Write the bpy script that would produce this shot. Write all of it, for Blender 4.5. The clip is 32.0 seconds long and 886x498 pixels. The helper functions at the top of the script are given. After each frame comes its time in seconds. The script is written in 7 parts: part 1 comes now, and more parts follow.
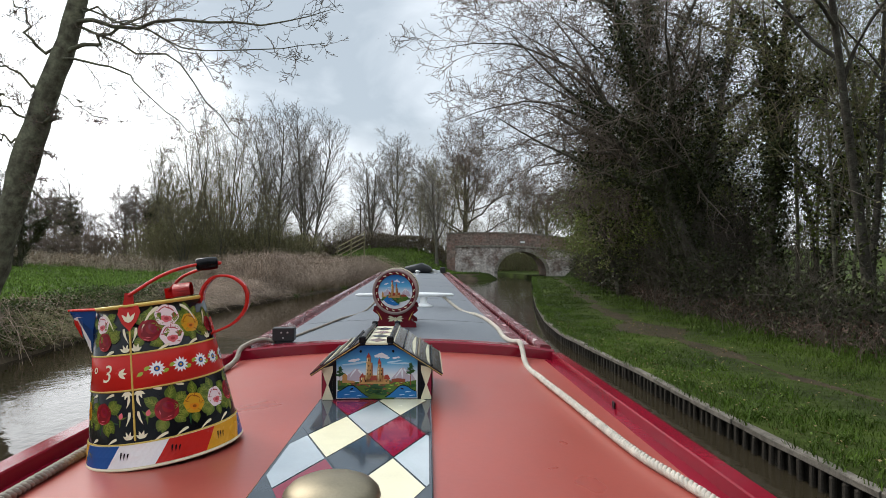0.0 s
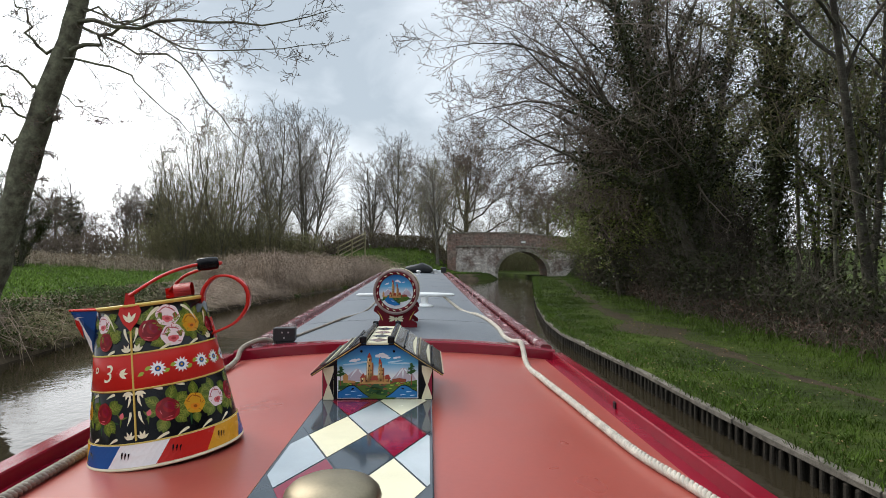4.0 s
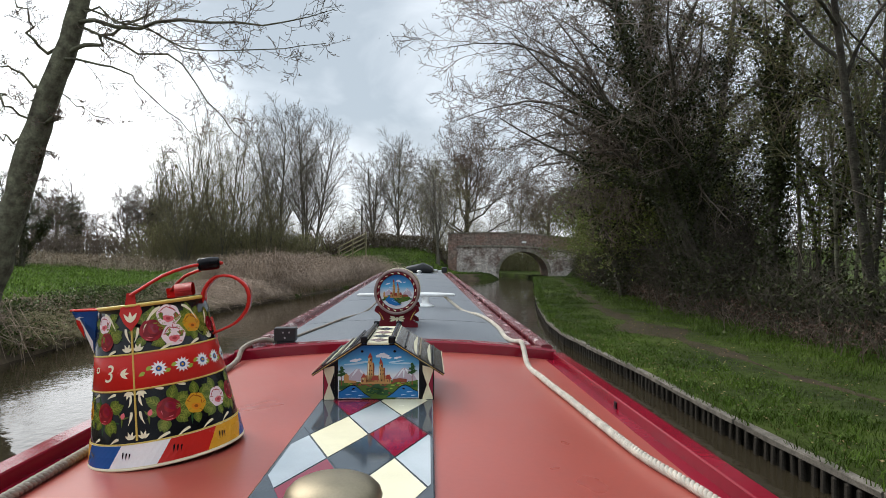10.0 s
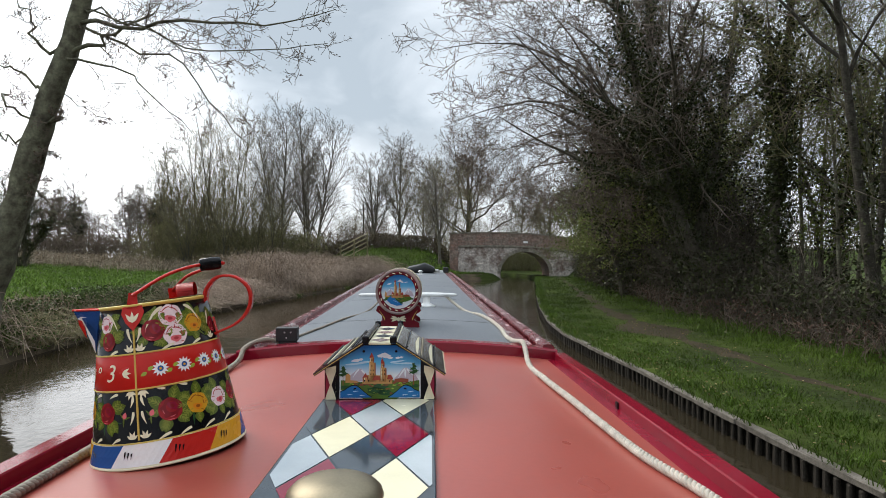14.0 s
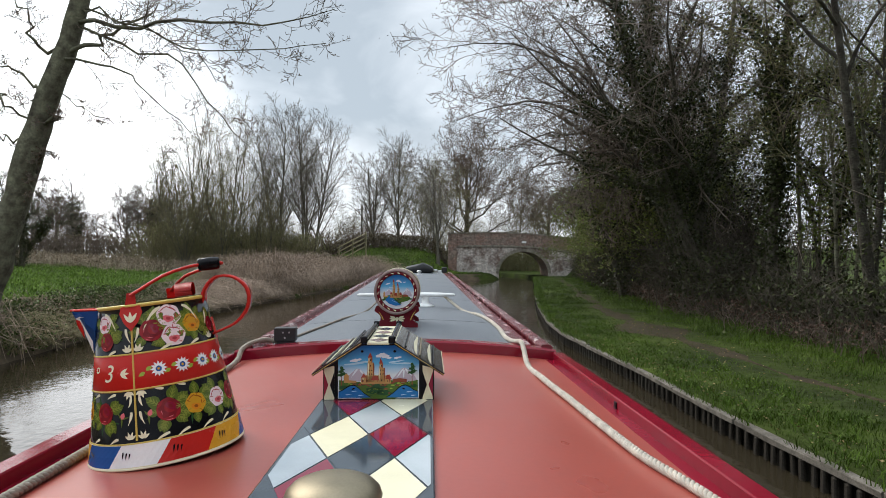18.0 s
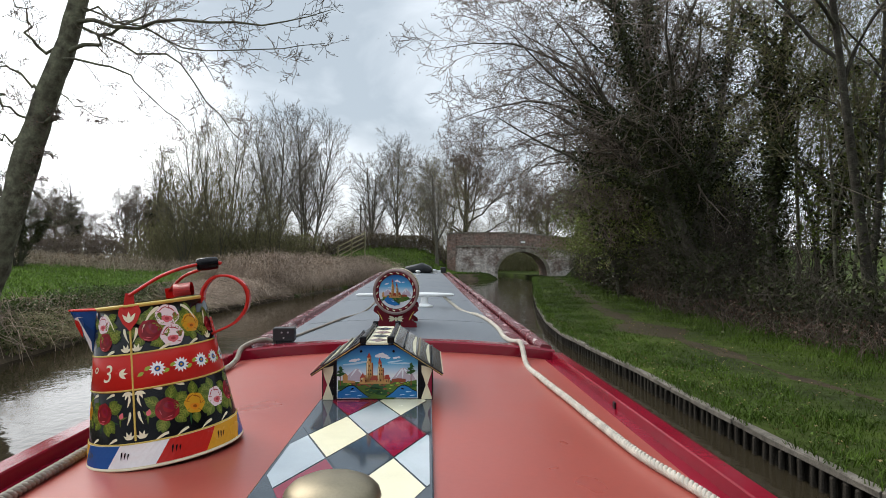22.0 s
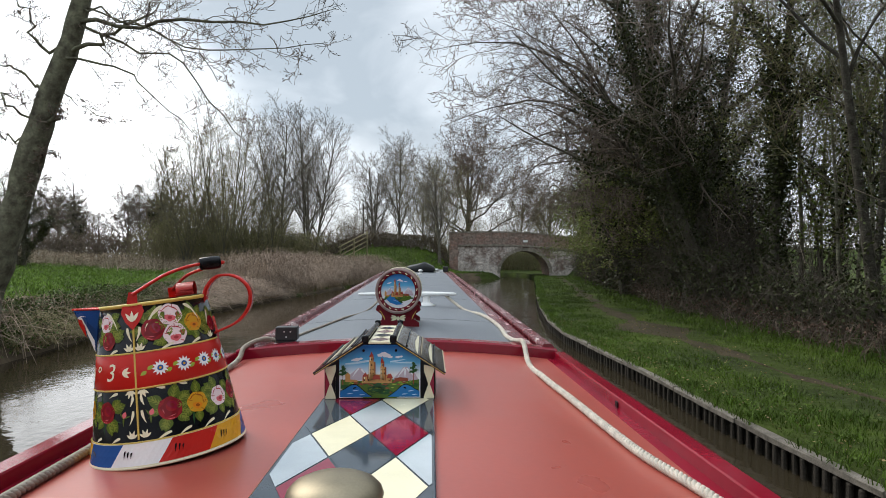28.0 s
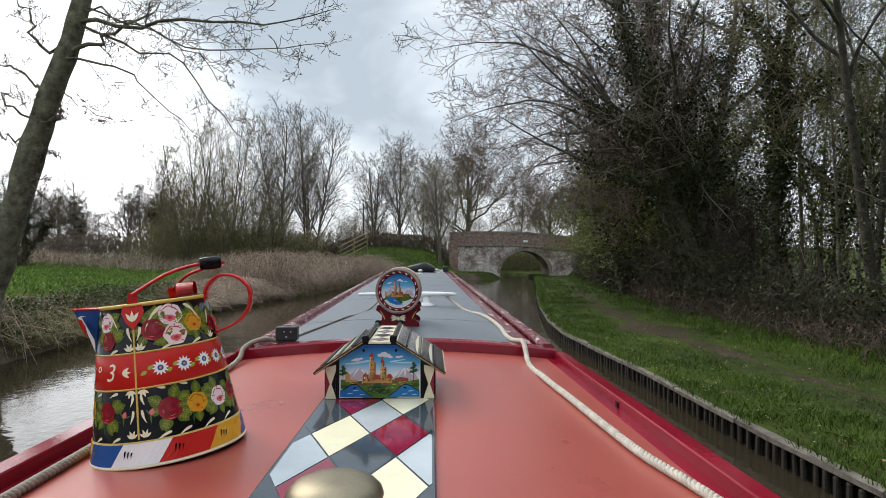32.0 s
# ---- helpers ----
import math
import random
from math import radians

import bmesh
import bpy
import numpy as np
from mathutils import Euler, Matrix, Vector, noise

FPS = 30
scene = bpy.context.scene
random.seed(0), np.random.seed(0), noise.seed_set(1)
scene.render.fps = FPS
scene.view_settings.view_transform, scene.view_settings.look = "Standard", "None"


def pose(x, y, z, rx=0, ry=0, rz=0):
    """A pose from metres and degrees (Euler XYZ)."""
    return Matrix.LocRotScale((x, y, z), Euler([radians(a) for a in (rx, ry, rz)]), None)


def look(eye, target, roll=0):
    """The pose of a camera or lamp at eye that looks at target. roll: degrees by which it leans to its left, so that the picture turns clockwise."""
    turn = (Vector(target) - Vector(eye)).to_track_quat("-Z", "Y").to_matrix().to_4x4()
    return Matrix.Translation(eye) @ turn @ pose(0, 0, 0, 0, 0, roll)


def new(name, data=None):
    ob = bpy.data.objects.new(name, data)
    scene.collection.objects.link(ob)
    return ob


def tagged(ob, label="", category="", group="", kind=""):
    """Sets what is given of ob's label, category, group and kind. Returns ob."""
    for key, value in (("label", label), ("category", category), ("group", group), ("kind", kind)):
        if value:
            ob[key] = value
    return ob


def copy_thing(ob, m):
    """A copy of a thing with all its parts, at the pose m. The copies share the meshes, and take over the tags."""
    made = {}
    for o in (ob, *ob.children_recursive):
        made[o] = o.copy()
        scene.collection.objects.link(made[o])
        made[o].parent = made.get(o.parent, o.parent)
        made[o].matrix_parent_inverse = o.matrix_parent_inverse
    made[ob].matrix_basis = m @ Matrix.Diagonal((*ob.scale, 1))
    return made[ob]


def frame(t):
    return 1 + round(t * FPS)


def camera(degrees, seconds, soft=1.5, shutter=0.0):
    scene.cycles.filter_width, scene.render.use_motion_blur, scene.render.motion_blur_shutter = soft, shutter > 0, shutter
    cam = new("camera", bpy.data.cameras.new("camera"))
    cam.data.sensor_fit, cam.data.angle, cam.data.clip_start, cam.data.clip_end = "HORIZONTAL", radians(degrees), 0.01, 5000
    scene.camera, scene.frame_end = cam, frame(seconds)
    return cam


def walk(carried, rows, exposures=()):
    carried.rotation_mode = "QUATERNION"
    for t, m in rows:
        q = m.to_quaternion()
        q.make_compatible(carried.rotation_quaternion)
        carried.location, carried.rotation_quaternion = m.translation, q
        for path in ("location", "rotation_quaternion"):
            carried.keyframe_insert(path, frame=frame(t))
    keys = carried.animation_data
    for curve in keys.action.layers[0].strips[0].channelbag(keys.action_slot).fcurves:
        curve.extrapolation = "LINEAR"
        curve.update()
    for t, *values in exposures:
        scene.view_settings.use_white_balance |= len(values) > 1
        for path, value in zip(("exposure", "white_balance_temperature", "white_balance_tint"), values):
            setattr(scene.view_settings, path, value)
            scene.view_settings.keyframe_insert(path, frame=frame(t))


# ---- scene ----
from itertools import product

# ---- camera: fixed above the stern of the boat, swaying a little ----
EYE = 2.05
SHIP = pose(0.45, -3.6, 0, 0, 0, 1.6)  # where the boat lies on the canal
cam = camera(71.2, 32.0, 0.9)
SWAY = [(0, 0.00, 0.00), (1, 0.00, 0.02), (2, 0.03, 0.00), (3, 0.05, 0.00), (6, 0.12, 0.00), (7, 0.14, 0.00), (8, 0.14, 0.00), (9, 0.15, 0.00),
        (10, 0.14, 0.00), (11, 0.19, 0.00), (12, 0.23, 0.00), (13, 0.28, 0.00), (14, 0.28, 0.00), (16.5, 0.28, 0.00), (17, 0.25, 0.00),
        (18, 0.14, 0.00), (19, 0.08, 0.00), (20, 0.05, 0.00), (21, 0.05, 0.00), (22, 0.04, 0.00), (23, 0.05, 0.00), (24, 0.05, 0.02),
        (25, 0.06, 0.03), (25.5, 0.08, 0.04), (27.5, 0.22, 0.06), (28, 0.26, 0.07), (29, 0.29, 0.07), (30, 0.29, 0.07), (31, 0.28, 0.07), (32, 0.27, 0.07)]
walk(cam, [(t, SHIP @ pose(0, 0, EYE, 90.79 - p, 0, w - 0.09)) for t, w, p in SWAY])

# ---- overcast sky and a weak, wide sun ----
world = bpy.data.worlds.new("sky")
scene.world = world
world.use_nodes = True
wn, wl = world.node_tree.nodes, world.node_tree.links
wn.clear()
w_out, w_bg = wn.new("ShaderNodeOutputWorld"), wn.new("ShaderNodeBackground")
w_sky = wn.new("ShaderNodeTexSky")
w_sky.sky_type, w_sky.sun_disc = "NISHITA", False
w_sky.sun_elevation, w_sky.sun_rotation = radians(38), radians(-50)
w_coord, w_map = wn.new("ShaderNodeTexCoord"), wn.new("ShaderNodeMapping")
w_map.inputs["Scale"].default_value = (1.0, 1.0, 2.6)
w_map.inputs["Location"].default_value = (0.35, 0.1, 0.2)
w_n1 = wn.new("ShaderNodeTexNoise")
w_n1.inputs["Scale"].default_value, w_n1.inputs["Detail"].default_value, w_n1.inputs["Roughness"].default_value = 2.6, 6.0, 0.52
w_n1.inputs["Distortion"].default_value = 0.5
w_ramp = wn.new("ShaderNodeValToRGB")
w_ramp.color_ramp.elements[0].position, w_ramp.color_ramp.elements[0].color = 0.38, (0.45, 0.52, 0.585, 1)
w_ramp.color_ramp.elements[1].position, w_ramp.color_ramp.elements[1].color = 0.64, (0.78, 0.845, 0.91, 1)
w_sep = wn.new("ShaderNodeSeparateXYZ")
w_low = wn.new("ShaderNodeMapRange")
w_low.inputs["From Min"].default_value, w_low.inputs["From Max"].default_value = 0.0, 0.22
w_low.inputs["To Min"].default_value, w_low.inputs["To Max"].default_value = 0.6, 0.0
w_bright = wn.new("ShaderNodeMix")
w_bright.data_type = "RGBA"
w_bright.inputs["B"].default_value = (1.0, 1.0, 1.0, 1)
w_mix = wn.new("ShaderNodeMix")
w_mix.data_type = "RGBA"
w_mix.inputs["Factor"].default_value = 0.93
w_gain = wn.new("ShaderNodeMix")
w_gain.data_type, w_gain.blend_type = "RGBA", "MULTIPLY"
w_gain.inputs["Factor"].default_value = 1.0
w_gain.inputs["B"].default_value = (0.12, 0.12, 0.12, 1)
wl.new(w_coord.outputs["Generated"], w_map.inputs["Vector"])
wl.new(w_map.outputs["Vector"], w_n1.inputs["Vector"])
wl.new(w_n1.outputs["Fac"], w_ramp.inputs["Fac"])
wl.new(w_coord.outputs["Generated"], w_sep.inputs["Vector"])
wl.new(w_sep.outputs["Z"], w_low.inputs["Value"])
wl.new(w_low.outputs["Result"], w_bright.inputs["Factor"])
wl.new(w_ramp.outputs["Color"], w_bright.inputs["A"])
wl.new(w_sky.outputs["Color"], w_gain.inputs["A"])
wl.new(w_gain.outputs["Result"], w_mix.inputs["A"])
wl.new(w_bright.outputs["Result"], w_mix.inputs["B"])
w_sunny, w_glow, w_add = wn.new("ShaderNodeVectorMath"), wn.new("ShaderNodeMapRange"), wn.new("ShaderNodeMix")
w_sunny.operation = "DOT_PRODUCT"
w_sunny.inputs[1].default_value = (-0.56, 0.82, 0.12)
w_glow.inputs["From Min"].default_value, w_glow.inputs["From Max"].default_value = 0.953, 0.999
w_glow.inputs["To Min"].default_value, w_glow.inputs["To Max"].default_value = 0.0, 0.7
w_glow.interpolation_type = "SMOOTHSTEP"
w_add.data_type = "RGBA"
w_add.inputs["B"].default_value = (2.3, 2.34, 2.38, 1)
wl.new(w_coord.outputs["Generated"], w_sunny.inputs[0])
wl.new(w_sunny.outputs["Value"], w_glow.inputs["Value"])
wl.new(w_glow.outputs["Result"], w_add.inputs["Factor"])
wl.new(w_mix.outputs["Result"], w_add.inputs["A"])
w_top, w_high = wn.new("ShaderNodeMapRange"), wn.new("ShaderNodeVectorMath")
w_top.inputs["From Min"].default_value, w_top.inputs["From Max"].default_value = 0.42, 1.0
w_top.inputs["To Min"].default_value, w_top.inputs["To Max"].default_value = 1.0, 2.3
w_high.operation = "SCALE"
wl.new(w_sep.outputs["Z"], w_top.inputs["Value"])
wl.new(w_add.outputs["Result"], w_high.inputs[0])
wl.new(w_top.outputs["Result"], w_high.inputs["Scale"])
wl.new(w_high.outputs["Vector"], w_bg.inputs["Color"])
w_bg.inputs["Strength"].default_value = 1.0
wl.new(w_bg.outputs["Background"], w_out.inputs["Surface"])

sun = new("sun", bpy.data.lights.new("sun", "SUN"))
sun.data.energy, sun.data.angle, sun.data.color = 2.1, radians(35), (1.0, 0.96, 0.9)
sun.matrix_world = look((-30, 26, 32), (0, 0, 0))
scene.view_settings.exposure = 0.27

# ---- materials ----


def shade(c, k):
    return tuple(min(1.0, max(0.0, a * k)) for a in c[:3]) + (1,)


def mat(name, col, rough=0.6, metal=0.0, var=0.2, scale=12.0, bump=0.15, bscale=90.0, coat=0.0, col2=None, spec=0.5, fine=0.12, rvar=0.1, dist=0.01, island=0.0):
    """A surface with broad stains, fine grain, uneven gloss and a slight relief."""
    m = bpy.data.materials.new(name)
    m.use_nodes = True
    n, l = m.node_tree.nodes, m.node_tree.links
    b = n["Principled BSDF"]
    b.inputs["Metallic"].default_value = metal
    b.inputs["Specular IOR Level"].default_value = spec
    b.inputs["Coat Weight"].default_value = coat
    b.inputs["Coat Roughness"].default_value = 0.08
    tc = n.new("ShaderNodeTexCoord")
    n1, n2 = n.new("ShaderNodeTexNoise"), n.new("ShaderNodeTexNoise")
    n1.inputs["Scale"].default_value, n1.inputs["Detail"].default_value = scale, 4
    n2.inputs["Scale"].default_value, n2.inputs["Detail"].default_value = bscale, 3
    l.new(tc.outputs["Object"], n1.inputs["Vector"])
    l.new(tc.outputs["Object"], n2.inputs["Vector"])
    ramp = n.new("ShaderNodeValToRGB")
    ramp.color_ramp.elements[0].position, ramp.color_ramp.elements[1].position = 0.3, 0.7
    ramp.color_ramp.elements[0].color = shade(col, 1 - var)
    ramp.color_ramp.elements[1].color = shade(col2, 1) if col2 else shade(col, 1 + var)
    l.new(n1.outputs["Fac"], ramp.inputs["Fac"])
    hsv = n.new("ShaderNodeHueSaturation")
    l.new(ramp.outputs["Color"], hsv.inputs["Color"])
    mr = n.new("ShaderNodeMapRange")
    mr.inputs["To Min"].default_value, mr.inputs["To Max"].default_value = 1 - 2 * fine, 1 + 2 * fine
    l.new(n2.outputs["Fac"], mr.inputs["Value"])
    if island:
        geo = n.new("ShaderNodeNewGeometry")
        mi = n.new("ShaderNodeMapRange")
        mi.inputs["To Min"].default_value, mi.inputs["To Max"].default_value = 1 - island, 1 + island
        l.new(geo.outputs["Random Per Island"], mi.inputs["Value"])
        mm = n.new("ShaderNodeMath")
        mm.operation = "MULTIPLY"
        l.new(mr.outputs["Result"], mm.inputs[0])
        l.new(mi.outputs["Result"], mm.inputs[1])
        l.new(mm.outputs["Value"], hsv.inputs["Value"])
    else:
        l.new(mr.outputs["Result"], hsv.inputs["Value"])
    l.new(hsv.outputs["Color"], b.inputs["Base Color"])
    rr = n.new("ShaderNodeMapRange")
    rr.inputs["To Min"].default_value, rr.inputs["To Max"].default_value = max(0.02, rough - rvar), min(1, rough + rvar)
    l.new(n1.outputs["Fac"], rr.inputs["Value"])
    l.new(rr.outputs["Result"], b.inputs["Roughness"])
    if bump:
        bp = n.new("ShaderNodeBump")
        bp.inputs["Strength"].default_value, bp.inputs["Distance"].default_value = bump, dist
        l.new(n2.outputs["Fac"], bp.inputs["Height"])
        l.new(bp.outputs["Normal"], b.inputs["Normal"])
    return m


def paint(name, col, rough=0.25, var=0.06, coat=0.0, spec=0.28):
    return mat(name, col, rough, 0, var, 9, 0.02, 240, coat, fine=0.03, rvar=0.06, dist=0.002, spec=spec)


def brickwork(name, c1, c2, mortar, w=0.23, h=0.075, stain=(0.25, 0.24, 0.2), amount=0.5):
    m = bpy.data.materials.new(name)
    m.use_nodes = True
    n, l = m.node_tree.nodes, m.node_tree.links
    b = n["Principled BSDF"]
    b.inputs["Roughness"].default_value = 0.9
    tc, mp = n.new("ShaderNodeTexCoord"), n.new("ShaderNodeMapping")
    mp.inputs["Rotation"].default_value = (radians(90), 0, 0)
    l.new(tc.outputs["Object"], mp.inputs["Vector"])
    br = n.new("ShaderNodeTexBrick")
    br.inputs["Color1"].default_value, br.inputs["Color2"].default_value, br.inputs["Mortar"].default_value = (*c1, 1), (*c2, 1), (*mortar, 1)
    br.inputs["Scale"].default_value, br.inputs["Mortar Size"].default_value = 1.0, 0.008
    br.inputs["Brick Width"].default_value, br.inputs["Row Height"].default_value = w, h
    l.new(mp.outputs["Vector"], br.inputs["Vector"])
    ns, ramp, mx = n.new("ShaderNodeTexNoise"), n.new("ShaderNodeValToRGB"), n.new("ShaderNodeMix")
    ns.inputs["Scale"].default_value, ns.inputs["Detail"].default_value, ns.inputs["Roughness"].default_value = 0.9, 8, 0.65
    l.new(tc.outputs["Object"], ns.inputs["Vector"])
    ramp.color_ramp.elements[0].position, ramp.color_ramp.elements[0].color = 0.42, (0, 0, 0, 1)
    ramp.color_ramp.elements[1].position, ramp.color_ramp.elements[1].color = 0.6, (amount, amount, amount, 1)
    l.new(ns.outputs["Fac"], ramp.inputs["Fac"])
    mx.data_type = "RGBA"
    mx.inputs["B"].default_value = (*stain, 1)
    l.new(ramp.outputs["Color"], mx.inputs["Factor"])
    l.new(br.outputs["Color"], mx.inputs["A"])
    n3, mul = n.new("ShaderNodeTexNoise"), n.new("ShaderNodeMix")
    n3.inputs["Scale"].default_value, n3.inputs["Detail"].default_value = 5.0, 6
    l.new(tc.outputs["Object"], n3.inputs["Vector"])
    mr = n.new("ShaderNodeMapRange")
    mr.inputs["From Min"].default_value, mr.inputs["From Max"].default_value = 0.3, 0.7
    mr.inputs["To Min"].default_value, mr.inputs["To Max"].default_value = 0.55, 1.25
    l.new(n3.outputs["Fac"], mr.inputs["Value"])
    hsv = n.new("ShaderNodeHueSaturation")
    l.new(mx.outputs["Result"], hsv.inputs["Color"])
    l.new(mr.outputs["Result"], hsv.inputs["Value"])
    l.new(hsv.outputs["Color"], b.inputs["Base Color"])
    bp = n.new("ShaderNodeBump")
    bp.inputs["Strength"].default_value, bp.inputs["Distance"].default_value = 0.6, 0.02
    l.new(br.outputs["Fac"], bp.inputs["Height"])
    bp.invert = True
    l.new(bp.outputs["Normal"], b.inputs["Normal"])
    return m


def leaf_mat(name, col, var=0.35, rough=0.55, col2=None):
    m = mat(name, col, rough, 0, 0.25, 0.8, 0, 30, spec=0.12, island=var, col2=col2)
    m.node_tree.nodes["Principled BSDF"].inputs["Subsurface Weight"].default_value = 0.0
    return m


RED = mat("red_roof_paint", (0.345, 0.071, 0.052), 0.30, 0, 0.08, 2.2, 0.05, 60, 0.0, fine=0.03, rvar=0.08, dist=0.002)
MAROON = mat("maroon_gloss_paint", (0.205, 0.006, 0.019), 0.14, 0, 0.12, 4, 0.22, 34, 0.0, fine=0.05, dist=0.002, spec=0.26)
WORN = mat("weathered_maroon_paint", (0.13, 0.010, 0.018), 0.2, 0, 0.15, 10, 0.08, 160, 0.0, col2=(0.17, 0.028, 0.034), fine=0.08, rvar=0.2, dist=0.002)


def flakes_and_glints(m, fleck, lo, hi, size):
    """Pale flecks in the paint: flakes, and glints put into the base colour."""
    n, l = m.node_tree.nodes, m.node_tree.links
    b = n["Principled BSDF"]
    src = b.inputs["Base Color"].links[0].from_socket
    tc, mp, ns, ramp, mx = n.new("ShaderNodeTexCoord"), n.new("ShaderNodeMapping"), n.new("ShaderNodeTexNoise"), n.new("ShaderNodeValToRGB"), n.new("ShaderNodeMix")
    mp.inputs["Scale"].default_value = (1.0, 0.35, 1.0)
    ns.inputs["Scale"].default_value, ns.inputs["Detail"].default_value, ns.inputs["Roughness"].default_value = size, 5, 0.65
    ramp.color_ramp.elements[0].position, ramp.color_ramp.elements[0].color = lo, (0, 0, 0, 1)
    ramp.color_ramp.elements[1].position, ramp.color_ramp.elements[1].color = hi, (1, 1, 1, 1)
    mx.data_type = "RGBA"
    mx.inputs["B"].default_value = (*fleck, 1)
    l.new(tc.outputs["Object"], mp.inputs["Vector"])
    l.new(mp.outputs["Vector"], ns.inputs["Vector"])
    l.new(ns.outputs["Fac"], ramp.inputs["Fac"])
    l.new(ramp.outputs["Color"], mx.inputs["Factor"])
    l.new(src, mx.inputs["A"])
    l.new(mx.outputs["Result"], b.inputs["Base Color"])


flakes_and_glints(WORN, (0.50, 0.40, 0.38), 0.57, 0.64, 14.0)
CRADLE = paint("dark_maroon_paint", (0.13, 0.006, 0.012))
GREY = mat("grey_nonslip_paint", (0.125, 0.138, 0.155), 0.42, 0, 0.10, 1.6, 0.35, 320, 0, fine=0.08, dist=0.002)
HULL = paint("dark_green_hull_paint", (0.02, 0.035, 0.028))
BLACK = paint("black_gloss_paint", (0.004, 0.004, 0.005), 0.18, spec=0.16)
PLASTIC = mat("black_plastic", (0.015, 0.015, 0.016), 0.5)
CREAM = paint("cream_paint", (0.80, 0.74, 0.52))
WHITE = paint("white_paint", (0.84, 0.84, 0.82))
PALE = paint("pale_grey_paint", (0.44, 0.485, 0.51), 0.07, spec=0.5)
MID = paint("slate_grey_paint", (0.052, 0.065, 0.078), 0.06, spec=0.4)
CLARET = paint("claret_paint", (0.24, 0.008, 0.03), 0.06, spec=0.5)
BLUE = paint("royal_blue_paint", (0.02, 0.09, 0.30))
LAKE_P = paint("painted_lake_blue", (0.015, 0.155, 0.42))
PALEB = paint("pale_blue_paint", (0.45, 0.66, 0.80))
YELLOW = paint("yellow_paint", (0.66, 0.33, 0.02))
ORANGE = paint("orange_paint", (0.72, 0.25, 0.015))
SCARLET = paint("scarlet_paint", (0.51, 0.018, 0.012))
PINK = paint("pink_paint", (0.72, 0.15, 0.17))
ROSE_W = paint("rose_white_paint", (0.88, 0.72, 0.72))
ROSE_D = paint("dark_rose_paint", (0.20, 0.01, 0.016))
LEAF_D = paint("deep_green_paint", (0.02, 0.075, 0.02))
LEAF_Y = paint("yellow_green_paint", (0.32, 0.42, 0.05))
PINK_D = paint("deep_pink_paint", (0.42, 0.05, 0.06))
MEADOW_P = paint("painted_grass", (0.075, 0.145, 0.02))
LEAF_O = paint("olive_leaf_paint", (0.088, 0.130, 0.016))
LEAF_H = paint("leaf_light_paint", (0.23, 0.265, 0.04))
ROSE_R = paint("crimson_rose_paint", (0.30, 0.014, 0.020))
UMBER = paint("umber_paint", (0.30, 0.085, 0.010))
CLOUD_P = paint("cloud_paint", (0.74, 0.76, 0.80))
ROOF_P = paint("castle_roof_paint", (0.33, 0.045, 0.028))
RIM = paint("pale_pinkish_rim_paint", (0.30, 0.20, 0.18), 0.12, 0.5, spec=0.6)
BRICK_P = paint("castle_brown_paint", (0.25, 0.06, 0.028))
SAND_P = paint("castle_sand_paint", (0.52, 0.27, 0.09))
MAUVE = paint("mountain_paint", (0.50, 0.42, 0.48))
GILT = paint("gilt_line_paint", (0.62, 0.44, 0.10))
BRASS = mat("dull_brass", (0.25, 0.215, 0.15), 0.47, 1.0, 0.18, 14, 0.05, 200, fine=0.06, rvar=0.12, dist=0.002)
STEEL = mat("galvanised_steel", (0.5, 0.5, 0.5), 0.4, 1.0)
ROPE = mat("off_white_rope", (0.52, 0.47, 0.39), 0.9, 0, 0.2, 25, 0.5, 500, fine=0.2, dist=0.003)
ROPE_D = mat("grey_dirty_rope", (0.30, 0.26, 0.21), 0.9, 0, 0.25, 25, 0.5, 500, fine=0.2, dist=0.003)
GLASSY = mat("dark_glass", (0.02, 0.02, 0.022), 0.06, 0, 0.1, 10, 0)

SOIL = mat("bank_soil", (0.085, 0.064, 0.042), 0.95, 0, 0.35, 1.2, 0.6, 9, fine=0.3, dist=0.05, spec=0.15)
MUD = mat("trodden_mud", (0.046, 0.035, 0.020), 0.9, 0, 0.3, 1.6, 0.6, 14, fine=0.3, rvar=0.1, dist=0.04, spec=0.15)
PILE = mat("weathered_pile", (0.040, 0.034, 0.027), 0.8, 0, 0.4, 5, 0.5, 40, fine=0.3, dist=0.02, spec=0.15)
PILE_D = mat("dark_boards", (0.014, 0.012, 0.009), 0.6, 0, 0.4, 5, 0.4, 40, fine=0.3, dist=0.02, spec=0.2)
COPING = mat("weathered_timber_capping", (0.155, 0.138, 0.115), 0.85, 0, 0.4, 6, 0.4, 60, fine=0.25, dist=0.01, spec=0.15)
BARK = mat("grey_brown_bark", (0.085, 0.070, 0.055), 0.9, 0, 0.3, 5, 0.7, 28, col2=(0.13, 0.12, 0.095), fine=0.25, dist=0.03, spec=0.15)
BARK_D = mat("dark_bark", (0.055, 0.045, 0.036), 0.9, 0, 0.35, 5, 0.8, 24, col2=(0.085, 0.078, 0.060), fine=0.3, dist=0.03, spec=0.15)
BARK_G = mat("mossy_bark", (0.105, 0.088, 0.066), 0.9, 0, 0.45, 5, 1.0, 22, col2=(0.20, 0.195, 0.13), fine=0.25, dist=0.03, spec=0.15)
BARK_F = mat("pale_ash_bark", (0.12, 0.108, 0.085), 0.9, 0, 0.3, 5, 0.7, 28, col2=(0.16, 0.145, 0.115), fine=0.25, dist=0.03, spec=0.15)
TWIG_F = mat("grey_ash_twigs", (0.165, 0.145, 0.122), 0.85, 0, 0.25, 0.7, 0, 30, island=0.25, spec=0.15)
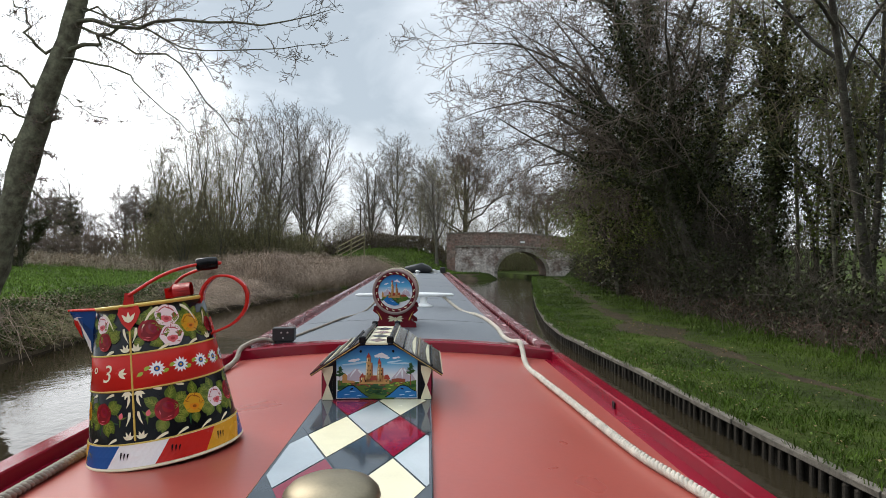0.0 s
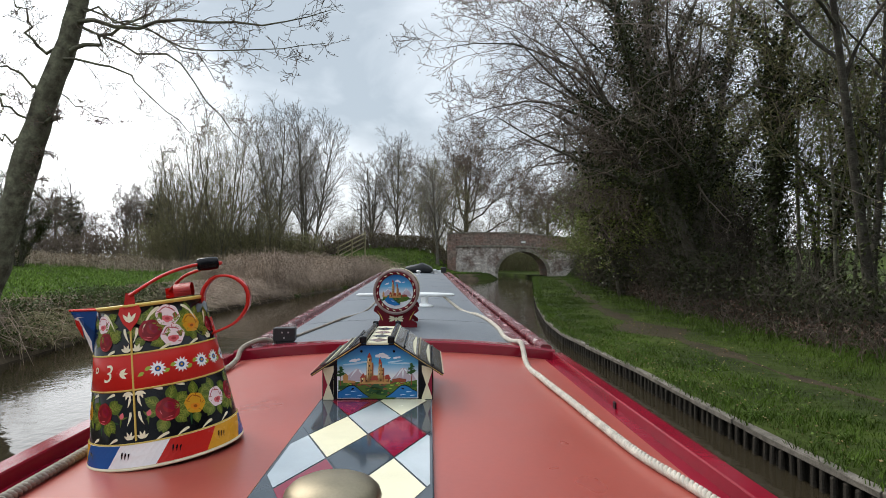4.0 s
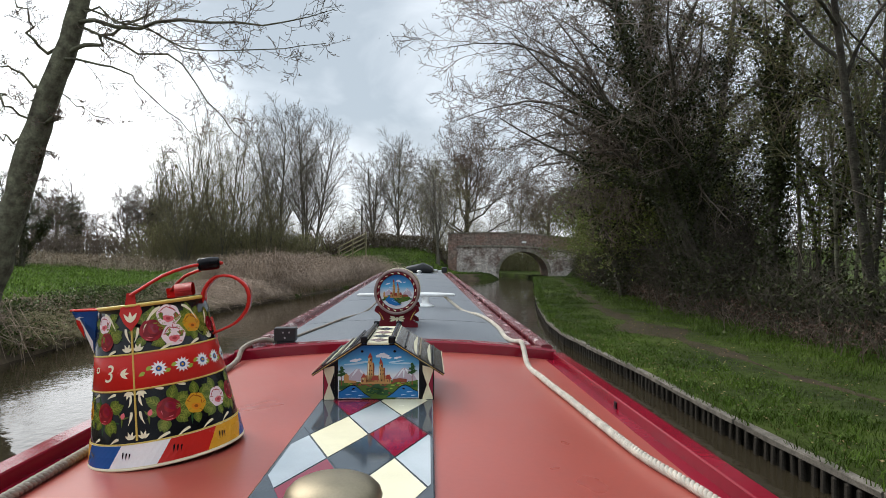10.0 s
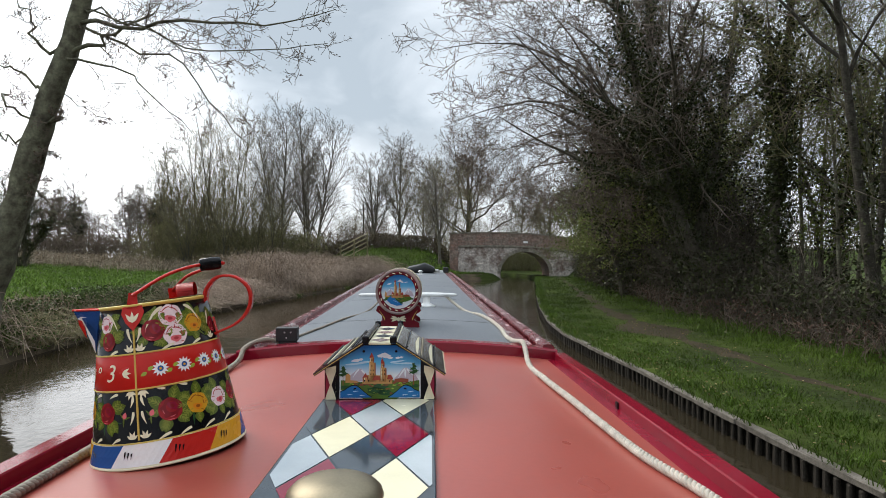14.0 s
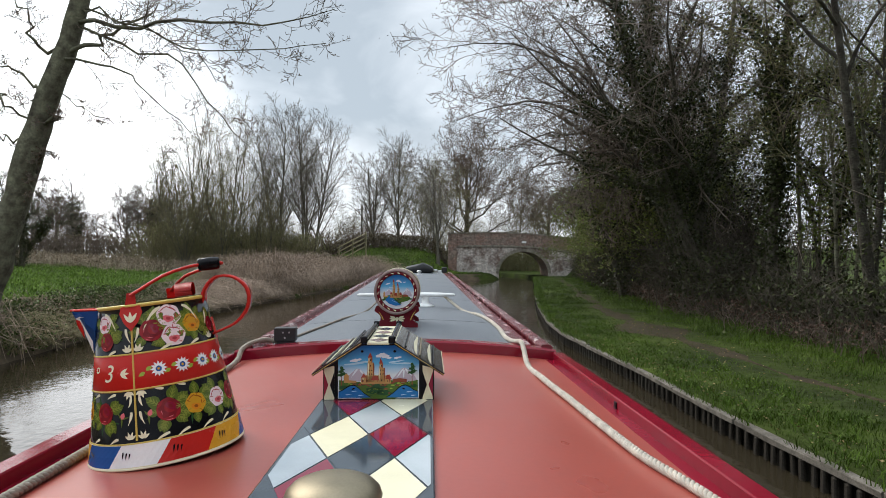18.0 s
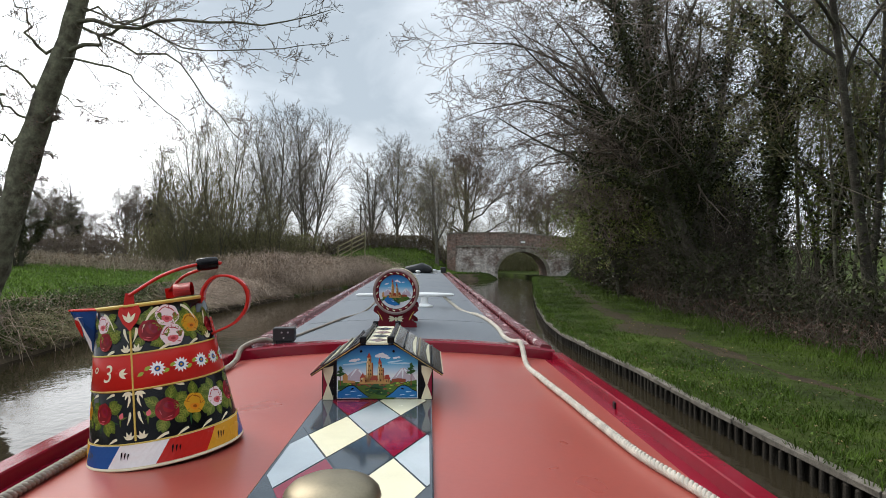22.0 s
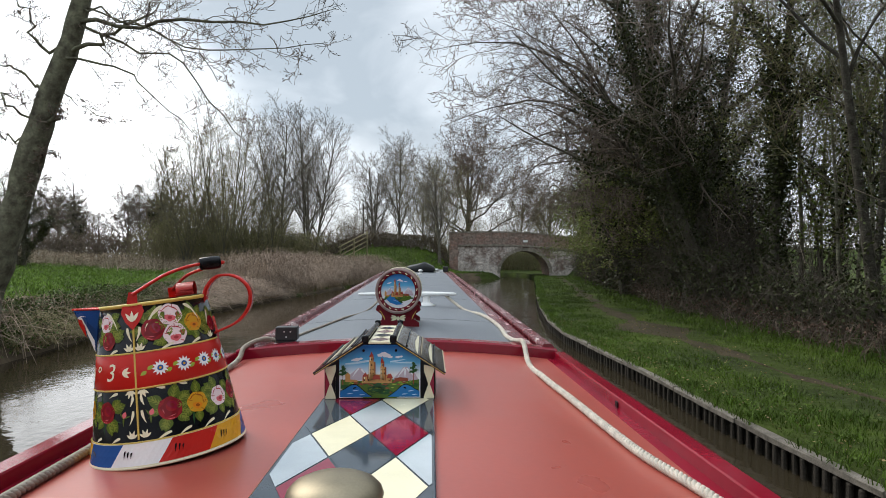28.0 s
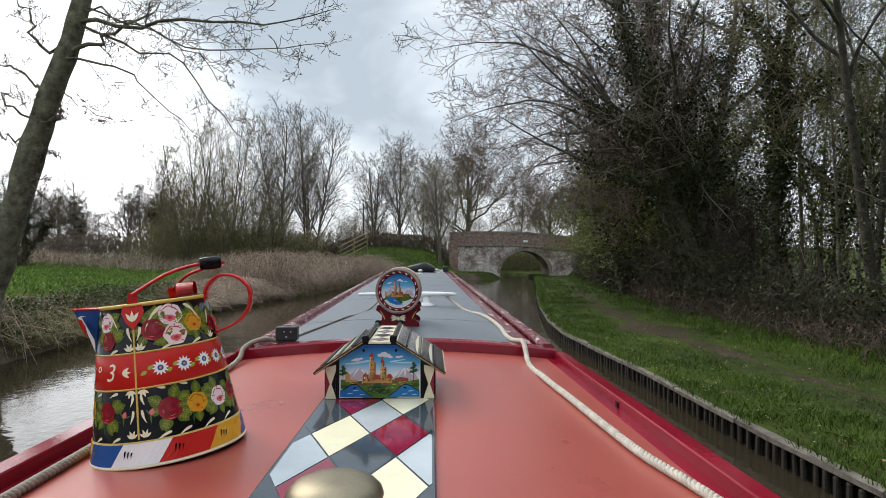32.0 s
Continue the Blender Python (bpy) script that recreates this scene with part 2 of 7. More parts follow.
TWIG = mat("bare_twigs", (0.165, 0.132, 0.105), 0.85, 0, 0.25, 0.7, 0, 30, island=0.25, spec=0.15)
# bare twigs again, darkened: the hedge's shade is put into their colour
TWIG_D = mat("shaded_hedge_stems", (0.085, 0.070, 0.056), 0.85, 0, 0.25, 0.7, 0, 30, island=0.3, spec=0.12)
TWIG_R = mat("reddish_twigs", (0.160, 0.122, 0.098), 0.85, 0, 0.25, 0.7, 0, 30, island=0.25, spec=0.15)
TWIG_O = mat("olive_twigs", (0.19, 0.165, 0.09), 0.85, 0, 0.25, 0.7, 0, 30, island=0.25, spec=0.15)
TWIG_P = mat("pale_dead_stems", (0.36, 0.295, 0.215), 0.9, 0, 0.3, 0.8, 0, 30, island=0.4, spec=0.15)
BRAMBLE = mat("bramble_stems", (0.36, 0.275, 0.21), 0.85, 0, 0.3, 0.8, 0, 30, island=0.4, spec=0.15)
REED = mat("dry_reed_stems", (0.36, 0.26, 0.15), 0.85, 0, 0.25, 0.8, 0, 30, island=0.35, spec=0.15)
IVY = leaf_mat("ivy_leaves", (0.043, 0.049, 0.018), 0.6, 0.45)
BUD = leaf_mat("spring_leaves", (0.155, 0.185, 0.045))
BUD_O = leaf_mat("olive_buds", (0.20, 0.195, 0.085))
BUD_B = leaf_mat("brown_buds", (0.13, 0.085, 0.055))
DEADLEAF = leaf_mat("withered_leaves", (0.24, 0.18, 0.125), 0.5)
HEDGE_B = leaf_mat("brown_hedge_leaves", (0.10, 0.082, 0.045), 0.5)
RUSSET = leaf_mat("russet_dead_leaves", (0.085, 0.050, 0.036), 0.5)
GRASS = leaf_mat("grass_blades", (0.052, 0.088, 0.012), 0.5, 0.6, (0.088, 0.132, 0.020))
WEED = leaf_mat("weed_leaves", (0.075, 0.118, 0.018), 0.4, 0.5)
WEED_D = leaf_mat("dark_weed_leaves", (0.066, 0.092, 0.024), 0.5, 0.5)
MEADOW_G = leaf_mat("meadow_blades", (0.105, 0.185, 0.025), 0.4, 0.55, (0.15, 0.235, 0.035))
GRASS_T = leaf_mat("lush_grass_blades", (0.058, 0.105, 0.011), 0.45, 0.55, (0.095, 0.155, 0.018))
GRASS_D = leaf_mat("dry_grass_blades", (0.26, 0.20, 0.10), 0.4, 0.7)
BRICKS = brickwork("weathered_brickwork", (0.36, 0.205, 0.155), (0.25, 0.15, 0.12), (0.28, 0.23, 0.20), amount=0.4)
LIME = brickwork("limewashed_masonry", (0.76, 0.69, 0.63), (0.60, 0.52, 0.47), (0.45, 0.40, 0.36), 0.30, 0.12, (0.19, 0.12, 0.095), 0.95)
STONE = mat("sandstone", (0.24, 0.21, 0.17), 0.9, 0, 0.35, 2.5, 0.4, 30, fine=0.25, dist=0.02)
TIMBER = mat("pale_fence_timber", (0.25, 0.215, 0.12), 0.85, 0, 0.3, 4, 0.3, 50, fine=0.2, dist=0.01)


def ground_mat():
    m = mat("meadow_ground", (0.036, 0.046, 0.016), 0.95, 0, 0.35, 0.5, 0.8, 5, col2=(0.060, 0.085, 0.014), fine=0.25, dist=0.08, spec=0.1)
    return m


MEADOW = ground_mat()


def water_mat():
    m = bpy.data.materials.new("murky_canal_water")
    m.use_nodes = True
    n, l = m.node_tree.nodes, m.node_tree.links
    b = n["Principled BSDF"]
    b.inputs["Base Color"].default_value = (0.032, 0.025, 0.0145, 1)
    b.inputs["Roughness"].default_value = 0.035
    b.inputs["IOR"].default_value = 1.333
    tc, mp = n.new("ShaderNodeTexCoord"), n.new("ShaderNodeMapping")
    mp.inputs["Scale"].default_value = (1.0, 0.7, 1)
    l.new(tc.outputs["Object"], mp.inputs["Vector"])
    n1, n2, add = n.new("ShaderNodeTexNoise"), n.new("ShaderNodeTexNoise"), n.new("ShaderNodeMath")
    n1.inputs["Scale"].default_value, n1.inputs["Detail"].default_value = 1.1, 2
    n2.inputs["Scale"].default_value, n2.inputs["Detail"].default_value = 8.0, 3
    for q in (n1, n2):
        l.new(mp.outputs["Vector"], q.inputs["Vector"])
    add.operation = "MULTIPLY_ADD"
    add.inputs[1].default_value = 0.30
    l.new(n2.outputs["Fac"], add.inputs[0])
    l.new(n1.outputs["Fac"], add.inputs[2])
    bp = n.new("ShaderNodeBump")
    bp.inputs["Strength"].default_value, bp.inputs["Distance"].default_value = 0.26, 0.05
    l.new(add.outputs["Value"], bp.inputs["Height"])
    l.new(bp.outputs["Normal"], b.inputs["Normal"])
    return m


WATER = water_mat()


def picture_sky():
    """Blended sky of a painted panel: deep blue above, pale towards the horizon."""
    m = paint("painted_sky", (0.05, 0.3, 0.6))
    n, l = m.node_tree.nodes, m.node_tree.links
    tc, sep, ramp = n.new("ShaderNodeTexCoord"), n.new("ShaderNodeSeparateXYZ"), n.new("ShaderNodeValToRGB")
    l.new(tc.outputs["Generated"], sep.inputs["Vector"])
    l.new(sep.outputs["Z"], ramp.inputs["Fac"])
    ramp.color_ramp.elements[0].position, ramp.color_ramp.elements[0].color = 0.44, (0.76, 0.78, 0.80, 1)
    ramp.color_ramp.elements[1].position, ramp.color_ramp.elements[1].color = 0.97, (0.006, 0.12, 0.40, 1)
    mid = ramp.color_ramp.elements.new(0.66)
    mid.color = (0.10, 0.40, 0.66, 1)
    l.new(ramp.outputs["Color"], n["Principled BSDF"].inputs["Base Color"])
    return m


PICTURE_SKY = picture_sky()

# ---- building helpers ----


def thing(name, label, category, group="", m=None):
    ob = tagged(new(name), label, category, group)
    ob.empty_display_size = 0.2
    if m is not None:
        ob.matrix_world = m
    return ob


def link_mesh(name, me, material, parent=None, label="", smooth=False):
    me.materials.append(material)
    if smooth:
        me.polygons.foreach_set("use_smooth", [True] * len(me.polygons))
    ob = new(name, me)
    if parent is not None:
        ob.parent = parent
    if label:
        ob["label"] = label
    return ob


def part(name, bm, material, parent=None, label="", smooth=False):
    me = bpy.data.meshes.new(name)
    bmesh.ops.recalc_face_normals(bm, faces=bm.faces)
    bm.to_mesh(me)
    bm.free()
    return link_mesh(name, me, material, parent, label, smooth)


def arrays(name, verts, faces, material, parent=None, label="", smooth=False):
    """A mesh of triangles or quads from number arrays."""
    verts, faces = np.asarray(verts, dtype=np.float32), np.asarray(faces, dtype=np.int32)
    me = bpy.data.meshes.new(name)
    k = faces.shape[1]
    me.vertices.add(len(verts))
    me.vertices.foreach_set("co", verts.ravel())
    me.loops.add(faces.size)
    me.loops.foreach_set("vertex_index", faces.ravel())
    me.polygons.add(len(faces))
    me.polygons.foreach_set("loop_start", np.arange(0, faces.size, k, dtype=np.int32))
    me.polygons.foreach_set("loop_total", np.full(len(faces), k, dtype=np.int32))
    me.update(calc_edges=True)
    me.validate()
    return link_mesh(name, me, material, parent, label, smooth)


def box(x0, x1, y0, y1, z0, z1, bevel=0.0, bm=None, seg=2):
    own = bmesh.new() if bm is None else bm
    r = bmesh.ops.create_cube(own, size=1.0)
    bmesh.ops.scale(own, vec=(x1 - x0, y1 - y0, z1 - z0), verts=r["verts"])
    bmesh.ops.translate(own, vec=((x0 + x1) / 2, (y0 + y1) / 2, (z0 + z1) / 2), verts=r["verts"])
    if bevel:
        es = list({e for v in r["verts"] for e in v.link_edges})
        bmesh.ops.bevel(own, geom=es, offset=bevel, segments=seg, affect="EDGES", profile=0.5)
    return own


def lathe(profile, n=32, cap=True):
    """A turned body: (radius, height) pairs from bottom to top."""
    bm = bmesh.new()
    rings = []
    for r, z in profile:
        rings.append([bm.verts.new((r * math.cos(2 * math.pi * i / n), r * math.sin(2 * math.pi * i / n), z)) for i in range(n)])
    for a, b in zip(rings, rings[1:]):
        for i in range(n):
            bm.faces.new((a[i], a[(i + 1) % n], b[(i + 1) % n], b[i]))
    if cap:
        bm.faces.new(rings[0][::-1])
        bm.faces.new(rings[-1])
    return bm


def grid(xs, ys, f):
    """A sheet over a grid of x and y, at the places f(x, y) gives."""
    bm = bmesh.new()
    rows = [[bm.verts.new(f(x, y)) for x in xs] for y in ys]
    for a, b in zip(rows, rows[1:]):
        for i in range(len(xs) - 1):
            bm.faces.new((a[i], a[i + 1], b[i + 1], b[i]))
    return bm


def sweep(section, path, closed_ends=True):
    """A closed cross-section of (x, z) pairs carried to the places path gives as (x, y, z) shifts."""
    bm = bmesh.new()
    rings = [[bm.verts.new((p[0] + sx, p[1], p[2] + sz)) for sx, sz in section] for p in path]
    n = len(section)
    for a, b in zip(rings, rings[1:]):
        for i in range(n):
            bm.faces.new((a[i], a[(i + 1) % n], b[(i + 1) % n], b[i]))
    if closed_ends:
        bm.faces.new(rings[0])
        bm.faces.new(rings[-1][::-1])
    return bm


def tube_arrays(lines, sides):
    """Tubes round many lines at once. Each line: an array of points and an array of radii."""
    vs, fs, base = [], [], 0
    ang = np.arange(sides) * 2 * np.pi / sides
    ca, sa = np.cos(ang), np.sin(ang)
    for pts, rad in lines:
        k = len(pts)
        d = np.gradient(pts, axis=0)
        d /= np.linalg.norm(d, axis=1, keepdims=True) + 1e-9
        ref = np.where(np.abs(d[:, 2:3]) > 0.9, np.array([[1.0, 0, 0]]), np.array([[0, 0, 1.0]]))
        a = np.cross(d, ref)
        a /= np.linalg.norm(a, axis=1, keepdims=True) + 1e-9
        b = np.cross(d, a)
        ring = pts[:, None, :] + rad[:, None, None] * (a[:, None, :] * ca[None, :, None] + b[:, None, :] * sa[None, :, None])
        vs.append(ring.reshape(-1, 3))
        i = np.arange(k - 1)[:, None] * sides
        j = np.arange(sides)[None, :]
        j2 = (j + 1) % sides
        f = np.stack([i + j, i + j2, i + sides + j2, i + sides + j], axis=-1).reshape(-1, 4) + base
        fs.append(f)
        base += k * sides
    return np.concatenate(vs), np.concatenate(fs)


def tubes(name, lines, sides, material, parent=None, label="", smooth=True):
    v, f = tube_arrays(lines, sides)
    return arrays(name, v, f, material, parent, label, smooth)


def curve_points(points, n):
    """A smooth line through a few points."""
    p = np.array(points, dtype=float)
    t = np.r_[0, np.cumsum(np.linalg.norm(np.diff(p, axis=0), axis=1))]
    m = np.gradient(p, t, axis=0)
    out = []
    for s in np.linspace(0, t[-1], n):
        i = min(len(t) - 2, max(0, int(np.searchsorted(t, s)) - 1))
        h = t[i + 1] - t[i]
        u = (s - t[i]) / h
        out.append((2 * u**3 - 3 * u**2 + 1) * p[i] + (u**3 - 2 * u**2 + u) * h * m[i] + (-2 * u**3 + 3 * u**2) * p[i + 1] + (u**3 - u**2) * h * m[i + 1])
    return np.array(out)


def leaf_arrays(rng, at, size, flat=0.0, long=1.0):
    """Small four-cornered leaves, one at each place, turned at random."""
    at = np.asarray(at)
    n = len(at)
    d = rng.normal(size=(n, 3))
    d[:, 2] *= 1 - flat
    d /= np.linalg.norm(d, axis=1, keepdims=True) + 1e-9
    e = np.cross(d, rng.normal(size=(n, 3)))
    e /= np.linalg.norm(e, axis=1, keepdims=True) + 1e-9
    s = size * rng.uniform(0.6, 1.35, size=(n, 1))
    v = np.stack([at - d * s * long, at + e * s * 0.55, at + d * s * long, at - e * s * 0.55], axis=1).reshape(-1, 3)
    f = np.arange(4 * n).reshape(-1, 4)
    return v, f


def leaves(name, rng, at, size, material, parent=None, label="", flat=0.0, long=1.0):
    v, f = leaf_arrays(rng, at, size, flat, long)
    return arrays(name, v, f, material, parent, label)


def blades(name, rng, at, height, width, material, parent=None, lean=0.35):
    """Grass: one bent blade of two quads narrowing to its tip at each place."""
    at = np.asarray(at, dtype=float)
    n = len(at)
    h = height * rng.uniform(0.5, 1.4, size=(n, 1))
    a = rng.uniform(0, 2 * np.pi, size=n)
    side = np.stack([np.cos(a), np.sin(a), np.zeros(n)], axis=1) * width / 2
    tip = rng.normal(size=(n, 3)) * lean
    tip[:, 2] = 1
    up = np.array([[0, 0, 1.0]])
    mid = at + up * h * 0.55 + tip * [1, 1, 0] * h * 0.25
    top = at + tip * h
    v = np.stack([at - side, at + side, mid + side * 0.7, mid - side * 0.7, top], axis=1).reshape(-1, 3)
    i = np.arange(n)[:, None] * 5
    f = np.concatenate([i + [0, 1, 2], i + [0, 2, 3], i + [3, 2, 4]], axis=1).reshape(-1, 3)
    return arrays(name, v, f, material, parent)

# ---- the plan of the canal ----
RIGHT_EDGE = ([-400, -60, 0, 1.3, 2.7, 4.4, 6.2, 8.5, 11, 13.9, 19, 25.2, 33, 47, 54, 62, 66, 70, 74, 80, 120, 160], [8, 5.2, 3.86, 3.74, 3.60, 3.48, 3.37, 3.16, 2.92, 2.94, 3.33, 3.95, 4.88, 6.4, 7.15, 7.2, 6, 1, -10, -30, -130, -220])
LEFT_EDGE = ([-400, -60, 0, 8, 12.5, 20, 27, 38, 46, 52, 54.5, 62, 66, 70, 74, 80, 120, 160], [-5, -7.5, -8.5, -8.4, -9.2, -9.0, -8.5, -7.4, -4.6, 1.5, 4.05, 4.05, 2, -6, -20, -42, -150, -240])


def xr(y):
    return float(np.interp(y, *RIGHT_EDGE))


def xl(y):
    return float(np.interp(y, *LEFT_EDGE))


def smooth(a, b, v):
    t = np.clip((v - a) / (b - a), 0, 1)
    return t * t * (3 - 2 * t)


PATH_Z = 0.28
BRIDGE_Y0, BRIDGE_Y1 = 55.0, 60.5


def bumps(x, y, k=1.0):
    return noise.noise((x * 0.35 * k, y * 0.35 * k, 3.1))


def ramp_up(x, y):
    """The road's earth ramps on both sides of the bridge."""
    s = smooth(0.2, -3.2, x) * smooth(-17, -8, x) + smooth(10.3, 12.0, x) * smooth(75, 30, x)
    return 2.35 * float(s) * math.exp(-((y - 58.2) / 5.2) ** 2)


def land(x, y):
    """Height of the ground outside the canal."""
    if x < (xl(y) + xr(y)) / 2:
        d = xl(y) - x
        z = 0.12 + 0.42 * float(smooth(-0.1, 0.9, d)) + 0.026 * min(max(d, 0), 50) + 0.10 * bumps(x, y) * float(smooth(0.2, 2, d))
    else:
        d = x - xr(y)
        z = PATH_Z + 0.03 * bumps(x, y, 3) + 0.10 * float(smooth(3.5, 6, d)) + 0.015 * min(max(d - 6, 0), 60)
    return z + ramp_up(x, y)


def build_land():
    ys = np.r_[-400, -200, -100, np.arange(-60, -9, 5), np.arange(-8, 40, 1.0), np.arange(40, 70, 0.8), np.arange(70, 126, 4), 132, 150, 200, 300, 600, 1200, 2500]
    left = np.r_[-0.6, -0.1, 0.15, 0.4, 0.8, 1.4, 2.2, 3.2, 4.5, 6, 8, 10.5, 13.5, 17, 21, 26, 32, 40, 60, 100, 200, 500, 1200, 2500]
    right = np.r_[0.0, 0.35, 0.8, 1.4, 2, 2.6, 3.2, 3.8, 4.4, 5, 5.8, 7, 9, 12, 16, 22, 30, 45, 80, 160, 400, 1000, 2500]
    bm = bmesh.new()
    rows = []
    for y in ys:
        y = float(y)
        a, b = xl(y), xr(y)
        deep = -0.9 if y < 126 else 0.4
        row = [bm.verts.new((a - d, y, land(a - d, y) if d > 0 else (-0.05 if d > -0.3 else -0.4) if y < 126 else 0.5)) for d in left[::-1]]
        row += [bm.verts.new((a + (b - a) * s, y, deep)) for s in (0.3, 0.5, 0.7)]
        row += [bm.verts.new((b - 0.02, y, deep))]
        row += [bm.verts.new((b + d, y, land(b + d, y))) for d in right]
        rows.append(row)
    for p, q in zip(rows, rows[1:]):
        for i in range(len(p) - 1):
            bm.faces.new((p[i], p[i + 1], q[i + 1], q[i]))
    ob = part("ground", bm, MEADOW, None, "", True)
    tagged(ob, "rough spring grass of meadow, banks and towpath verge", "ground", "", "structure")
    w = part("water", grid([-200, -60, -20, 0, 20], [-300, -60, 0, 20, 60, 130], lambda x, y: (x, y, 0.0)), WATER)
    tagged(w, "murky brown canal water with small ripples", "water", "", "structure")


build_land()


TREAD = ((-2, 4, 7, 10, 15, 20, 28), (0.1, 0.3, 0.8, 1.5, 1.5, 1.0, 0.5))  # how broad the trodden strip is along the way


def build_mud():
    """The trodden strip of the towpath, broken up by grass."""
    rng = np.random.default_rng(5)
    bm = bmesh.new()
    prev = None
    for y in np.arange(-20, 54, 0.35):
        y = float(y)
        c = xr(y) + 2.15 + 0.25 * noise.noise((y * 0.25, 0, 0))
        w = 0.34 + 0.85 * noise.noise((y * 0.38, 5, 0)) + 0.25 * noise.noise((y * 1.9, 9, 0))
        w = max(w, 0.03) * float(np.interp(y, TREAD[0], TREAD[1]))
        row = [bm.verts.new((c + w * s + 0.05 * noise.noise((y * 3, s * 4, 0)), y, land(c + w * s, y) + 0.012 - (0.03 if abs(s) == 1 else 0))) for s in (-1, -0.5, 0, 0.5, 1)]
        if prev:
            for i in range(4):
                bm.faces.new((prev[i], prev[i + 1], row[i + 1], row[i]))
        prev = row
    ob = part("footpath", bm, MUD, None, "", True)
    tagged(ob, "narrow trodden mud path through the towpath grass", "path", "", "structure")


build_mud()


def build_bank_face():
    """Bare soil where the left bank meets the water."""
    bm = bmesh.new()
    prev = None
    for y in np.arange(-40, 54, 0.5):
        y = float(y)
        row = []
        for d in (-0.35, -0.05, 0.15, 0.4, 0.75, 1.1):
            x = xl(y) - d
            z = (-0.12 if d < -0.1 else 0.02) if d < 0.1 else land(x, y) + 0.015
            row.append(bm.verts.new((x + 0.12 * noise.noise((y * 0.8, d, 0)), y, z + 0.05 * noise.noise((y * 1.5, d * 3, 2)) * (d > 0) - (0.05 if d > 1 else 0))))
        if prev:
            for i in range(5):
                bm.faces.new((prev[i], prev[i + 1], row[i + 1], row[i]))
        prev = row
    ob = part("bank_face", bm, SOIL, None, "", True)
    tagged(ob, "bare brown soil bank at the water's edge", "bank", "", "structure")


build_bank_face()


def build_grass():
    rng = np.random.default_rng(11)

    def towpath(n, y0, y1, power=1.6):
        y = y0 + (y1 - y0) * rng.random(n) ** power
        d = rng.random(n) * 6.6 + 0.02
        keep = []
        for yy, dd in zip(y, d):
            x = xr(yy) + dd
            c = 2.15 + 0.25 * noise.noise((yy * 0.25, 0, 0))
            bare = abs(dd - c) < float(np.interp(yy, *TREAD)) * 0.5 + 0.6 * noise.noise((yy * 0.38, 5, 0)) + 0.6 * noise.noise((x * 1.9, yy * 1.4, 1)) and rng.random() < 0.7
            thin = noise.noise((x * 0.9, yy * 0.9, 7)) < -0.15 and rng.random() < 0.6
            if not (bare or thin):
                keep.append((x, yy, land(x, yy) - 0.01))
        return keep

    near = towpath(170000, -1.5, 24)
    g = blades("towpath_grass", rng, near, 0.043, 0.0085, GRASS, None, 0.6)
    tagged(g, "short green grass on the towpath verge", "grass", "", "stuff")
    far = towpath(40000, 20, 54, 1.2)
    g = blades("towpath_grass", rng, far, 0.08, 0.02, GRASS, None, 0.6)
    tagged(g, "short green grass on the towpath verge", "grass", "", "stuff")
    # taller tufts hanging over the edge of the bank and under the hedge
    at = []
    for y in np.arange(-1.5, 48, 0.0045):
        if noise.noise((y * 0.9, 2, 0)) > -0.25:
            at.append((xr(y) - 0.09 + 0.40 * rng.random(), y, PATH_Z - 0.02))
    g = blades("edge_grass", rng, at, 0.10, 0.010, GRASS_T, None, 0.6)
    tagged(g, "longer tufts of grass along the capped edge", "grass", "", "stuff")
    at = []
    for y in np.arange(3, 54, 0.004):
        d = rng.normal(4.1, 0.5)
        at.append((xr(y) + d, y, land(xr(y) + d, y)))
    g = blades("hedge_foot_grass", rng, at, 0.13, 0.013, GRASS, None, 0.5)
    tagged(g, "long grass at the foot of the hedge", "grass", "", "stuff")
    # meadow over the left bank
    at = []
    for _ in range(90000):
        y = 8 + 50 * rng.random() ** 1.2
        d = 1.5 + 34 * rng.random() ** 1.2
        x = xl(y) - d
        at.append((x, y, land(x, y) - 0.01))
    g = blades("meadow_grass", rng, at, 0.15, 0.05, MEADOW_G, None, 0.6)
    tagged(g, "green spring meadow grass behind the bank", "grass", "", "stuff")
    # longer tufts here and there in the verge
    at = []
    for _ in range(800):
        y = -1 + 22 * rng.random() ** 1.3
        d = rng.choice((rng.uniform(0.1, 1.4), rng.uniform(2.9, 5.8)))
        for _ in range(rng.integers(14, 40)):
            x, yy = xr(y) + d + rng.normal() * 0.08, y + rng.normal() * 0.08
            at.append((x, yy, land(x, yy) - 0.01))
    g = blades("grass_tufts", rng, at, 0.088, 0.010, GRASS_T, None, 0.7)
    tagged(g, "longer green tufts in the towpath verge", "grass", "", "stuff")
    # the steep grass slope beside the bridge
    at = []
    for _ in range(16000):
        y = rng.uniform(45, 57)
        x = rng.uniform(-10, 3)
        if x < xl(y) - 0.15 and y < 54.9:
            at.append((x, y, land(x, y) - 0.01))
    g = blades("slope_grass", rng, at, 0.11, 0.03, GRASS, None, 0.6)
    tagged(g, "green grass slope beside the bridge", "grass", "", "stuff")


build_grass()


def build_litter():
    rng = np.random.default_rng(19)
    at = []
    for _ in range(900):
        y = 14 * rng.random() ** 1.2
        d = rng.choice((abs(rng.normal()) * 0.35 + 0.05, 2.0 + rng.normal() * 0.7))
        at.append((xr(y) + d, y, land(xr(y) + d, y) + 0.045))
    g = leaves("leaf_litter", rng, at, 0.017, GRASS_D, None, "", 0.8)
    tagged(g, "pale fallen leaves scattered over the towpath grass", "leaf litter", "", "stuff")


build_litter()


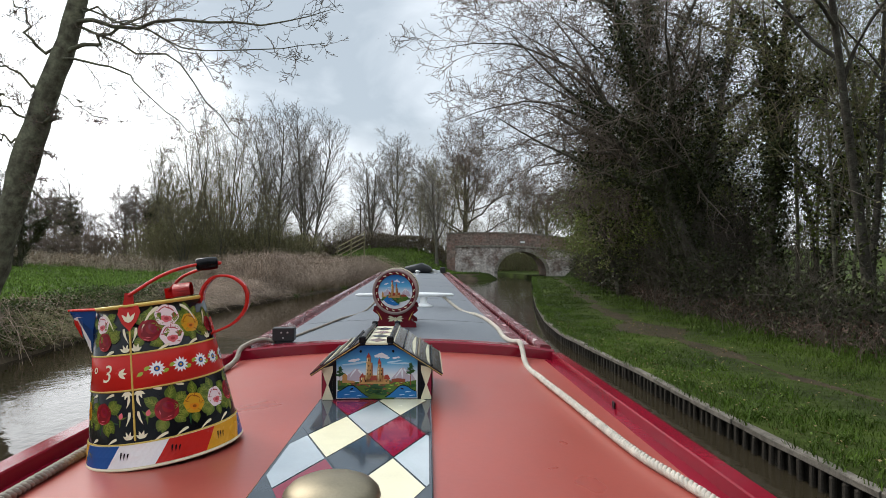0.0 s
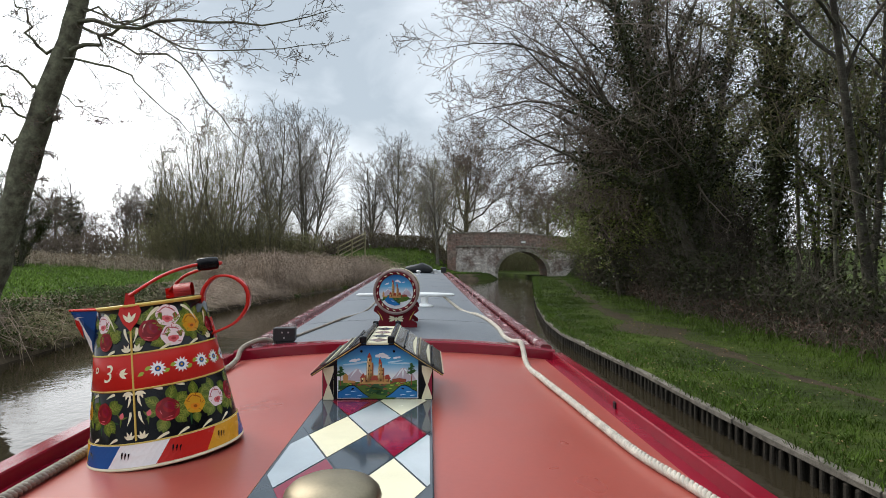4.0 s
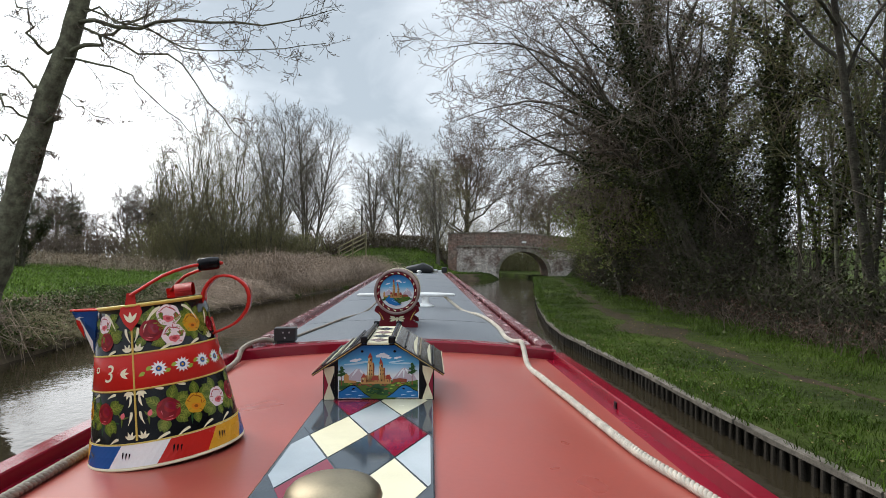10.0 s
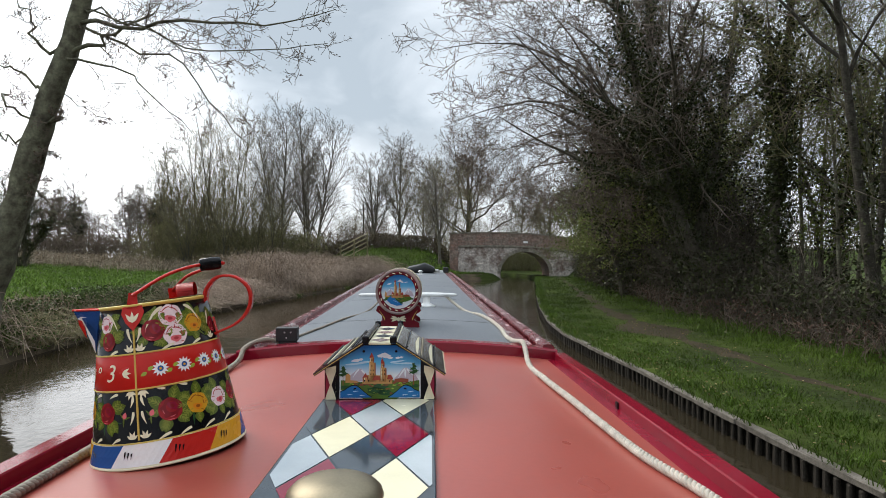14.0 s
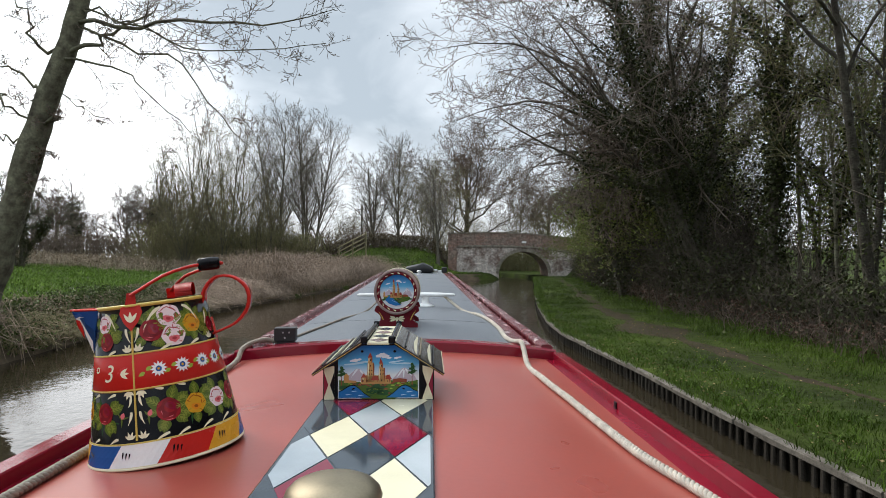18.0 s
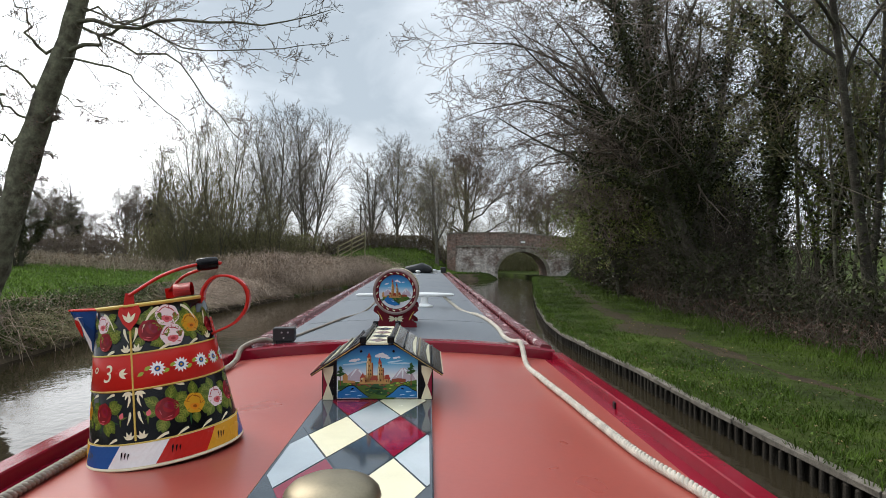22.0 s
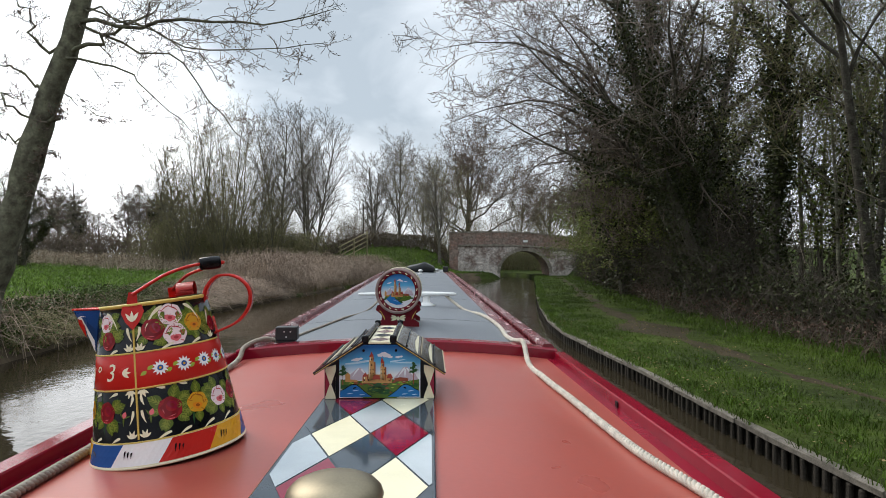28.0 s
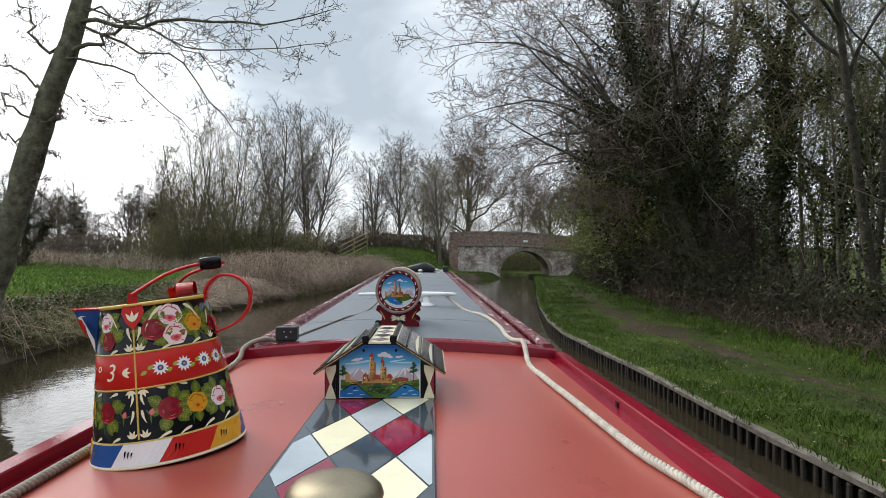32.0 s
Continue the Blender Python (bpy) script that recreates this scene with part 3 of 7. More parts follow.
def build_weeds():
    rng = np.random.default_rng(23)
    at = []
    for _ in range(130):
        y = -1 + 16 * rng.random() ** 1.3
        d = rng.choice((rng.uniform(0.1, 1.2), rng.uniform(2.8, 5.5)))
        for _ in range(rng.integers(10, 26)):
            x, yy = xr(y) + d + rng.normal() * 0.07, y + rng.normal() * 0.07
            at.append((x, yy, land(x, yy) + 0.03 + 0.03 * rng.random()))
    g = leaves("verge_weeds", rng, at, 0.021, WEED, None, "", 0.5, 1.0)
    tagged(g, "broad-leaved weeds in the towpath verge", "weeds", "", "stuff")


build_weeds()


# ---- trees ----


def grow(rng, start, way, length, radius, level, spec, out, tips):
    n = spec["seg"][level]
    pts = np.empty((n + 1, 3))
    p, d = np.array(start, dtype=float), np.array(way, dtype=float)
    d /= np.linalg.norm(d)
    pts[0] = p
    step = length / n
    pull = np.array(spec["pull"][level])
    for i in range(n):
        d = d + rng.normal(size=3) * spec["wander"][level] + pull
        d /= math.sqrt(d[0] * d[0] + d[1] * d[1] + d[2] * d[2])
        p = p + d * step
        pts[i + 1] = p
    t = np.linspace(0, 1, n + 1)
    rad = radius * (1 - spec["taper"][level] * t)
    if level == 0:
        rad[0] *= 1.35
    rad = np.maximum(rad, spec["thin"])
    out[level].append((pts, rad))
    spawn(rng, pts, rad, length, level, spec, out, tips)


def spawn(rng, pts, rad, length, level, spec, out, tips):
    """The side branches of one branch."""
    n = len(pts) - 1
    t = np.linspace(0, 1, n + 1)
    if level == spec["depth"]:
        tips.append(pts[-1])
        tips.append(pts[n // 2])
        return
    k = spec["kids"][level]
    f0 = spec["from"][level]
    turn = rng.uniform(0, 2 * math.pi)
    for i in range(k):
        f = f0 + (1 - f0) * (i + rng.random() * 0.8) / k
        j = min(n - 1, int(f * n))
        q = pts[j] + (pts[j + 1] - pts[j]) * (f * n - j)
        e = pts[j + 1] - pts[j]
        e = e / np.linalg.norm(e)
        turn += 2.4 + rng.normal() * 0.5
        a = np.cross(e, (0.0, 0.0, 1.0) if abs(e[2]) < 0.95 else (1.0, 0.0, 0.0))
        a /= np.linalg.norm(a)
        b = np.cross(e, a)
        side = a * math.cos(turn) + b * math.sin(turn)
        ang = radians(spec["angle"][level]) * rng.uniform(0.7, 1.3)
        cd = e * math.cos(ang) + side * math.sin(ang)
        grow(rng, q, cd, length * spec["ratio"][level] * (1.15 - 0.55 * f) * rng.uniform(0.75, 1.2), float(np.interp(f, t, rad)) * spec["slim"], level + 1, spec, out, tips)


BASE = dict(depth=4, seg=(9, 7, 5, 4, 3), wander=(0.05, 0.12, 0.16, 0.2, 0.25), taper=(0.75, 0.85, 0.85, 0.85, 0.8), kids=(10, 7, 6, 4), angle=(48, 46, 44, 42),
            ratio=(0.52, 0.50, 0.52, 0.6), slim=0.6, thin=0.005, **{"from": (0.28, 0.25, 0.2, 0.15)}, pull=((0, 0, 0.02), (0, 0, 0.05), (0, 0, 0.04), (0, 0, 0.03), (0, 0, 0.03)))


def spec_of(**kw):
    s = dict(BASE)
    s.update(kw)
    return s


def ivy_round(rng, lines, n, spread, top, stems):
    """Places for ivy round the stems, thinning out upwards."""
    at = []
    segs = [(pts, rad) for pts, rad in lines]
    lens = np.array([np.linalg.norm(np.diff(p, axis=0), axis=1).sum() * (r[0] ** 0.5) for p, r in segs])
    pick = rng.choice(len(segs), n, p=lens / lens.sum())
    for i in pick:
        pts, rad = segs[i]
        f = rng.random() * (len(pts) - 1) * (0.55 if i >= stems else 1.0)
        j = int(f)
        q = pts[j] + (pts[j + 1] - pts[j]) * (f - j)
        if q[2] - lines[0][0][0][2] > top * rng.uniform(0.6, 1.1):
            continue
        v = rng.normal(size=3)
        v /= np.linalg.norm(v)
        lump = 0.55 + 0.75 * abs(noise.noise((q[0] * 1.3 + i, q[1] * 1.3, q[2] * 1.1)))
        at.append(q + v * (rad[j] + spread * lump * rng.random() ** 0.6) * np.array((1, 1, 0.8)))
    return at


def tree(name, label, seed, stems, height, radius, spec, bark=BARK, twig=TWIG, bud=None, bud_size=0.03, bud_n=0, ivy=0, ivy_spread=0.5, ivy_top=7.0, m=None, group="", fray=0.3, limbs=(), ivy_size=0.085, bent=()):
    """A tree from one or more leaning stems: trunk with limbs, crown of twigs, and buds or ivy where it has them."""
    rng = np.random.default_rng(seed)
    ob = thing(name, label, "tree" if name != "shrub" else "shrub", group, m)
    out, tips = [[] for _ in range(6)], []
    for lean, size in stems:
        grow(rng, (rng.normal() * 0.1 * len(stems), rng.normal() * 0.1 * len(stems), -0.15), lean, height * size, radius * size, 0, spec, out, tips)
    for line, r0, r1 in bent:
        pts = curve_points(line, 30)
        pts[1:] += rng.normal(size=(29, 3)) * 0.015
        out[0].append((pts, np.linspace(r0, r1, 30) * (1 + 0.06 * rng.normal(size=30))))
        spawn(rng, pts, out[0][-1][1], 0.8 * float(np.linalg.norm(np.diff(pts, axis=0), axis=1).sum()), 0, spec, out, tips)
    for line, r in limbs:
        heads = np.concatenate([p for p, _ in out[0]])
        near = heads[np.argmin(np.linalg.norm(heads - np.array(line[0]), axis=1))]
        pts = curve_points([tuple(near)] + list(line[1:]), 12)
        pts[1:] += rng.normal(size=(11, 3)) * 0.06
        rad = np.linspace(r * 0.85, 0.007, 12)
        out[1].append((pts, rad))
        spawn(rng, pts, rad, float(np.linalg.norm(np.diff(pts, axis=0), axis=1).sum()), 1, spec, out, tips)
    tubes("trunk", out[0] + out[1], 7, bark, ob)
    fine = [x for lv in out[2:] for x in lv]
    tubes("crown", fine, 3, twig, ob)
    tips = np.array(tips)
    if bud is not None and bud_n:
        at = tips[rng.integers(0, len(tips), bud_n)] + rng.normal(size=(bud_n, 3)) * fray
        leaves("leaves", rng, at, bud_size, bud, ob, "young spring leaves just opening")
    if ivy:
        leaves("ivy", rng, ivy_round(rng, out[0] + out[1], ivy, ivy_spread, ivy_top, len(out[0])), ivy_size, IVY, ob, "dark green climbing ivy", 0.0, 0.9)
    return ob


def at(x, y, turn=0, s=1.0, dz=0.0):
    return pose(x, y, land(x, y) + dz, 0, 0, turn) @ Matrix.Diagonal((s, s, s, 1))


def again(ob, x, y, turn, s=1.0):
    c = copy_thing(ob, at(x, y, turn))
    c.scale = (s, s, s)
    return c



# the alder on the left bank, its limbs reaching over the water
AX, AY = -9.3, 8.5
ALDER_STEMS = [([(0.0, 0.0, -0.08), (0.25, 0.01, 0.77), (0.5, 0.02, 1.68), (0.87, 0.03, 2.81), (1.29, 0.04, 4.17), (1.72, 0.05, 5.41), (2.04, 0.06, 6.43), (2.29, 0.07, 7.45), (2.46, 0.08, 8.7), (2.74, 0.09, 10.17)], 0.34, 0.10), ([(-0.73, 0.78, -0.16), (-1.1, 0.77, 1.34), (-1.46, 0.75, 3.15), (-1.82, 0.74, 5.56), (-2.3, 0.73, 7.97), (-2.66, 0.72, 10.38)], 0.26, 0.07)]
ALDER_LIMBS = [([(1.62, -0.05, 4.2), (1.80, -0.12, 4.28), (1.88, -0.14, 4.36)], 0.07), ([(1.36, 0.0, 3.5), (1.55, -0.1, 3.54), (1.62, -0.1, 3.6)], 0.075),
               ([(1.22, 0.0, 3.1), (1.40, -0.1, 3.1), (1.46, -0.1, 3.13)], 0.06), ([(2.07, -0.04, 5.52), (2.8, -0.01, 5.94), (3.47, 0.01, 6.39), (4.03, 0.03, 6.84)], 0.06),
               ([(2.51, -0.32, 6.03), (3.41, -0.29, 6.05), (4.17, -0.27, 6.14), (5.27, -0.24, 6.05), (6.37, -0.2, 6.1), (7.35, -0.17, 6.32)], 0.055),
               ([(2.38, -0.53, 5.21), (2.82, -0.51, 5.19), (3.35, -0.5, 5.02), (3.73, -0.48, 4.7), (4.16, -0.47, 4.3), (4.59, -0.46, 3.87)], 0.035),
               ([(2.85, -0.11, 5.88), (3.52, -0.09, 5.62), (4.08, -0.07, 5.4), (4.58, -0.06, 4.9), (4.91, -0.05, 4.4), (5.25, -0.04, 3.96), (5.53, -0.03, 3.68)], 0.035),
               ([(3.46, -0.39, 5.99), (4.22, -0.37, 5.68), (4.71, -0.35, 5.41), (4.87, -0.35, 5.14), (4.98, -0.34, 4.81)], 0.025),
               ([(4.22, -0.37, 6.07), (5.31, -0.33, 5.52), (6.18, -0.31, 5.57), (7.21, -0.27, 5.63)], 0.025),
               ([(1.52, 0.15, 5.45), (1.2, 0.14, 5.9), (0.91, 0.13, 6.48), (0.74, 0.12, 6.93)], 0.05),
               ([(1.44, 0.04, 4.85), (1.04, 0.03, 5.13), (0.59, 0.02, 5.36), (-0.09, -0.0, 5.64)], 0.04),
               ([(1.22, -0.06, 4.15), (0.94, -0.07, 4.37), (0.66, -0.08, 4.65), (0.1, -0.1, 5.04)], 0.04),
               ([(1.03, 0.13, 3.79), (0.51, 0.12, 4.02), (-0.17, 0.09, 4.19)], 0.035),
               ([(1.41, -0.16, 2.95), (1.57, -0.15, 2.56), (1.74, -0.15, 2.28), (1.94, -0.14, 1.95)], 0.02),
               ([(1.92, -0.04, 4.71), (2.35, -0.03, 4.43), (2.91, -0.01, 4.15)], 0.015)]
tree("tree", "bare multi-stemmed alder leaning over the water", 3, [], 12.5, 0.22,
     spec_of(slim=0.42, kids=(7, 9, 6, 4), **{"from": (0.62, 0.2, 0.2, 0.15)}, angle=(48, 48, 52, 52), ratio=(0.34, 0.24, 0.42, 0.5), wander=(0.05, 0.12, 0.22, 0.28, 0.3), pull=((0, 0, 0.02), (0.02, 0.02, 0.0), (0.02, 0.0, 0.03), (0, 0, 0.08), (0, 0, 0.10)), thin=0.0055), BARK_G, TWIG, BUD_B, 0.02, 2500, m=at(AX, AY), fray=0.05, limbs=ALDER_LIMBS, bent=ALDER_STEMS)

# ivy-clad trees in the hedge along the towpath
IVY_C = tree("tree", "slender ivy-wrapped tree with olive twigs in the hedge", 27, [((0.0, 0.05, 1), 1.0)], 11.5, 0.15,
             spec_of(kids=(12, 6, 5, 4), angle=(40, 44, 44, 42), ratio=(0.36, 0.5, 0.52, 0.6), thin=0.0055), BARK, TWIG_O, BUD_O, 0.028, 3500, 17000, 0.45, 8.0, m=at(8.3, 12.6), group="hedge trees", ivy_size=0.06)
IVY_A = tree("tree", "tall ivy-clad tree in the towpath hedge", 21, [((-0.08, 0.05, 1), 1.0), ((0.10, 0.1, 1), 0.85), ((-0.2, 0.0, 1), 0.8)], 13.5, 0.26,
             spec_of(kids=(11, 7, 6, 4), pull=((0, 0, 0.02), (-0.04, -0.01, 0.01), (-0.01, 0, -0.03), (0, 0, -0.03), (0, 0, 0.0)), thin=0.006),
             BARK, TWIG, BUD_O, 0.03, 2500, 42000, 0.60, 12.0, m=at(8.1, 16.4), group="hedge trees", ivy_size=0.056)
IVY_B = tree("tree", "dark ivy-clad tree in the towpath hedge", 33, [((-0.06, -0.05, 1), 1.0), ((0.2, 0.0, 1), 0.8), ((-0.2, 0.1, 1), 0.8)], 10.5, 0.2,
             spec_of(kids=(10, 7, 6, 4), pull=((0, 0, 0.02), (-0.03, -0.01, 0.02), (-0.01, 0, 0), (0, 0, 0), (0, 0, 0.0)), thin=0.007),
             BARK, TWIG, BUD_O, 0.035, 3000, 26000, 0.7, 8.0, m=at(8.2, 25.0), group="hedge trees", ivy_size=0.068)
OVER_LIMBS = [([(-1.5, 0, 5.0), (-4.0, -0.3, 6.8), (-6.8, -0.6, 7.4), (-9.2, -0.8, 6.6)], 0.10), ([(-1.2, 0.3, 4.6), (-3.2, 0.4, 5.6), (-5.4, 0.5, 5.6), (-7.0, 0.4, 4.2)], 0.085),
              ([(-1.0, -0.3, 4.0), (-2.6, -0.8, 5.0), (-4.4, -1.2, 4.8), (-5.4, -1.4, 3.4)], 0.075), ([(-2.0, 0, 6.0), (-4.4, -0.4, 8.4), (-7.4, -0.7, 9.6), (-10.0, -1.0, 9.2)], 0.09),
              ([(-1.6, 0.2, 5.4), (-3.8, 0.8, 6.4), (-6.2, 1.2, 6.4), (-8.4, 1.2, 5.2)], 0.08), ([(-0.8, -0.4, 3.4), (-2.2, -1.2, 4.2), (-3.4, -1.8, 4.2), (-4.2, -2.2, 3.0)], 0.06)]
OVER = tree("tree", "bare ash leaning over towpath and water", 45, [((-0.36, -0.02, 1), 1.0), ((-0.08, 0.15, 1), 0.95)], 12.5, 0.22,
            spec_of(kids=(9, 10, 7, 5), ratio=(0.54, 0.42, 0.46, 0.5), angle=(48, 46, 46, 46), wander=(0.05, 0.12, 0.18, 0.24, 0.28), pull=((-0.02, 0, 0.02), (-0.05, -0.01, 0.0), (-0.02, 0, -0.05), (0, 0, -0.06), (0, 0, 0.05)), thin=0.0082, taper=(0.97, 0.94, 0.9, 0.85, 0.8)),
            BARK, TWIG_R, BUD_B, 0.025, 4000, 3500, 0.5, 7.0, m=at(9.4, 19.8), group="hedge trees", limbs=OVER_LIMBS)
LIGHT = tree("tree", "slender tree with thin upright stems in the hedge", 52, [((0.02, 0.02, 1), 1.0), ((0.14, 0.1, 1), 0.85), ((-0.12, 0.02, 1), 0.8)], 10.5, 0.065,
             spec_of(kids=(11, 6, 5, 3), angle=(38, 42, 44, 42), ratio=(0.40, 0.5, 0.52, 0.6), thin=0.005), BARK_G, TWIG_O, BUD, 0.03, 6500, 900, 0.2, 5, m=at(10.3, 14.2), group="hedge trees")
tree("tree", "slim tree with an ivy-wrapped trunk beside the towpath", 58, [((0.0, 0.03, 1), 1.0), ((0.2, 0.25, 1), 0.8)], 10.5, 0.125,
     spec_of(kids=(10, 6, 5, 4), pull=((0, 0, 0.02), (-0.03, -0.01, 0.01), (-0.01, 0, -0.02), (0, 0, -0.02), (0, 0, 0.0)), thin=0.0055, angle=(34, 44, 44, 42), **{"from": (0.5, 0.25, 0.2, 0.15)}), BARK_D, TWIG, BUD, 0.024, 3000, 6000, 0.2, 5.0, m=at(9.05, 9.3), group="hedge trees", ivy_size=0.045)
THORN = tree("shrub", "hawthorn with fresh green leaves in the hedge", 61, [((-0.35, -0.1, 1), 1.0), ((0.25, 0.1, 1), 0.9), ((0.0, 0.3, 1), 1.0), ((-0.1, -0.35, 1), 0.9)], 6.0, 0.09,
             spec_of(kids=(9, 6, 5, 3), ratio=(0.5, 0.5, 0.5, 0.6), angle=(52, 50, 48, 45), pull=((-0.01, 0, 0.0), (-0.02, 0, -0.02), (0, 0, -0.03), (0, 0, -0.02), (0, 0, 0)), thin=0.007),
             BARK, TWIG_O, BUD, 0.05, 14000, m=at(9.2, 33), group="hedge shrubs", fray=0.22)
again(THORN, 11.2, 37.5, 70, 1.1), again(THORN, 12.0, 42.5, 160, 1.1), again(THORN, 13.0, 48, 250, 1.0), again(THORN, 14.4, 52, 20, 0.95), again(THORN, 9.3, 29.5, 200, 1.0)
again(THORN, 9.4, 25.5, 120, 1.0), again(THORN, 9.8, 22.0, 300, 1.1)
again(IVY_B, 11.6, 33, 80, 1.0), again(IVY_B, 13.6, 44, 200, 1.05), again(IVY_B, 9.4, 23.0, 150, 0.95), again(LIGHT, 11.5, 40, 30, 1.05), again(THORN, 11.9, 12.2, 120, 1.0), again(THORN, 12.2, 8.0, 10, 0.9), again(LIGHT, 9.7, 10.9, 140, 0.9), again(IVY_C, 10.6, 13.4, 60, 0.75)
again(IVY_A, 11.5, -2.5, 75, 0.9), again(IVY_B, 9.6, -3, 40, 1.0), again(OVER, 9.6, -9, 20, 0.95), again(LIGHT, 9.3, -1, 10, 1.05), again(THORN, 9.4, -6, 0, 1.1), again(IVY_A, 9.9, -16, 200, 0.95), again(LIGHT, 11.5, 4.0, 220, 1.1)
again(THORN, 12.0, 38.5, 110, 1.4), again(THORN, 13.2, 43.5, 10, 1.4), again(THORN, 14.6, 49, 330, 1.3), again(THORN, 10.6, 36.0, 240, 1.2)

# far trees: thicker twigs, since they stay far off
FAR = spec_of(depth=3, seg=(9, 6, 4, 3, 3), kids=(15, 8, 6), angle=(40, 42, 42), ratio=(0.42, 0.5, 0.55), thin=0.012, **{"from": (0.22, 0.2, 0.15)})
OAK_LIMBS = []
for k in range(13):
    a, up = 2.4 * k, (0.35, 0.75, 1.15, 1.6)[k % 4]
    u, v, h = math.cos(a), math.sin(a), 2.6 + 0.32 * k
    reach = 8.0 * math.cos(min(up, 1.35) * 0.85)
    OAK_LIMBS.append(([(0, 0, h), (u * reach * 0.3, v * reach * 0.3, h + 1.2), (u * reach * 0.65, v * reach * 0.65, h + 2.2 + up * 1.6), (u * reach, v * reach, h + 2.6 + up * 4.2)], 0.135 - 0.005 * k))
OAK = tree("tree", "broad bare oak behind the bridge", 71, [((0.02, 0, 1), 1.0)], 10.5, 0.36, spec_of(depth=4, kids=(5, 14, 9, 5), angle=(50, 46, 46, 42), ratio=(0.5, 0.36, 0.5, 0.55), wander=(0.06, 0.16, 0.2, 0.22, 0.25), thin=0.011, **{"from": (0.5, 0.25, 0.15, 0.15)}), BARK, TWIG_R, m=at(1.1, 76, 0, 1.28), group="far trees", limbs=OAK_LIMBS)
POPLAR = tree("tree", "tall slender bare ash on the far bank", 72, [((-0.06, 0, 1), 1.0), ((0.10, 0.05, 1), 0.95)], 12.3, 0.13,
              spec_of(depth=3, seg=(9, 6, 4, 3, 3), kids=(22, 8, 6), angle=(34, 36, 40), ratio=(0.38, 0.46, 0.5), pull=((0, 0, 0.02), (0, 0, 0.05), (0, 0, 0.03), (0, 0, 0.02)), wander=(0.025, 0.07, 0.10, 0.14), thin=0.0095, **{"from": (0.22, 0.2, 0.15)}), BARK_F, TWIG_F, m=at(-11.9, 47.1), group="far trees")
SALLOW = tree("shrub", "many-stemmed sallow with olive twigs on the bank", 73, [((-0.42, 0, 1), 0.85), ((0.36, 0.1, 1), 0.78), ((0.1, 0.2, 1), 0.97), ((-0.12, -0.2, 1), 1.0), ((0.2, -0.2, 1), 0.9), ((-0.24, 0.2, 1), 0.95), ((0.0, 0.0, 1), 1.0)], 12.6, 0.08,
              spec_of(depth=3, seg=(8, 5, 4, 3), kids=(13, 7, 5), angle=(32, 36, 42), ratio=(0.36, 0.46, 0.5), pull=((0, 0, 0.03), (0, 0, 0.05), (0, 0, 0.03), (0, 0, 0.02)), wander=(0.025, 0.07, 0.10, 0.14), thin=0.0075, **{"from": (0.08, 0.15, 0.15)}), BARK_F, TWIG_O, BUD_O, 0.045, 3500, m=at(-19.5, 45.8), group="bank shrubs")
SMALL = tree("tree", "small bare tree beside the road ramp", 74, [((0.03, 0, 1), 1.0)], 9.0, 0.16, FAR, BARK_F, TWIG_F, m=at(-9.0, 62), group="far trees")
again(POPLAR, -14.3, 46, 120, 0.97), again(POPLAR, -13.6, 52, 60, 0.92)
again(SALLOW, -23.0, 48.5, 90, 0.9), again(SALLOW, -18.6, 49.5, 200, 0.93), again(SALLOW, -16.0, 44.5, 60, 0.55), again(SALLOW, -18.0, 43.5, 130, 0.5), again(SALLOW, -14.2, 44.0, 10, 0.42), again(SALLOW, -21.0, 44.0, 300, 0.5)
again(SALLOW, -2.8, 61, 30, 0.72), again(SALLOW, -1.2, 66, 140, 0.85), again(POPLAR, -6.3, 64.2, 75, 1.02), again(SMALL, -9.0, 63, 140, 1.12)
again(SMALL, -1.6, 54.2, 140, 0.95), again(SMALL, -4.6, 72, 40, 1.05), again(SMALL, 8.5, 84, 10, 1.2), again(OAK, 12.5, 82, 100, 0.85), again(OAK, -15, 104, 220, 0.6), again(OAK, 22, 70, 40, 0.9)
again(SALLOW, 6.5, 75, 10, 0.6), again(SALLOW, 10.5, 76, 100, 0.7), again(SALLOW, 3.0, 77, 200, 0.55)
rngf = np.random.default_rng(9)
for i in range(46):
    a = radians(rngf.uniform(-75, 78))
    r = rngf.uniform(78, 190)
    x, y = r * math.sin(a), r * math.cos(a)
    if abs(x - (xl(y) + xr(y)) / 2) < 8:
        continue
    again((SMALL, SMALL, POPLAR, SALLOW, SMALL)[i % 5], x, y, rngf.uniform(0, 360), rngf.uniform(0.6, 0.95))

# ivy-covered small trees in the field hedge
FIELD_IVY = tree("tree", "small ivy-covered tree in the field hedge", 81, [((0.03, 0, 1), 1.0)], 10.5, 0.2, FAR, BARK, TWIG_F, None, 0, 0, 9000, 0.75, 8.0, m=at(-36.4, 69.3), group="field hedge trees", ivy_size=0.11)
again(FIELD_IVY, -46.3, 71, 120, 0.95), again(FIELD_IVY, -57, 73, 220, 1.0), again(IVY_B, -33.3, 43, 30, 0.72), again(THORN, -38, 38, 30, 1.1), again(THORN, -34.5, 36, 130, 0.9), again(THORN, -42, 41, 230, 1.2), again(FIELD_IVY, -27.5, 64, 20, 0.6)
again(OAK, -42.0, 74, 200, 0.66), again(OAK, -36.8, 72, 310, 0.70), again(OAK, -54, 78, 70, 0.66)
for i, x in enumerate((-66, -60, -49, -46, -39, -33, -29.5)):
    again(SMALL, x, 69 + 3 * math.sin(i * 2.1), i * 57, 0.86 + 0.12 * math.sin(i * 1.7))


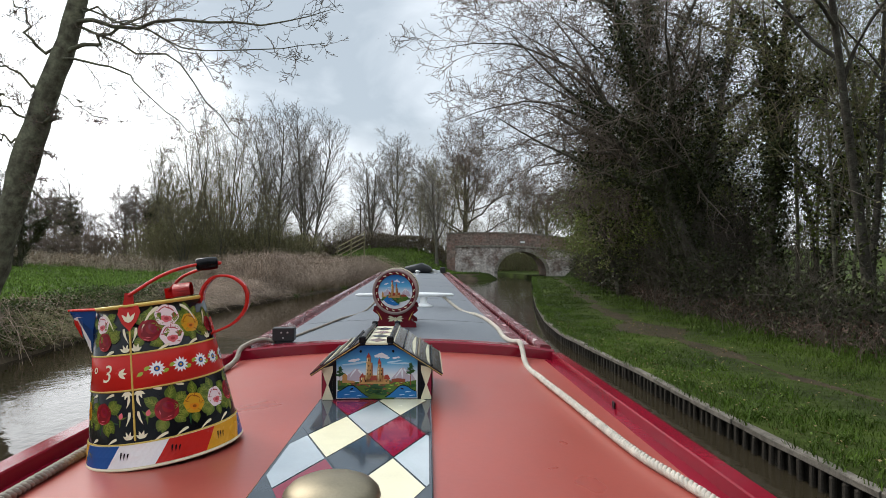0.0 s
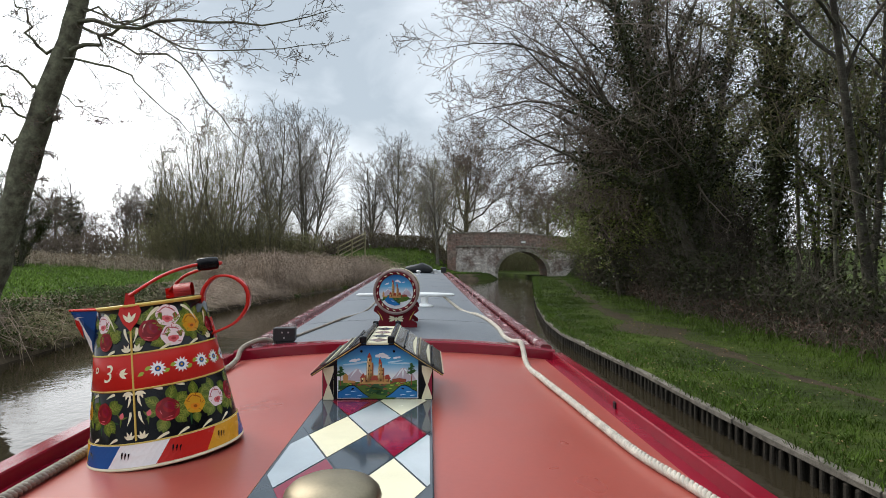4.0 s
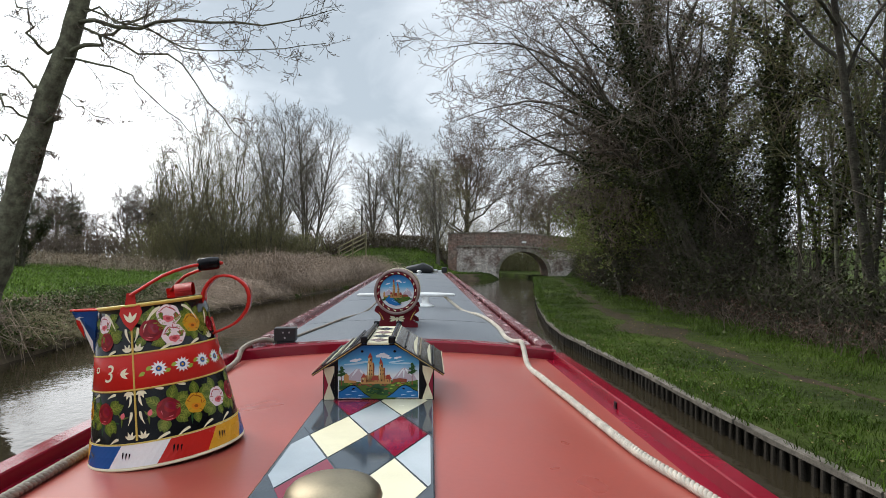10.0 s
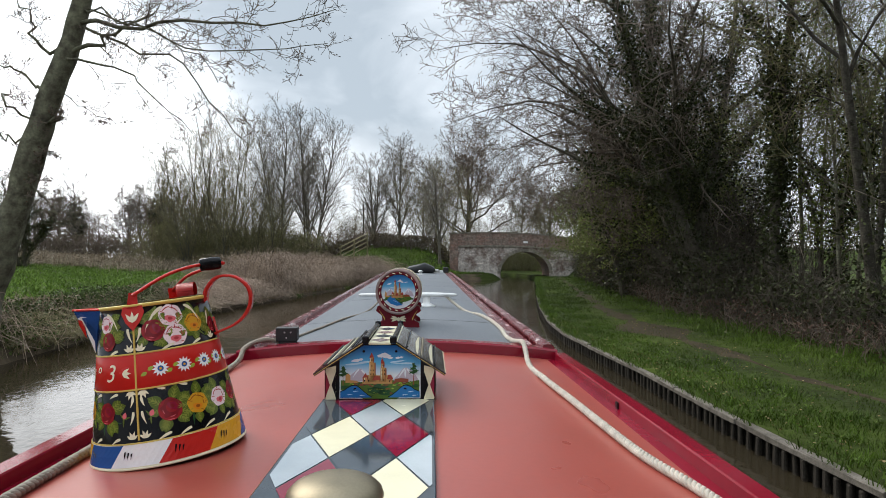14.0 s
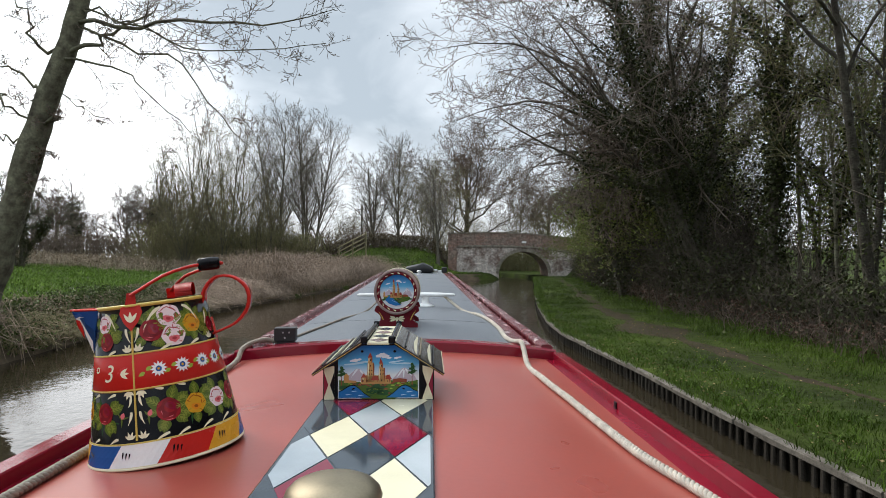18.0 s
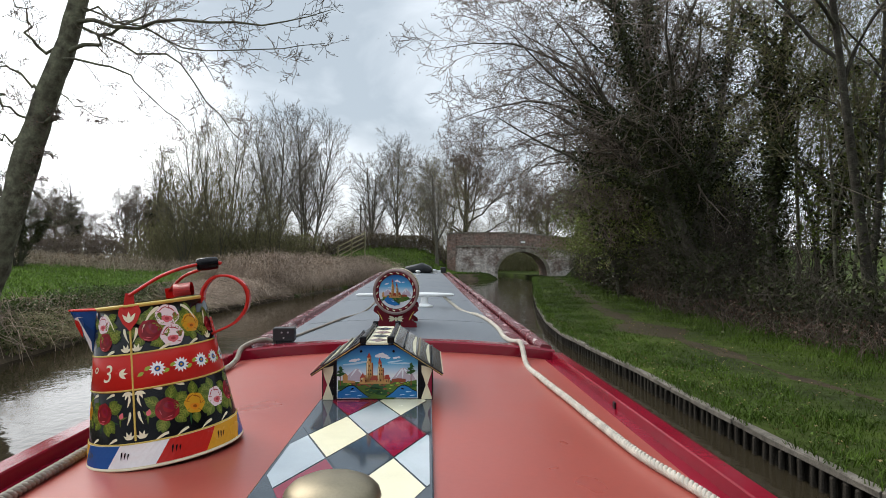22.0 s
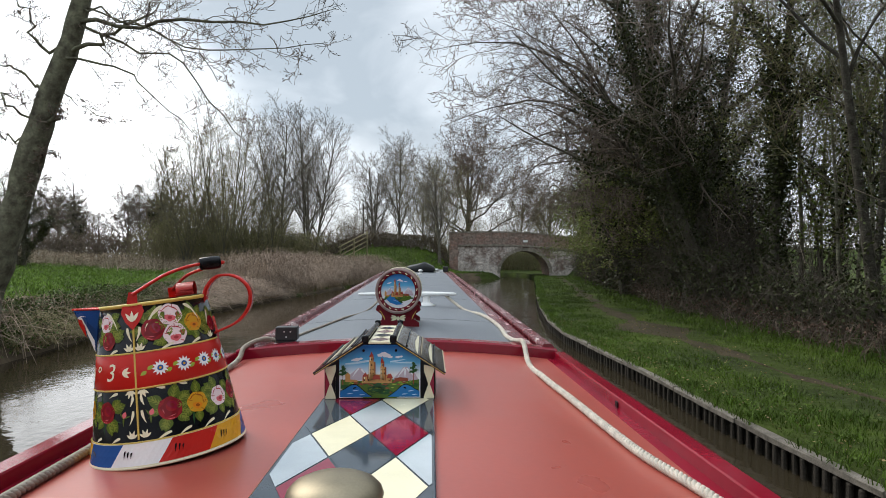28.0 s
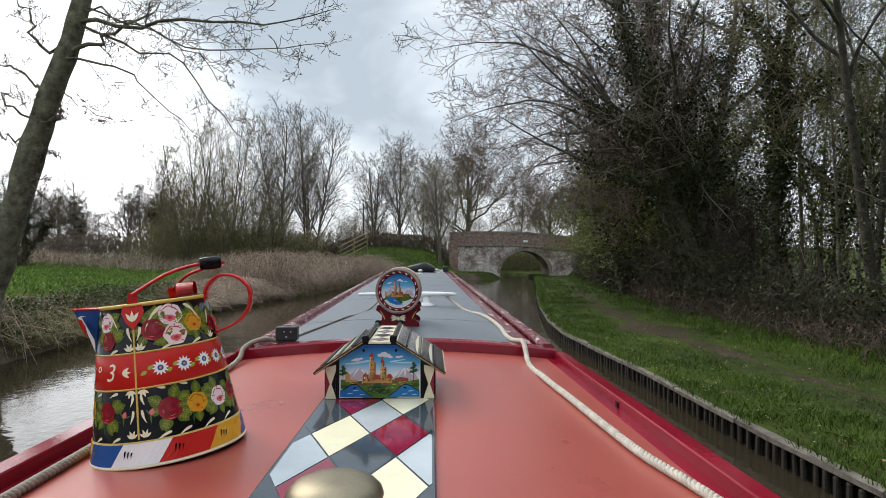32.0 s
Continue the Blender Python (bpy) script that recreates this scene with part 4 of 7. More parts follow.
def hedge(name, label, seed, way, n, high, deep, leaf, size, stem=TWIG, stems=400, twig_thin=0.012, kind="stuff"):
    """A hedge along a line of (x, y) places: stems with a mass of fine twigs and leaves between them."""
    rng = np.random.default_rng(seed)
    w = np.array(way, dtype=float)
    t = np.r_[0, np.cumsum(np.linalg.norm(np.diff(w, axis=0), axis=1))]
    ob = thing(name, label, "hedge")
    ob["kind"] = kind
    lines = []
    for s in rng.random(stems) * t[-1]:
        x, y = np.interp(s, t, w[:, 0]) + rng.normal() * deep * 0.5, np.interp(s, t, w[:, 1]) + rng.normal() * deep * 0.5
        h = high * rng.uniform(0.45, 1.1) * (0.85 + 0.3 * noise.noise((s * 0.2, seed, 0)))
        z = land(x, y) - 0.1
        lean = rng.normal(size=2) * 0.28 * h
        p = np.array([(x + lean[0] * f * f + rng.normal() * 0.05 * h, y + lean[1] * f * f, z + h * f) for f in (0, 0.3, 0.6, 0.85, 1)])
        lines.append((p, np.linspace(twig_thin * 1.8, twig_thin * 0.6, 5)))
        for _ in range(3):
            f = rng.uniform(0.25, 0.95)
            q = np.array((x + lean[0] * f * f, y + lean[1] * f * f, z + h * f))
            d = rng.normal(size=3) * high * 0.22
            d[2] = abs(d[2])
            lines.append((np.array([q, q + d * 0.6, q + d + rng.normal(size=3) * 0.06]), np.array([1.0, 0.7, 0.4]) * twig_thin))
    tubes("stems", lines, 3, stem, ob)
    if n:
        s = rng.random(n) * t[-1]
        x = np.interp(s, t, w[:, 0]) + rng.normal(size=n) * deep * 0.5
        y = np.interp(s, t, w[:, 1]) + rng.normal(size=n) * deep * 0.5
        top = np.array([high * (0.72 + 0.35 * noise.noise((q * 0.35, seed, 1))) for q in s])
        z = np.array([land(a, b) for a, b in zip(x, y)]) + top * rng.random(n) ** 0.75
        leaves("leaves", rng, np.stack([x, y, z], axis=1), size, leaf, ob)
    return ob


# the dark, tangled foot of the towpath hedge
hedge("hedge_undergrowth", "dark tangle of bare stems and ivy under the hedge trees", 101, [(xr(y) + 5.1, y) for y in (14, 18, 26, 36, 46, 54)], 32000, 3.0, 1.0, IVY, 0.055, TWIG_D, 1500, 0.008)
hedge("hedge_undergrowth", "low tangle of bare stems and ivy beside the towpath", 108, [(xr(y) + 5.2, y) for y in (-22, 0, 6, 10, 15)], 16000, 1.7, 0.9, IVY, 0.05, TWIG_D, 1100, 0.007)
hedge("hedge_undergrowth", "dead stems and withered leaves along the hedge foot", 102, [(xr(y) + 4.35, y) for y in (2, 8, 16, 26, 36, 46, 54)], 7000, 0.85, 0.5, RUSSET, 0.035, TWIG_R, 900, 0.006)
hedge("hedge_undergrowth", "ivy and bare stems at the hedge foot near the bridge", 112, [(xr(y) + 4.5, y) for y in (27, 36, 46, 53)], 14000, 2.2, 0.9, IVY, 0.07, TWIG_D, 700, 0.009)
hedge("tall_hedge", "tall bare hedge mass behind the towpath trees", 103, [(xr(y) + 7.4, y) for y in (17, 26, 36, 46, 54)], 26000, 6.0, 1.8, IVY, 0.065, TWIG_D, 1700, 0.011)
hedge("thin_hedge", "thin upright hedge stems with the sky showing through", 109, [(xr(y) + 7.2, y) for y in (-22, 0, 8, 17)], 1800, 4.0, 1.5, BUD_O, 0.04, TWIG, 260, 0.009)
# field hedge and roadside hedge
hedge("field_hedge", "bare brown field hedge beyond the meadow", 104, [(-110, 92), (-70, 72), (-42, 65), (-22, 60), (-12, 57)], 15000, 4.0, 2.4, HEDGE_B, 0.11, TWIG_R, 2600, 0.022)
hedge("rough_margin", "brown rough grass and dead weeds at the meadow's edge", 110, [(-80, 62), (-45, 54), (-28, 47), (-20, 42)], 12000, 1.3, 3.0, DEADLEAF, 0.08, TWIG_P, 2200, 0.012)
hedge("road_hedge", "clipped dark hedge along the road ramp", 105, [(-17, 57.4), (-8, 57.4), (-1.2, 57.2)], 9000, 1.7, 1.1, HEDGE_B, 0.08, TWIG, 700, 0.014)
hedge("far_hedge", "bare hedge on the horizon", 106, [(-200, 120), (-90, 130), (-20, 140), (60, 130), (160, 110)], 9000, 6.0, 5.0, BUD_O, 0.3, TWIG, 900, 0.05)
hedge("bank_scrub", "low scrub under the bank trees", 107, [(-25, 46.5), (-19, 45), (-14, 45), (-11.5, 46)], 15000, 4.6, 1.9, BUD_O, 0.06, TWIG_O, 800, 0.012)
hedge("canal_scrub", "dense scrub on the bend beyond the bridge", 111, [(-3, 76), (4, 74), (9, 72), (14, 68)], 12000, 3.4, 2.2, BUD_O, 0.10, TWIG_O, 700, 0.018)


def bramble(seed, y0, y1, n, high, wide, stem, label):
    rng = np.random.default_rng(seed)
    ob = thing("bramble_thicket", label, "undergrowth")
    ob["kind"] = "stuff"
    lines = []
    for _ in range(n):
        y = rng.uniform(y0, y1)
        d = wide * rng.random() ** 1.2
        x = xl(y) - d
        h = high * rng.uniform(0.35, 1.0) * (0.75 + 0.5 * noise.noise((y * 0.5, d * 0.5, seed)))
        a = rng.uniform(-math.pi, math.pi)
        reach = rng.uniform(0.4, 1.1) * (0.8 + 0.35 * high)
        rx, ry = math.cos(a) * reach + 0.25, math.sin(a) * reach
        z = land(x, y) - 0.05
        drop = rng.uniform(0.2, 1.0)
        p = np.array([(x + rx * f, y + ry * f, z + h * (1 - (2 * f - 1) ** 2 if f < 0.5 else 1 - drop * (2 * f - 1) ** 2)) for f in (0, 0.2, 0.42, 0.65, 0.85, 1.0)])
        p[1:] += rng.normal(size=(5, 3)) * 0.05
        lines.append((p, np.linspace(0.008, 0.004, 6)))
    tubes("stems", lines, 3, stem, ob)
    m = n * 4
    y = rng.uniform(y0, y1, m)
    d = wide * rng.random(m)
    x = np.array([xl(q) for q in y]) - d + 0.2
    z = np.array([land(a, b) for a, b in zip(x, y)]) + high * 0.75 * rng.random(m) ** 0.7
    leaves("leaves", rng, np.stack([x, y, z], axis=1), 0.034, DEADLEAF, ob)
    pts = np.stack([x, y, z - high * 0.3 * rng.random(m)], axis=1)[: n]
    pts[:, 2] = [land(a, b) for a, b in zip(pts[:, 0], pts[:, 1])]
    blades("dead_grass", rng, pts, min(0.5, high * 0.4), 0.012, GRASS_D, ob, 0.5)
    return ob


hedge("bank_growth", "green weeds and trailing ivy on the near bank", 114, [(xl(y) - 0.7, y) for y in (4, 8, 11, 14, 19)], 26000, 0.78, 0.9, WEED_D, 0.032, BRAMBLE, 500, 0.006)
bramble(201, 8.5, 18, 2600, 0.60, 2.0, TWIG_O, "brownish dead stems and brambles over the bank")
bramble(202, 17, 27, 4200, 0.70, 2.0, BRAMBLE, "brown brambles trailing towards the water")
bramble(203, 26, 46, 7500, 2.1, 4.5, BRAMBLE, "tall brown brambles on the far bank")
bramble(204, -22, 8, 3000, 1.3, 2.6, BRAMBLE, "brown brambles and dead grass on the bank")

# reeds by the water, passed early on
rr = np.random.default_rng(77)
reed_lines = []
for _ in range(420):
    y = rr.normal(-7, 1.0)
    x = xl(y) - 0.2 - abs(rr.normal()) * 0.8
    h = rr.uniform(1.6, 2.7)
    p = np.array([(x + rr.normal() * 0.03 + 0.1 * f * f, y + rr.normal() * 0.03, land(x, y) + h * f - 0.1) for f in (0, 0.35, 0.7, 1)])
    reed_lines.append((p, np.array([0.006, 0.006, 0.005, 0.012])))
reeds = thing("reed_clump", "clump of tall dry reeds at the water's edge", "reeds")
reeds["kind"] = "stuff"
tubes("stems", reed_lines, 3, REED, reeds)


# ---- the bank's edge: piles, capping, bridge, fence ----


def build_edge():
    edge = thing("canal_edge", "piled canal bank with a weathered timber capping", "bank edge")
    edge["kind"] = "structure"
    rng = random.Random(4)
    proto = box(-0.022, 0.022, -0.03, 0.03, -1.0, 0.21, 0.012, None, 1)
    me = bpy.data.meshes.new("pile")
    proto.to_mesh(me)
    proto.free()
    me.materials.append(PILE)
    y = -1.5
    while y < 47:
        o = new("pile", me)
        o.parent = edge
        dx = xr(y + 0.1) - xr(y - 0.1)
        o.matrix_basis = pose(xr(y) - 0.05 + rng.uniform(-0.012, 0.012), y, rng.uniform(-0.03, 0.01), rng.uniform(-2, 2), rng.uniform(-2, 2), -math.degrees(math.atan2(dx, 0.2)))
        y += rng.uniform(0.13, 0.19) if y < 30 else 0.4
    # near-black face that fills the gaps between the piles
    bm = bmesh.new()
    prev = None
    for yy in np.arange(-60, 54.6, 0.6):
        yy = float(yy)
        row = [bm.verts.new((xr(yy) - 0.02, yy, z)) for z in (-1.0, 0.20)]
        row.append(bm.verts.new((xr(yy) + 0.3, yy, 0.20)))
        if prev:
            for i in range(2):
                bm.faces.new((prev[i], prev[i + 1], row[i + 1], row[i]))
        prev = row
    part("sheet_wall", bm, PILE_D, edge, "dark boards behind the piles")
    y = -12.0
    while y < 27:
        ln = rng.uniform(1.6, 2.3)
        y1 = y + ln
        bm = bmesh.new()
        k = 7
        sec = ((-0.080, 0.205), (-0.083, 0.255), (-0.07, 0.27), (0.005, 0.272), (0.015, 0.205))
        rows = []
        tilt = rng.uniform(-0.012, 0.012)
        for i in range(k):
            q = y + 0.012 + (ln - 0.024) * i / (k - 1)
            rows.append([bm.verts.new((xr(q) + a + rng.uniform(-0.006, 0.006), q, b + tilt + rng.uniform(-0.006, 0.006))) for a, b in sec])
        for a, b in zip(rows, rows[1:]):
            for i in range(5):
                bm.faces.new((a[i], a[(i + 1) % 5], b[(i + 1) % 5], b[i]))
        bm.faces.new(rows[0])
        bm.faces.new(rows[-1][::-1])
        part("capping", bm, COPING, edge)
        y = y1


build_edge()


def build_bridge():
    br = thing("canal_bridge", "old brick canal bridge with a limewashed arch wall", "bridge")
    ax, half, spring, rise = 6.35, 2.3, 0.55, 2.05
    x0, x1 = -0.2, 14.5
    y0, y1 = BRIDGE_Y0, BRIDGE_Y1

    def top(x):
        return 4.42 - 0.010 * (x - 3.5) ** 2 * (1 if x > 3.5 else 0.25)

    def string(x):
        return top(x) - 1.22

    def soffit(x):
        u = (x - ax) / half
        return spring + rise * math.sqrt(max(0, 1 - u * u)) if abs(u) < 1 else None

    def face(y, flip):
        bm = bmesh.new()
        xs = [x0, 1, 2, 3, ax - half] + [ax - half * math.cos(math.pi * i / 24) for i in range(1, 24)] + [ax + half, 9.5, 11, 12.5, x1]
        for a, b in zip(xs, xs[1:]):
            mid = soffit((a + b) / 2)
            za, zb = (soffit(a) or spring, soffit(b) or spring) if mid else (-1.0, -1.0)
            bm.faces.new([bm.verts.new(p) for p in ((a, y, za), (b, y, zb), (b, y, string(b)), (a, y, string(a)))])
        bmesh.ops.remove_doubles(bm, verts=bm.verts, dist=0.001)
        return bm

    part("spandrel_wall", face(y0, 1), LIME, br, "limewashed, flaking arch wall")
    part("spandrel_wall", face(y1, -1), LIME, br)
    # the vault, with upright legs down to the water
    prof = [(ax - half, -1.0), (ax - half, spring)] + [(ax - half * math.cos(math.pi * i / 24), spring + rise * math.sin(math.pi * i / 24)) for i in range(1, 24)] + [(ax + half, spring), (ax + half, -1.0)]
    bm = bmesh.new()
    rows = [[bm.verts.new((x, y, z)) for x, z in prof] for y in (y0, y1)]
    for i in range(len(prof) - 1):
        bm.faces.new((rows[0][i], rows[0][i + 1], rows[1][i + 1], rows[1][i]))
    part("vault", bm, BRICKS, br, "dark brick underside of the arch")
    for y, s in ((y0, -1), (y1, 1)):
        # parapet with string course and coping
        bm = bmesh.new()
        xs = np.linspace(x0 - 0.5, x1, 22)
        for lo, hi, out_, m_, nm in ((0.0, 1.14, 0.03, BRICKS, "parapet"), (-0.13, 0.02, 0.10, STONE, "string_course"), (1.14, 1.26, 0.08, STONE, "coping")):
            bm = bmesh.new()
            rows = []
            for x in xs:
                z = string(x)
                ya, yb = y + s * out_, y - s * (0.34 + (0.05 if nm == "coping" else 0))
                rows.append([bm.verts.new(p) for p in ((x, ya, z + lo), (x, ya, z + hi), (x, yb, z + hi), (x, yb, z + lo))])
            for a, b in zip(rows, rows[1:]):
                for i in range(4):
                    bm.faces.new((a[i], a[(i + 1) % 4], b[(i + 1) % 4], b[i]))
            bm.faces.new(rows[0])
            bm.faces.new(rows[-1][::-1])
            part(nm, bm, m_, br)
    # ring of arch stones
    n = 27
    for i in range(n):
        a0, a1 = math.pi * (i + 0.04) / n, math.pi * (i + 0.96) / n
        bm = bmesh.new()
        q = []
        for y in (y0 - 0.07, y0 + 0.2):
            for a, k in ((a0, 1), (a1, 1), (a1, 1 + 0.30 / half), (a0, 1 + 0.30 / half)):
                q.append(bm.verts.new((ax - half * k * math.cos(a), y, spring + (rise + (0.30 if k > 1 else 0)) * math.sin(a))))
        for f in ((0, 1, 2, 3), (4, 7, 6, 5), (0, 4, 5, 1), (1, 5, 6, 2), (2, 6, 7, 3), (3, 7, 4, 0)):
            bm.faces.new([q[k] for k in f])
        part("arch_stone", bm, STONE, br)
    # buttress at the end of the wall
    part("pilaster", box(-0.75, 0.05, y0 - 0.28, y0 + 0.5, -0.5, 4.25, 0.03), BRICKS, br)
    bm = box(-0.8, 0.1, y0 - 0.33, y0 + 0.5, 4.25, 4.42, 0.03)
    part("pilaster_cap", bm, STONE, br)
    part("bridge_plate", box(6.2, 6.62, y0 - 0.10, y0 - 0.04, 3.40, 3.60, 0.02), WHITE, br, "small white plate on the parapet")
    part("roadway", box(x0, x1, y0 + 0.35, y1 - 0.35, 3.0, 3.15), MUD, br)


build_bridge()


def build_stile():
    st = thing("fence", "weathered timber fence with slanting rails on the ramp", "fence")
    for f in (0.0, 0.5, 1.0):
        x, y = -10.45 + 2.1 * f, 51.5 + 2.0 * f
        part("post", box(x - 0.06, x + 0.06, y - 0.06, y + 0.06, land(x, y) - 0.3, 3.0 + 1.45 * f, 0.01), TIMBER, st)
    for k in range(4):
        tubes("rail", [(np.array([(-10.6, 51.4, 1.7 + 0.4 * k), (-8.3, 53.6, 3.15 + 0.4 * k)]), np.array([0.055, 0.055]))], 5, TIMBER, st)
    rf = thing("fence", "post and rail fence along the road ramp", "fence")
    for x in np.arange(-12, -0.8, 1.4):
        z = land(x, 58.6)
        part("post", box(x - 0.05, x + 0.05, 58.5, 58.6, z - 0.3, z + 1.1, 0.01), TIMBER, rf)
    for k in (0.45, 0.95):
        tubes("rail", [(np.array([(x, 58.48, land(x, 58.6) + k) for x in np.arange(-12, -0.7, 1.4)]), np.full(9, 0.04))], 4, TIMBER, rf)
    pl = thing("telegraph_pole", "thin dark telegraph pole beyond the road", "pole")
    part("pole", box(-11.45, -11.3, 70, 70.15, 0, 8.4, 0.02), BARK, pl)
    part("cross_arm", box(-11.9, -10.85, 69.95, 70.0, 7.7, 7.82, 0.01), BARK, pl)


build_stile()

# ---- the narrowboat ----
BOAT = SHIP @ pose(0, 0, EYE, 0, 0, 1.36)
XC, HALF = -0.143, 0.85


def sheer(y):
    return 0.0105 * max(0.0, y - 3.1)


def skew(y):
    """The roof's axis runs slightly to port of the stern's."""
    return -0.013 * (y - 1.2)


def zroof(x, y):
    return -0.52 + 0.055 * (1 - ((x - skew(y) - XC) / HALF) ** 2) + sheer(y) + (0.032 if y > 3.15 else 0.0)


def on_boat(x, y, z, rx=0, ry=0, rz=0):
    return BOAT @ pose(x, y, z, rx, ry, rz)


def build_boat():
    b = thing("narrowboat", "long steel narrowboat with red rear roof and grey foredeck roof", "boat", "", BOAT)
    ys_rear = list(np.linspace(-1.0, 3.1, 9))
    ys_front = list(np.linspace(3.16, 14.1, 14))
    xs = list(np.linspace(-0.93, 0.63, 17))
    part("rear_roof", grid(xs, ys_rear, lambda x, y: (x + skew(y), y, zroof(x + skew(y), y))), RED, b, "satin red painted steel roof", True)
    part("front_roof", grid(xs, ys_front, lambda x, y: (x * 0.93 + skew(y), y, zroof(x * 0.93 + skew(y), y) - 0.004)), WORN, b, "worn maroon roof border", True)
    cuts = (3.24, 4.2, 6.1, 8.3, 10.6, 13.9)
    for a, c in zip(cuts, cuts[1:]):
        bm = grid(list(np.linspace(-0.80, 0.48, 13)), [a + 0.006, (a + c) / 2, c - 0.006], lambda x, y: (x + skew(y), y, zroof(x + skew(y), y) + 0.003))
        part("nonslip_panel", bm, GREY, b, "grey non-slip roof panel", True)
    # handrails, each side in a rear and a front length
    for inn, outx, fin, fout, side in ((0.64, 0.70, 0.60, 0.66, 1), (-0.928, -0.995, -0.862, -0.925, -1)):
        sec = [(inn, -0.525), (inn, -0.474), (inn + side * 0.003, -0.470), (outx - side * 0.012, -0.472), (outx, -0.484), (outx, -0.60), (inn, -0.60)]
        part("handrail", sweep(sec, [(skew(y), y, 0) for y in (-1.0, 1.0, 3.06)]), MAROON, b, "glossy maroon handrail")
        sec2 = [(fin, -0.49), (fin, -0.455), (fin + side * 0.008, -0.445), (fout - side * 0.012, -0.447), (fout, -0.459), (fout, -0.60), (fin, -0.60)]
        part("handrail", sweep(sec2, [(skew(y), y, sheer(y)) for y in ys_front]), WORN, b, "weathered maroon handrail with pale flakes and painted-in glints")
        # narrow lip where the roof meets the rail
        lip = inn - side * 0.05
        sec3 = [(lip, -0.523), (lip + side * 0.012, -0.508), (inn, -0.506), (inn, -0.53), (lip, -0.53)]
        part("gutter_lip", sweep(sec3, [(skew(y), y, 0) for y in (-1.0, 1.0, 3.06)]), MAROON, b)
        # cabin side, gunwale and hull
        o2 = XC + side * 0.94
        bm = bmesh.new()
        rows = []
        for y in [-1.0] + ys_front:
            s, k = sheer(y), skew(y)
            o1 = outx if y < 3.1 else fout
            rows.append([bm.verts.new(p) for p in ((o1 + k - side * 0.004, y, -0.58 + s), (o2 + k, y, -1.3), (XC + k + side * 1.04, y, -1.31), (XC + k + side * 1.04, y, -1.36), (XC + k + side * 1.03, y, -2.5))])
        for p, q in zip(rows, rows[1:]):
            for i in range(4):
                bm.faces.new((p[i], p[i + 1], q[i + 1], q[i]))
        part("cabin_side", bm, HULL, b, "dark green cabin side and hull")
        part("rail_scupper", box(inn - 0.012 - side * 0.004, inn - 0.012 + side * 0.004, 2.06, 2.085, -0.515, -0.485, 0.002), BLACK, b, "small dark drain slot")
    # raised cross rim between rear and front roof
    rim = bmesh.new()
    rows = []
    for x in np.linspace(-0.96, 0.635, 25):
        z = zroof(x, 3.1) + 0.004
        rows.append([rim.verts.new(p) for p in ((x, 3.08, z - 0.02), (x, 3.085, z + 0.040), (x, 3.095, z + 0.048), (x, 3.19, z + 0.046), (x, 3.20, z + 0.04), (x, 3.205, z - 0.02))])
    for p, q in zip(rows, rows[1:]):
        for i in range(6):
            rim.faces.new((p[i], p[(i + 1) % 6], q[(i + 1) % 6], q[i]))
    rim.faces.new(rows[0])
    rim.faces.new(rows[-1][::-1])
    part("cross_rim", rim, MAROON, b, "raised glossy maroon rim across the roof")
    # bow and stern close the hull
    bm = bmesh.new()
    k = 9
    rows = []
    for i in range(k):
        f = i / (k - 1)
        w = 1.04 * (1 - f ** 2.2)
        y = 14.1 + 2.6 * f
        c = XC + skew(y)
        rows.append([bm.verts.new(p) for p in ((c - w, y, -2.5), (c - w, y, -1.3 + 0.25 * f), (c + w, y, -1.3 + 0.25 * f), (c + w, y, -2.5))])
    for p, q in zip(rows, rows[1:]):
        for i in range(3):
            bm.faces.new((p[i], p[i + 1], q[i + 1], q[i]))
    part("bow", bm, HULL, b)
    s = sheer(14.1)
    bm = bmesh.new()
    bm.faces.new([bm.verts.new(p) for p in ((-1.08, 14.1, -0.47 + s), (0.48, 14.1, -0.47 + s), (0.6, 14.1, -1.4), (-1.2, 14.1, -1.4))])
    part("front_bulkhead", bm, HULL, b)
    part("stern", box(XC - 1.04, XC + 1.04, -3.2, -1.0, -2.5, -1.32, 0.2), HULL, b)
    bm = bmesh.new()
    bm.faces.new([bm.verts.new(p) for p in ((-0.99, -1.0, -0.5), (0.70, -1.0, -0.5), (0.8, -1.0, -1.4), (-1.08, -1.0, -1.4))])
    part("rear_bulkhead", bm, HULL, b)
    return b


build_boat()


def strands(points, r, pitch=0.046, n=None):
    """The three twisted strands of a laid rope along a smooth line."""
    p = curve_points(points, 400)
    ln = np.linalg.norm(np.diff(p, axis=0), axis=1).sum()
    p = curve_points(points, n or int(ln / pitch * 8))
    d = np.gradient(p, axis=0)
    d /= np.linalg.norm(d, axis=1, keepdims=True)
    a = np.cross(d, [[0, 0, 1.0]])
    a /= np.linalg.norm(a, axis=1, keepdims=True) + 1e-9
    c = np.cross(d, a)
    s = np.r_[0, np.cumsum(np.linalg.norm(np.diff(p, axis=0), axis=1))]
    out = []
    for k in range(3):
        w = (2 * np.pi * s / pitch + 2 * np.pi * k / 3)[:, None]
        out.append((p + (a * np.cos(w) + c * np.sin(w)) * r * 0.56, np.full(len(p), r * 0.47)))
    return out


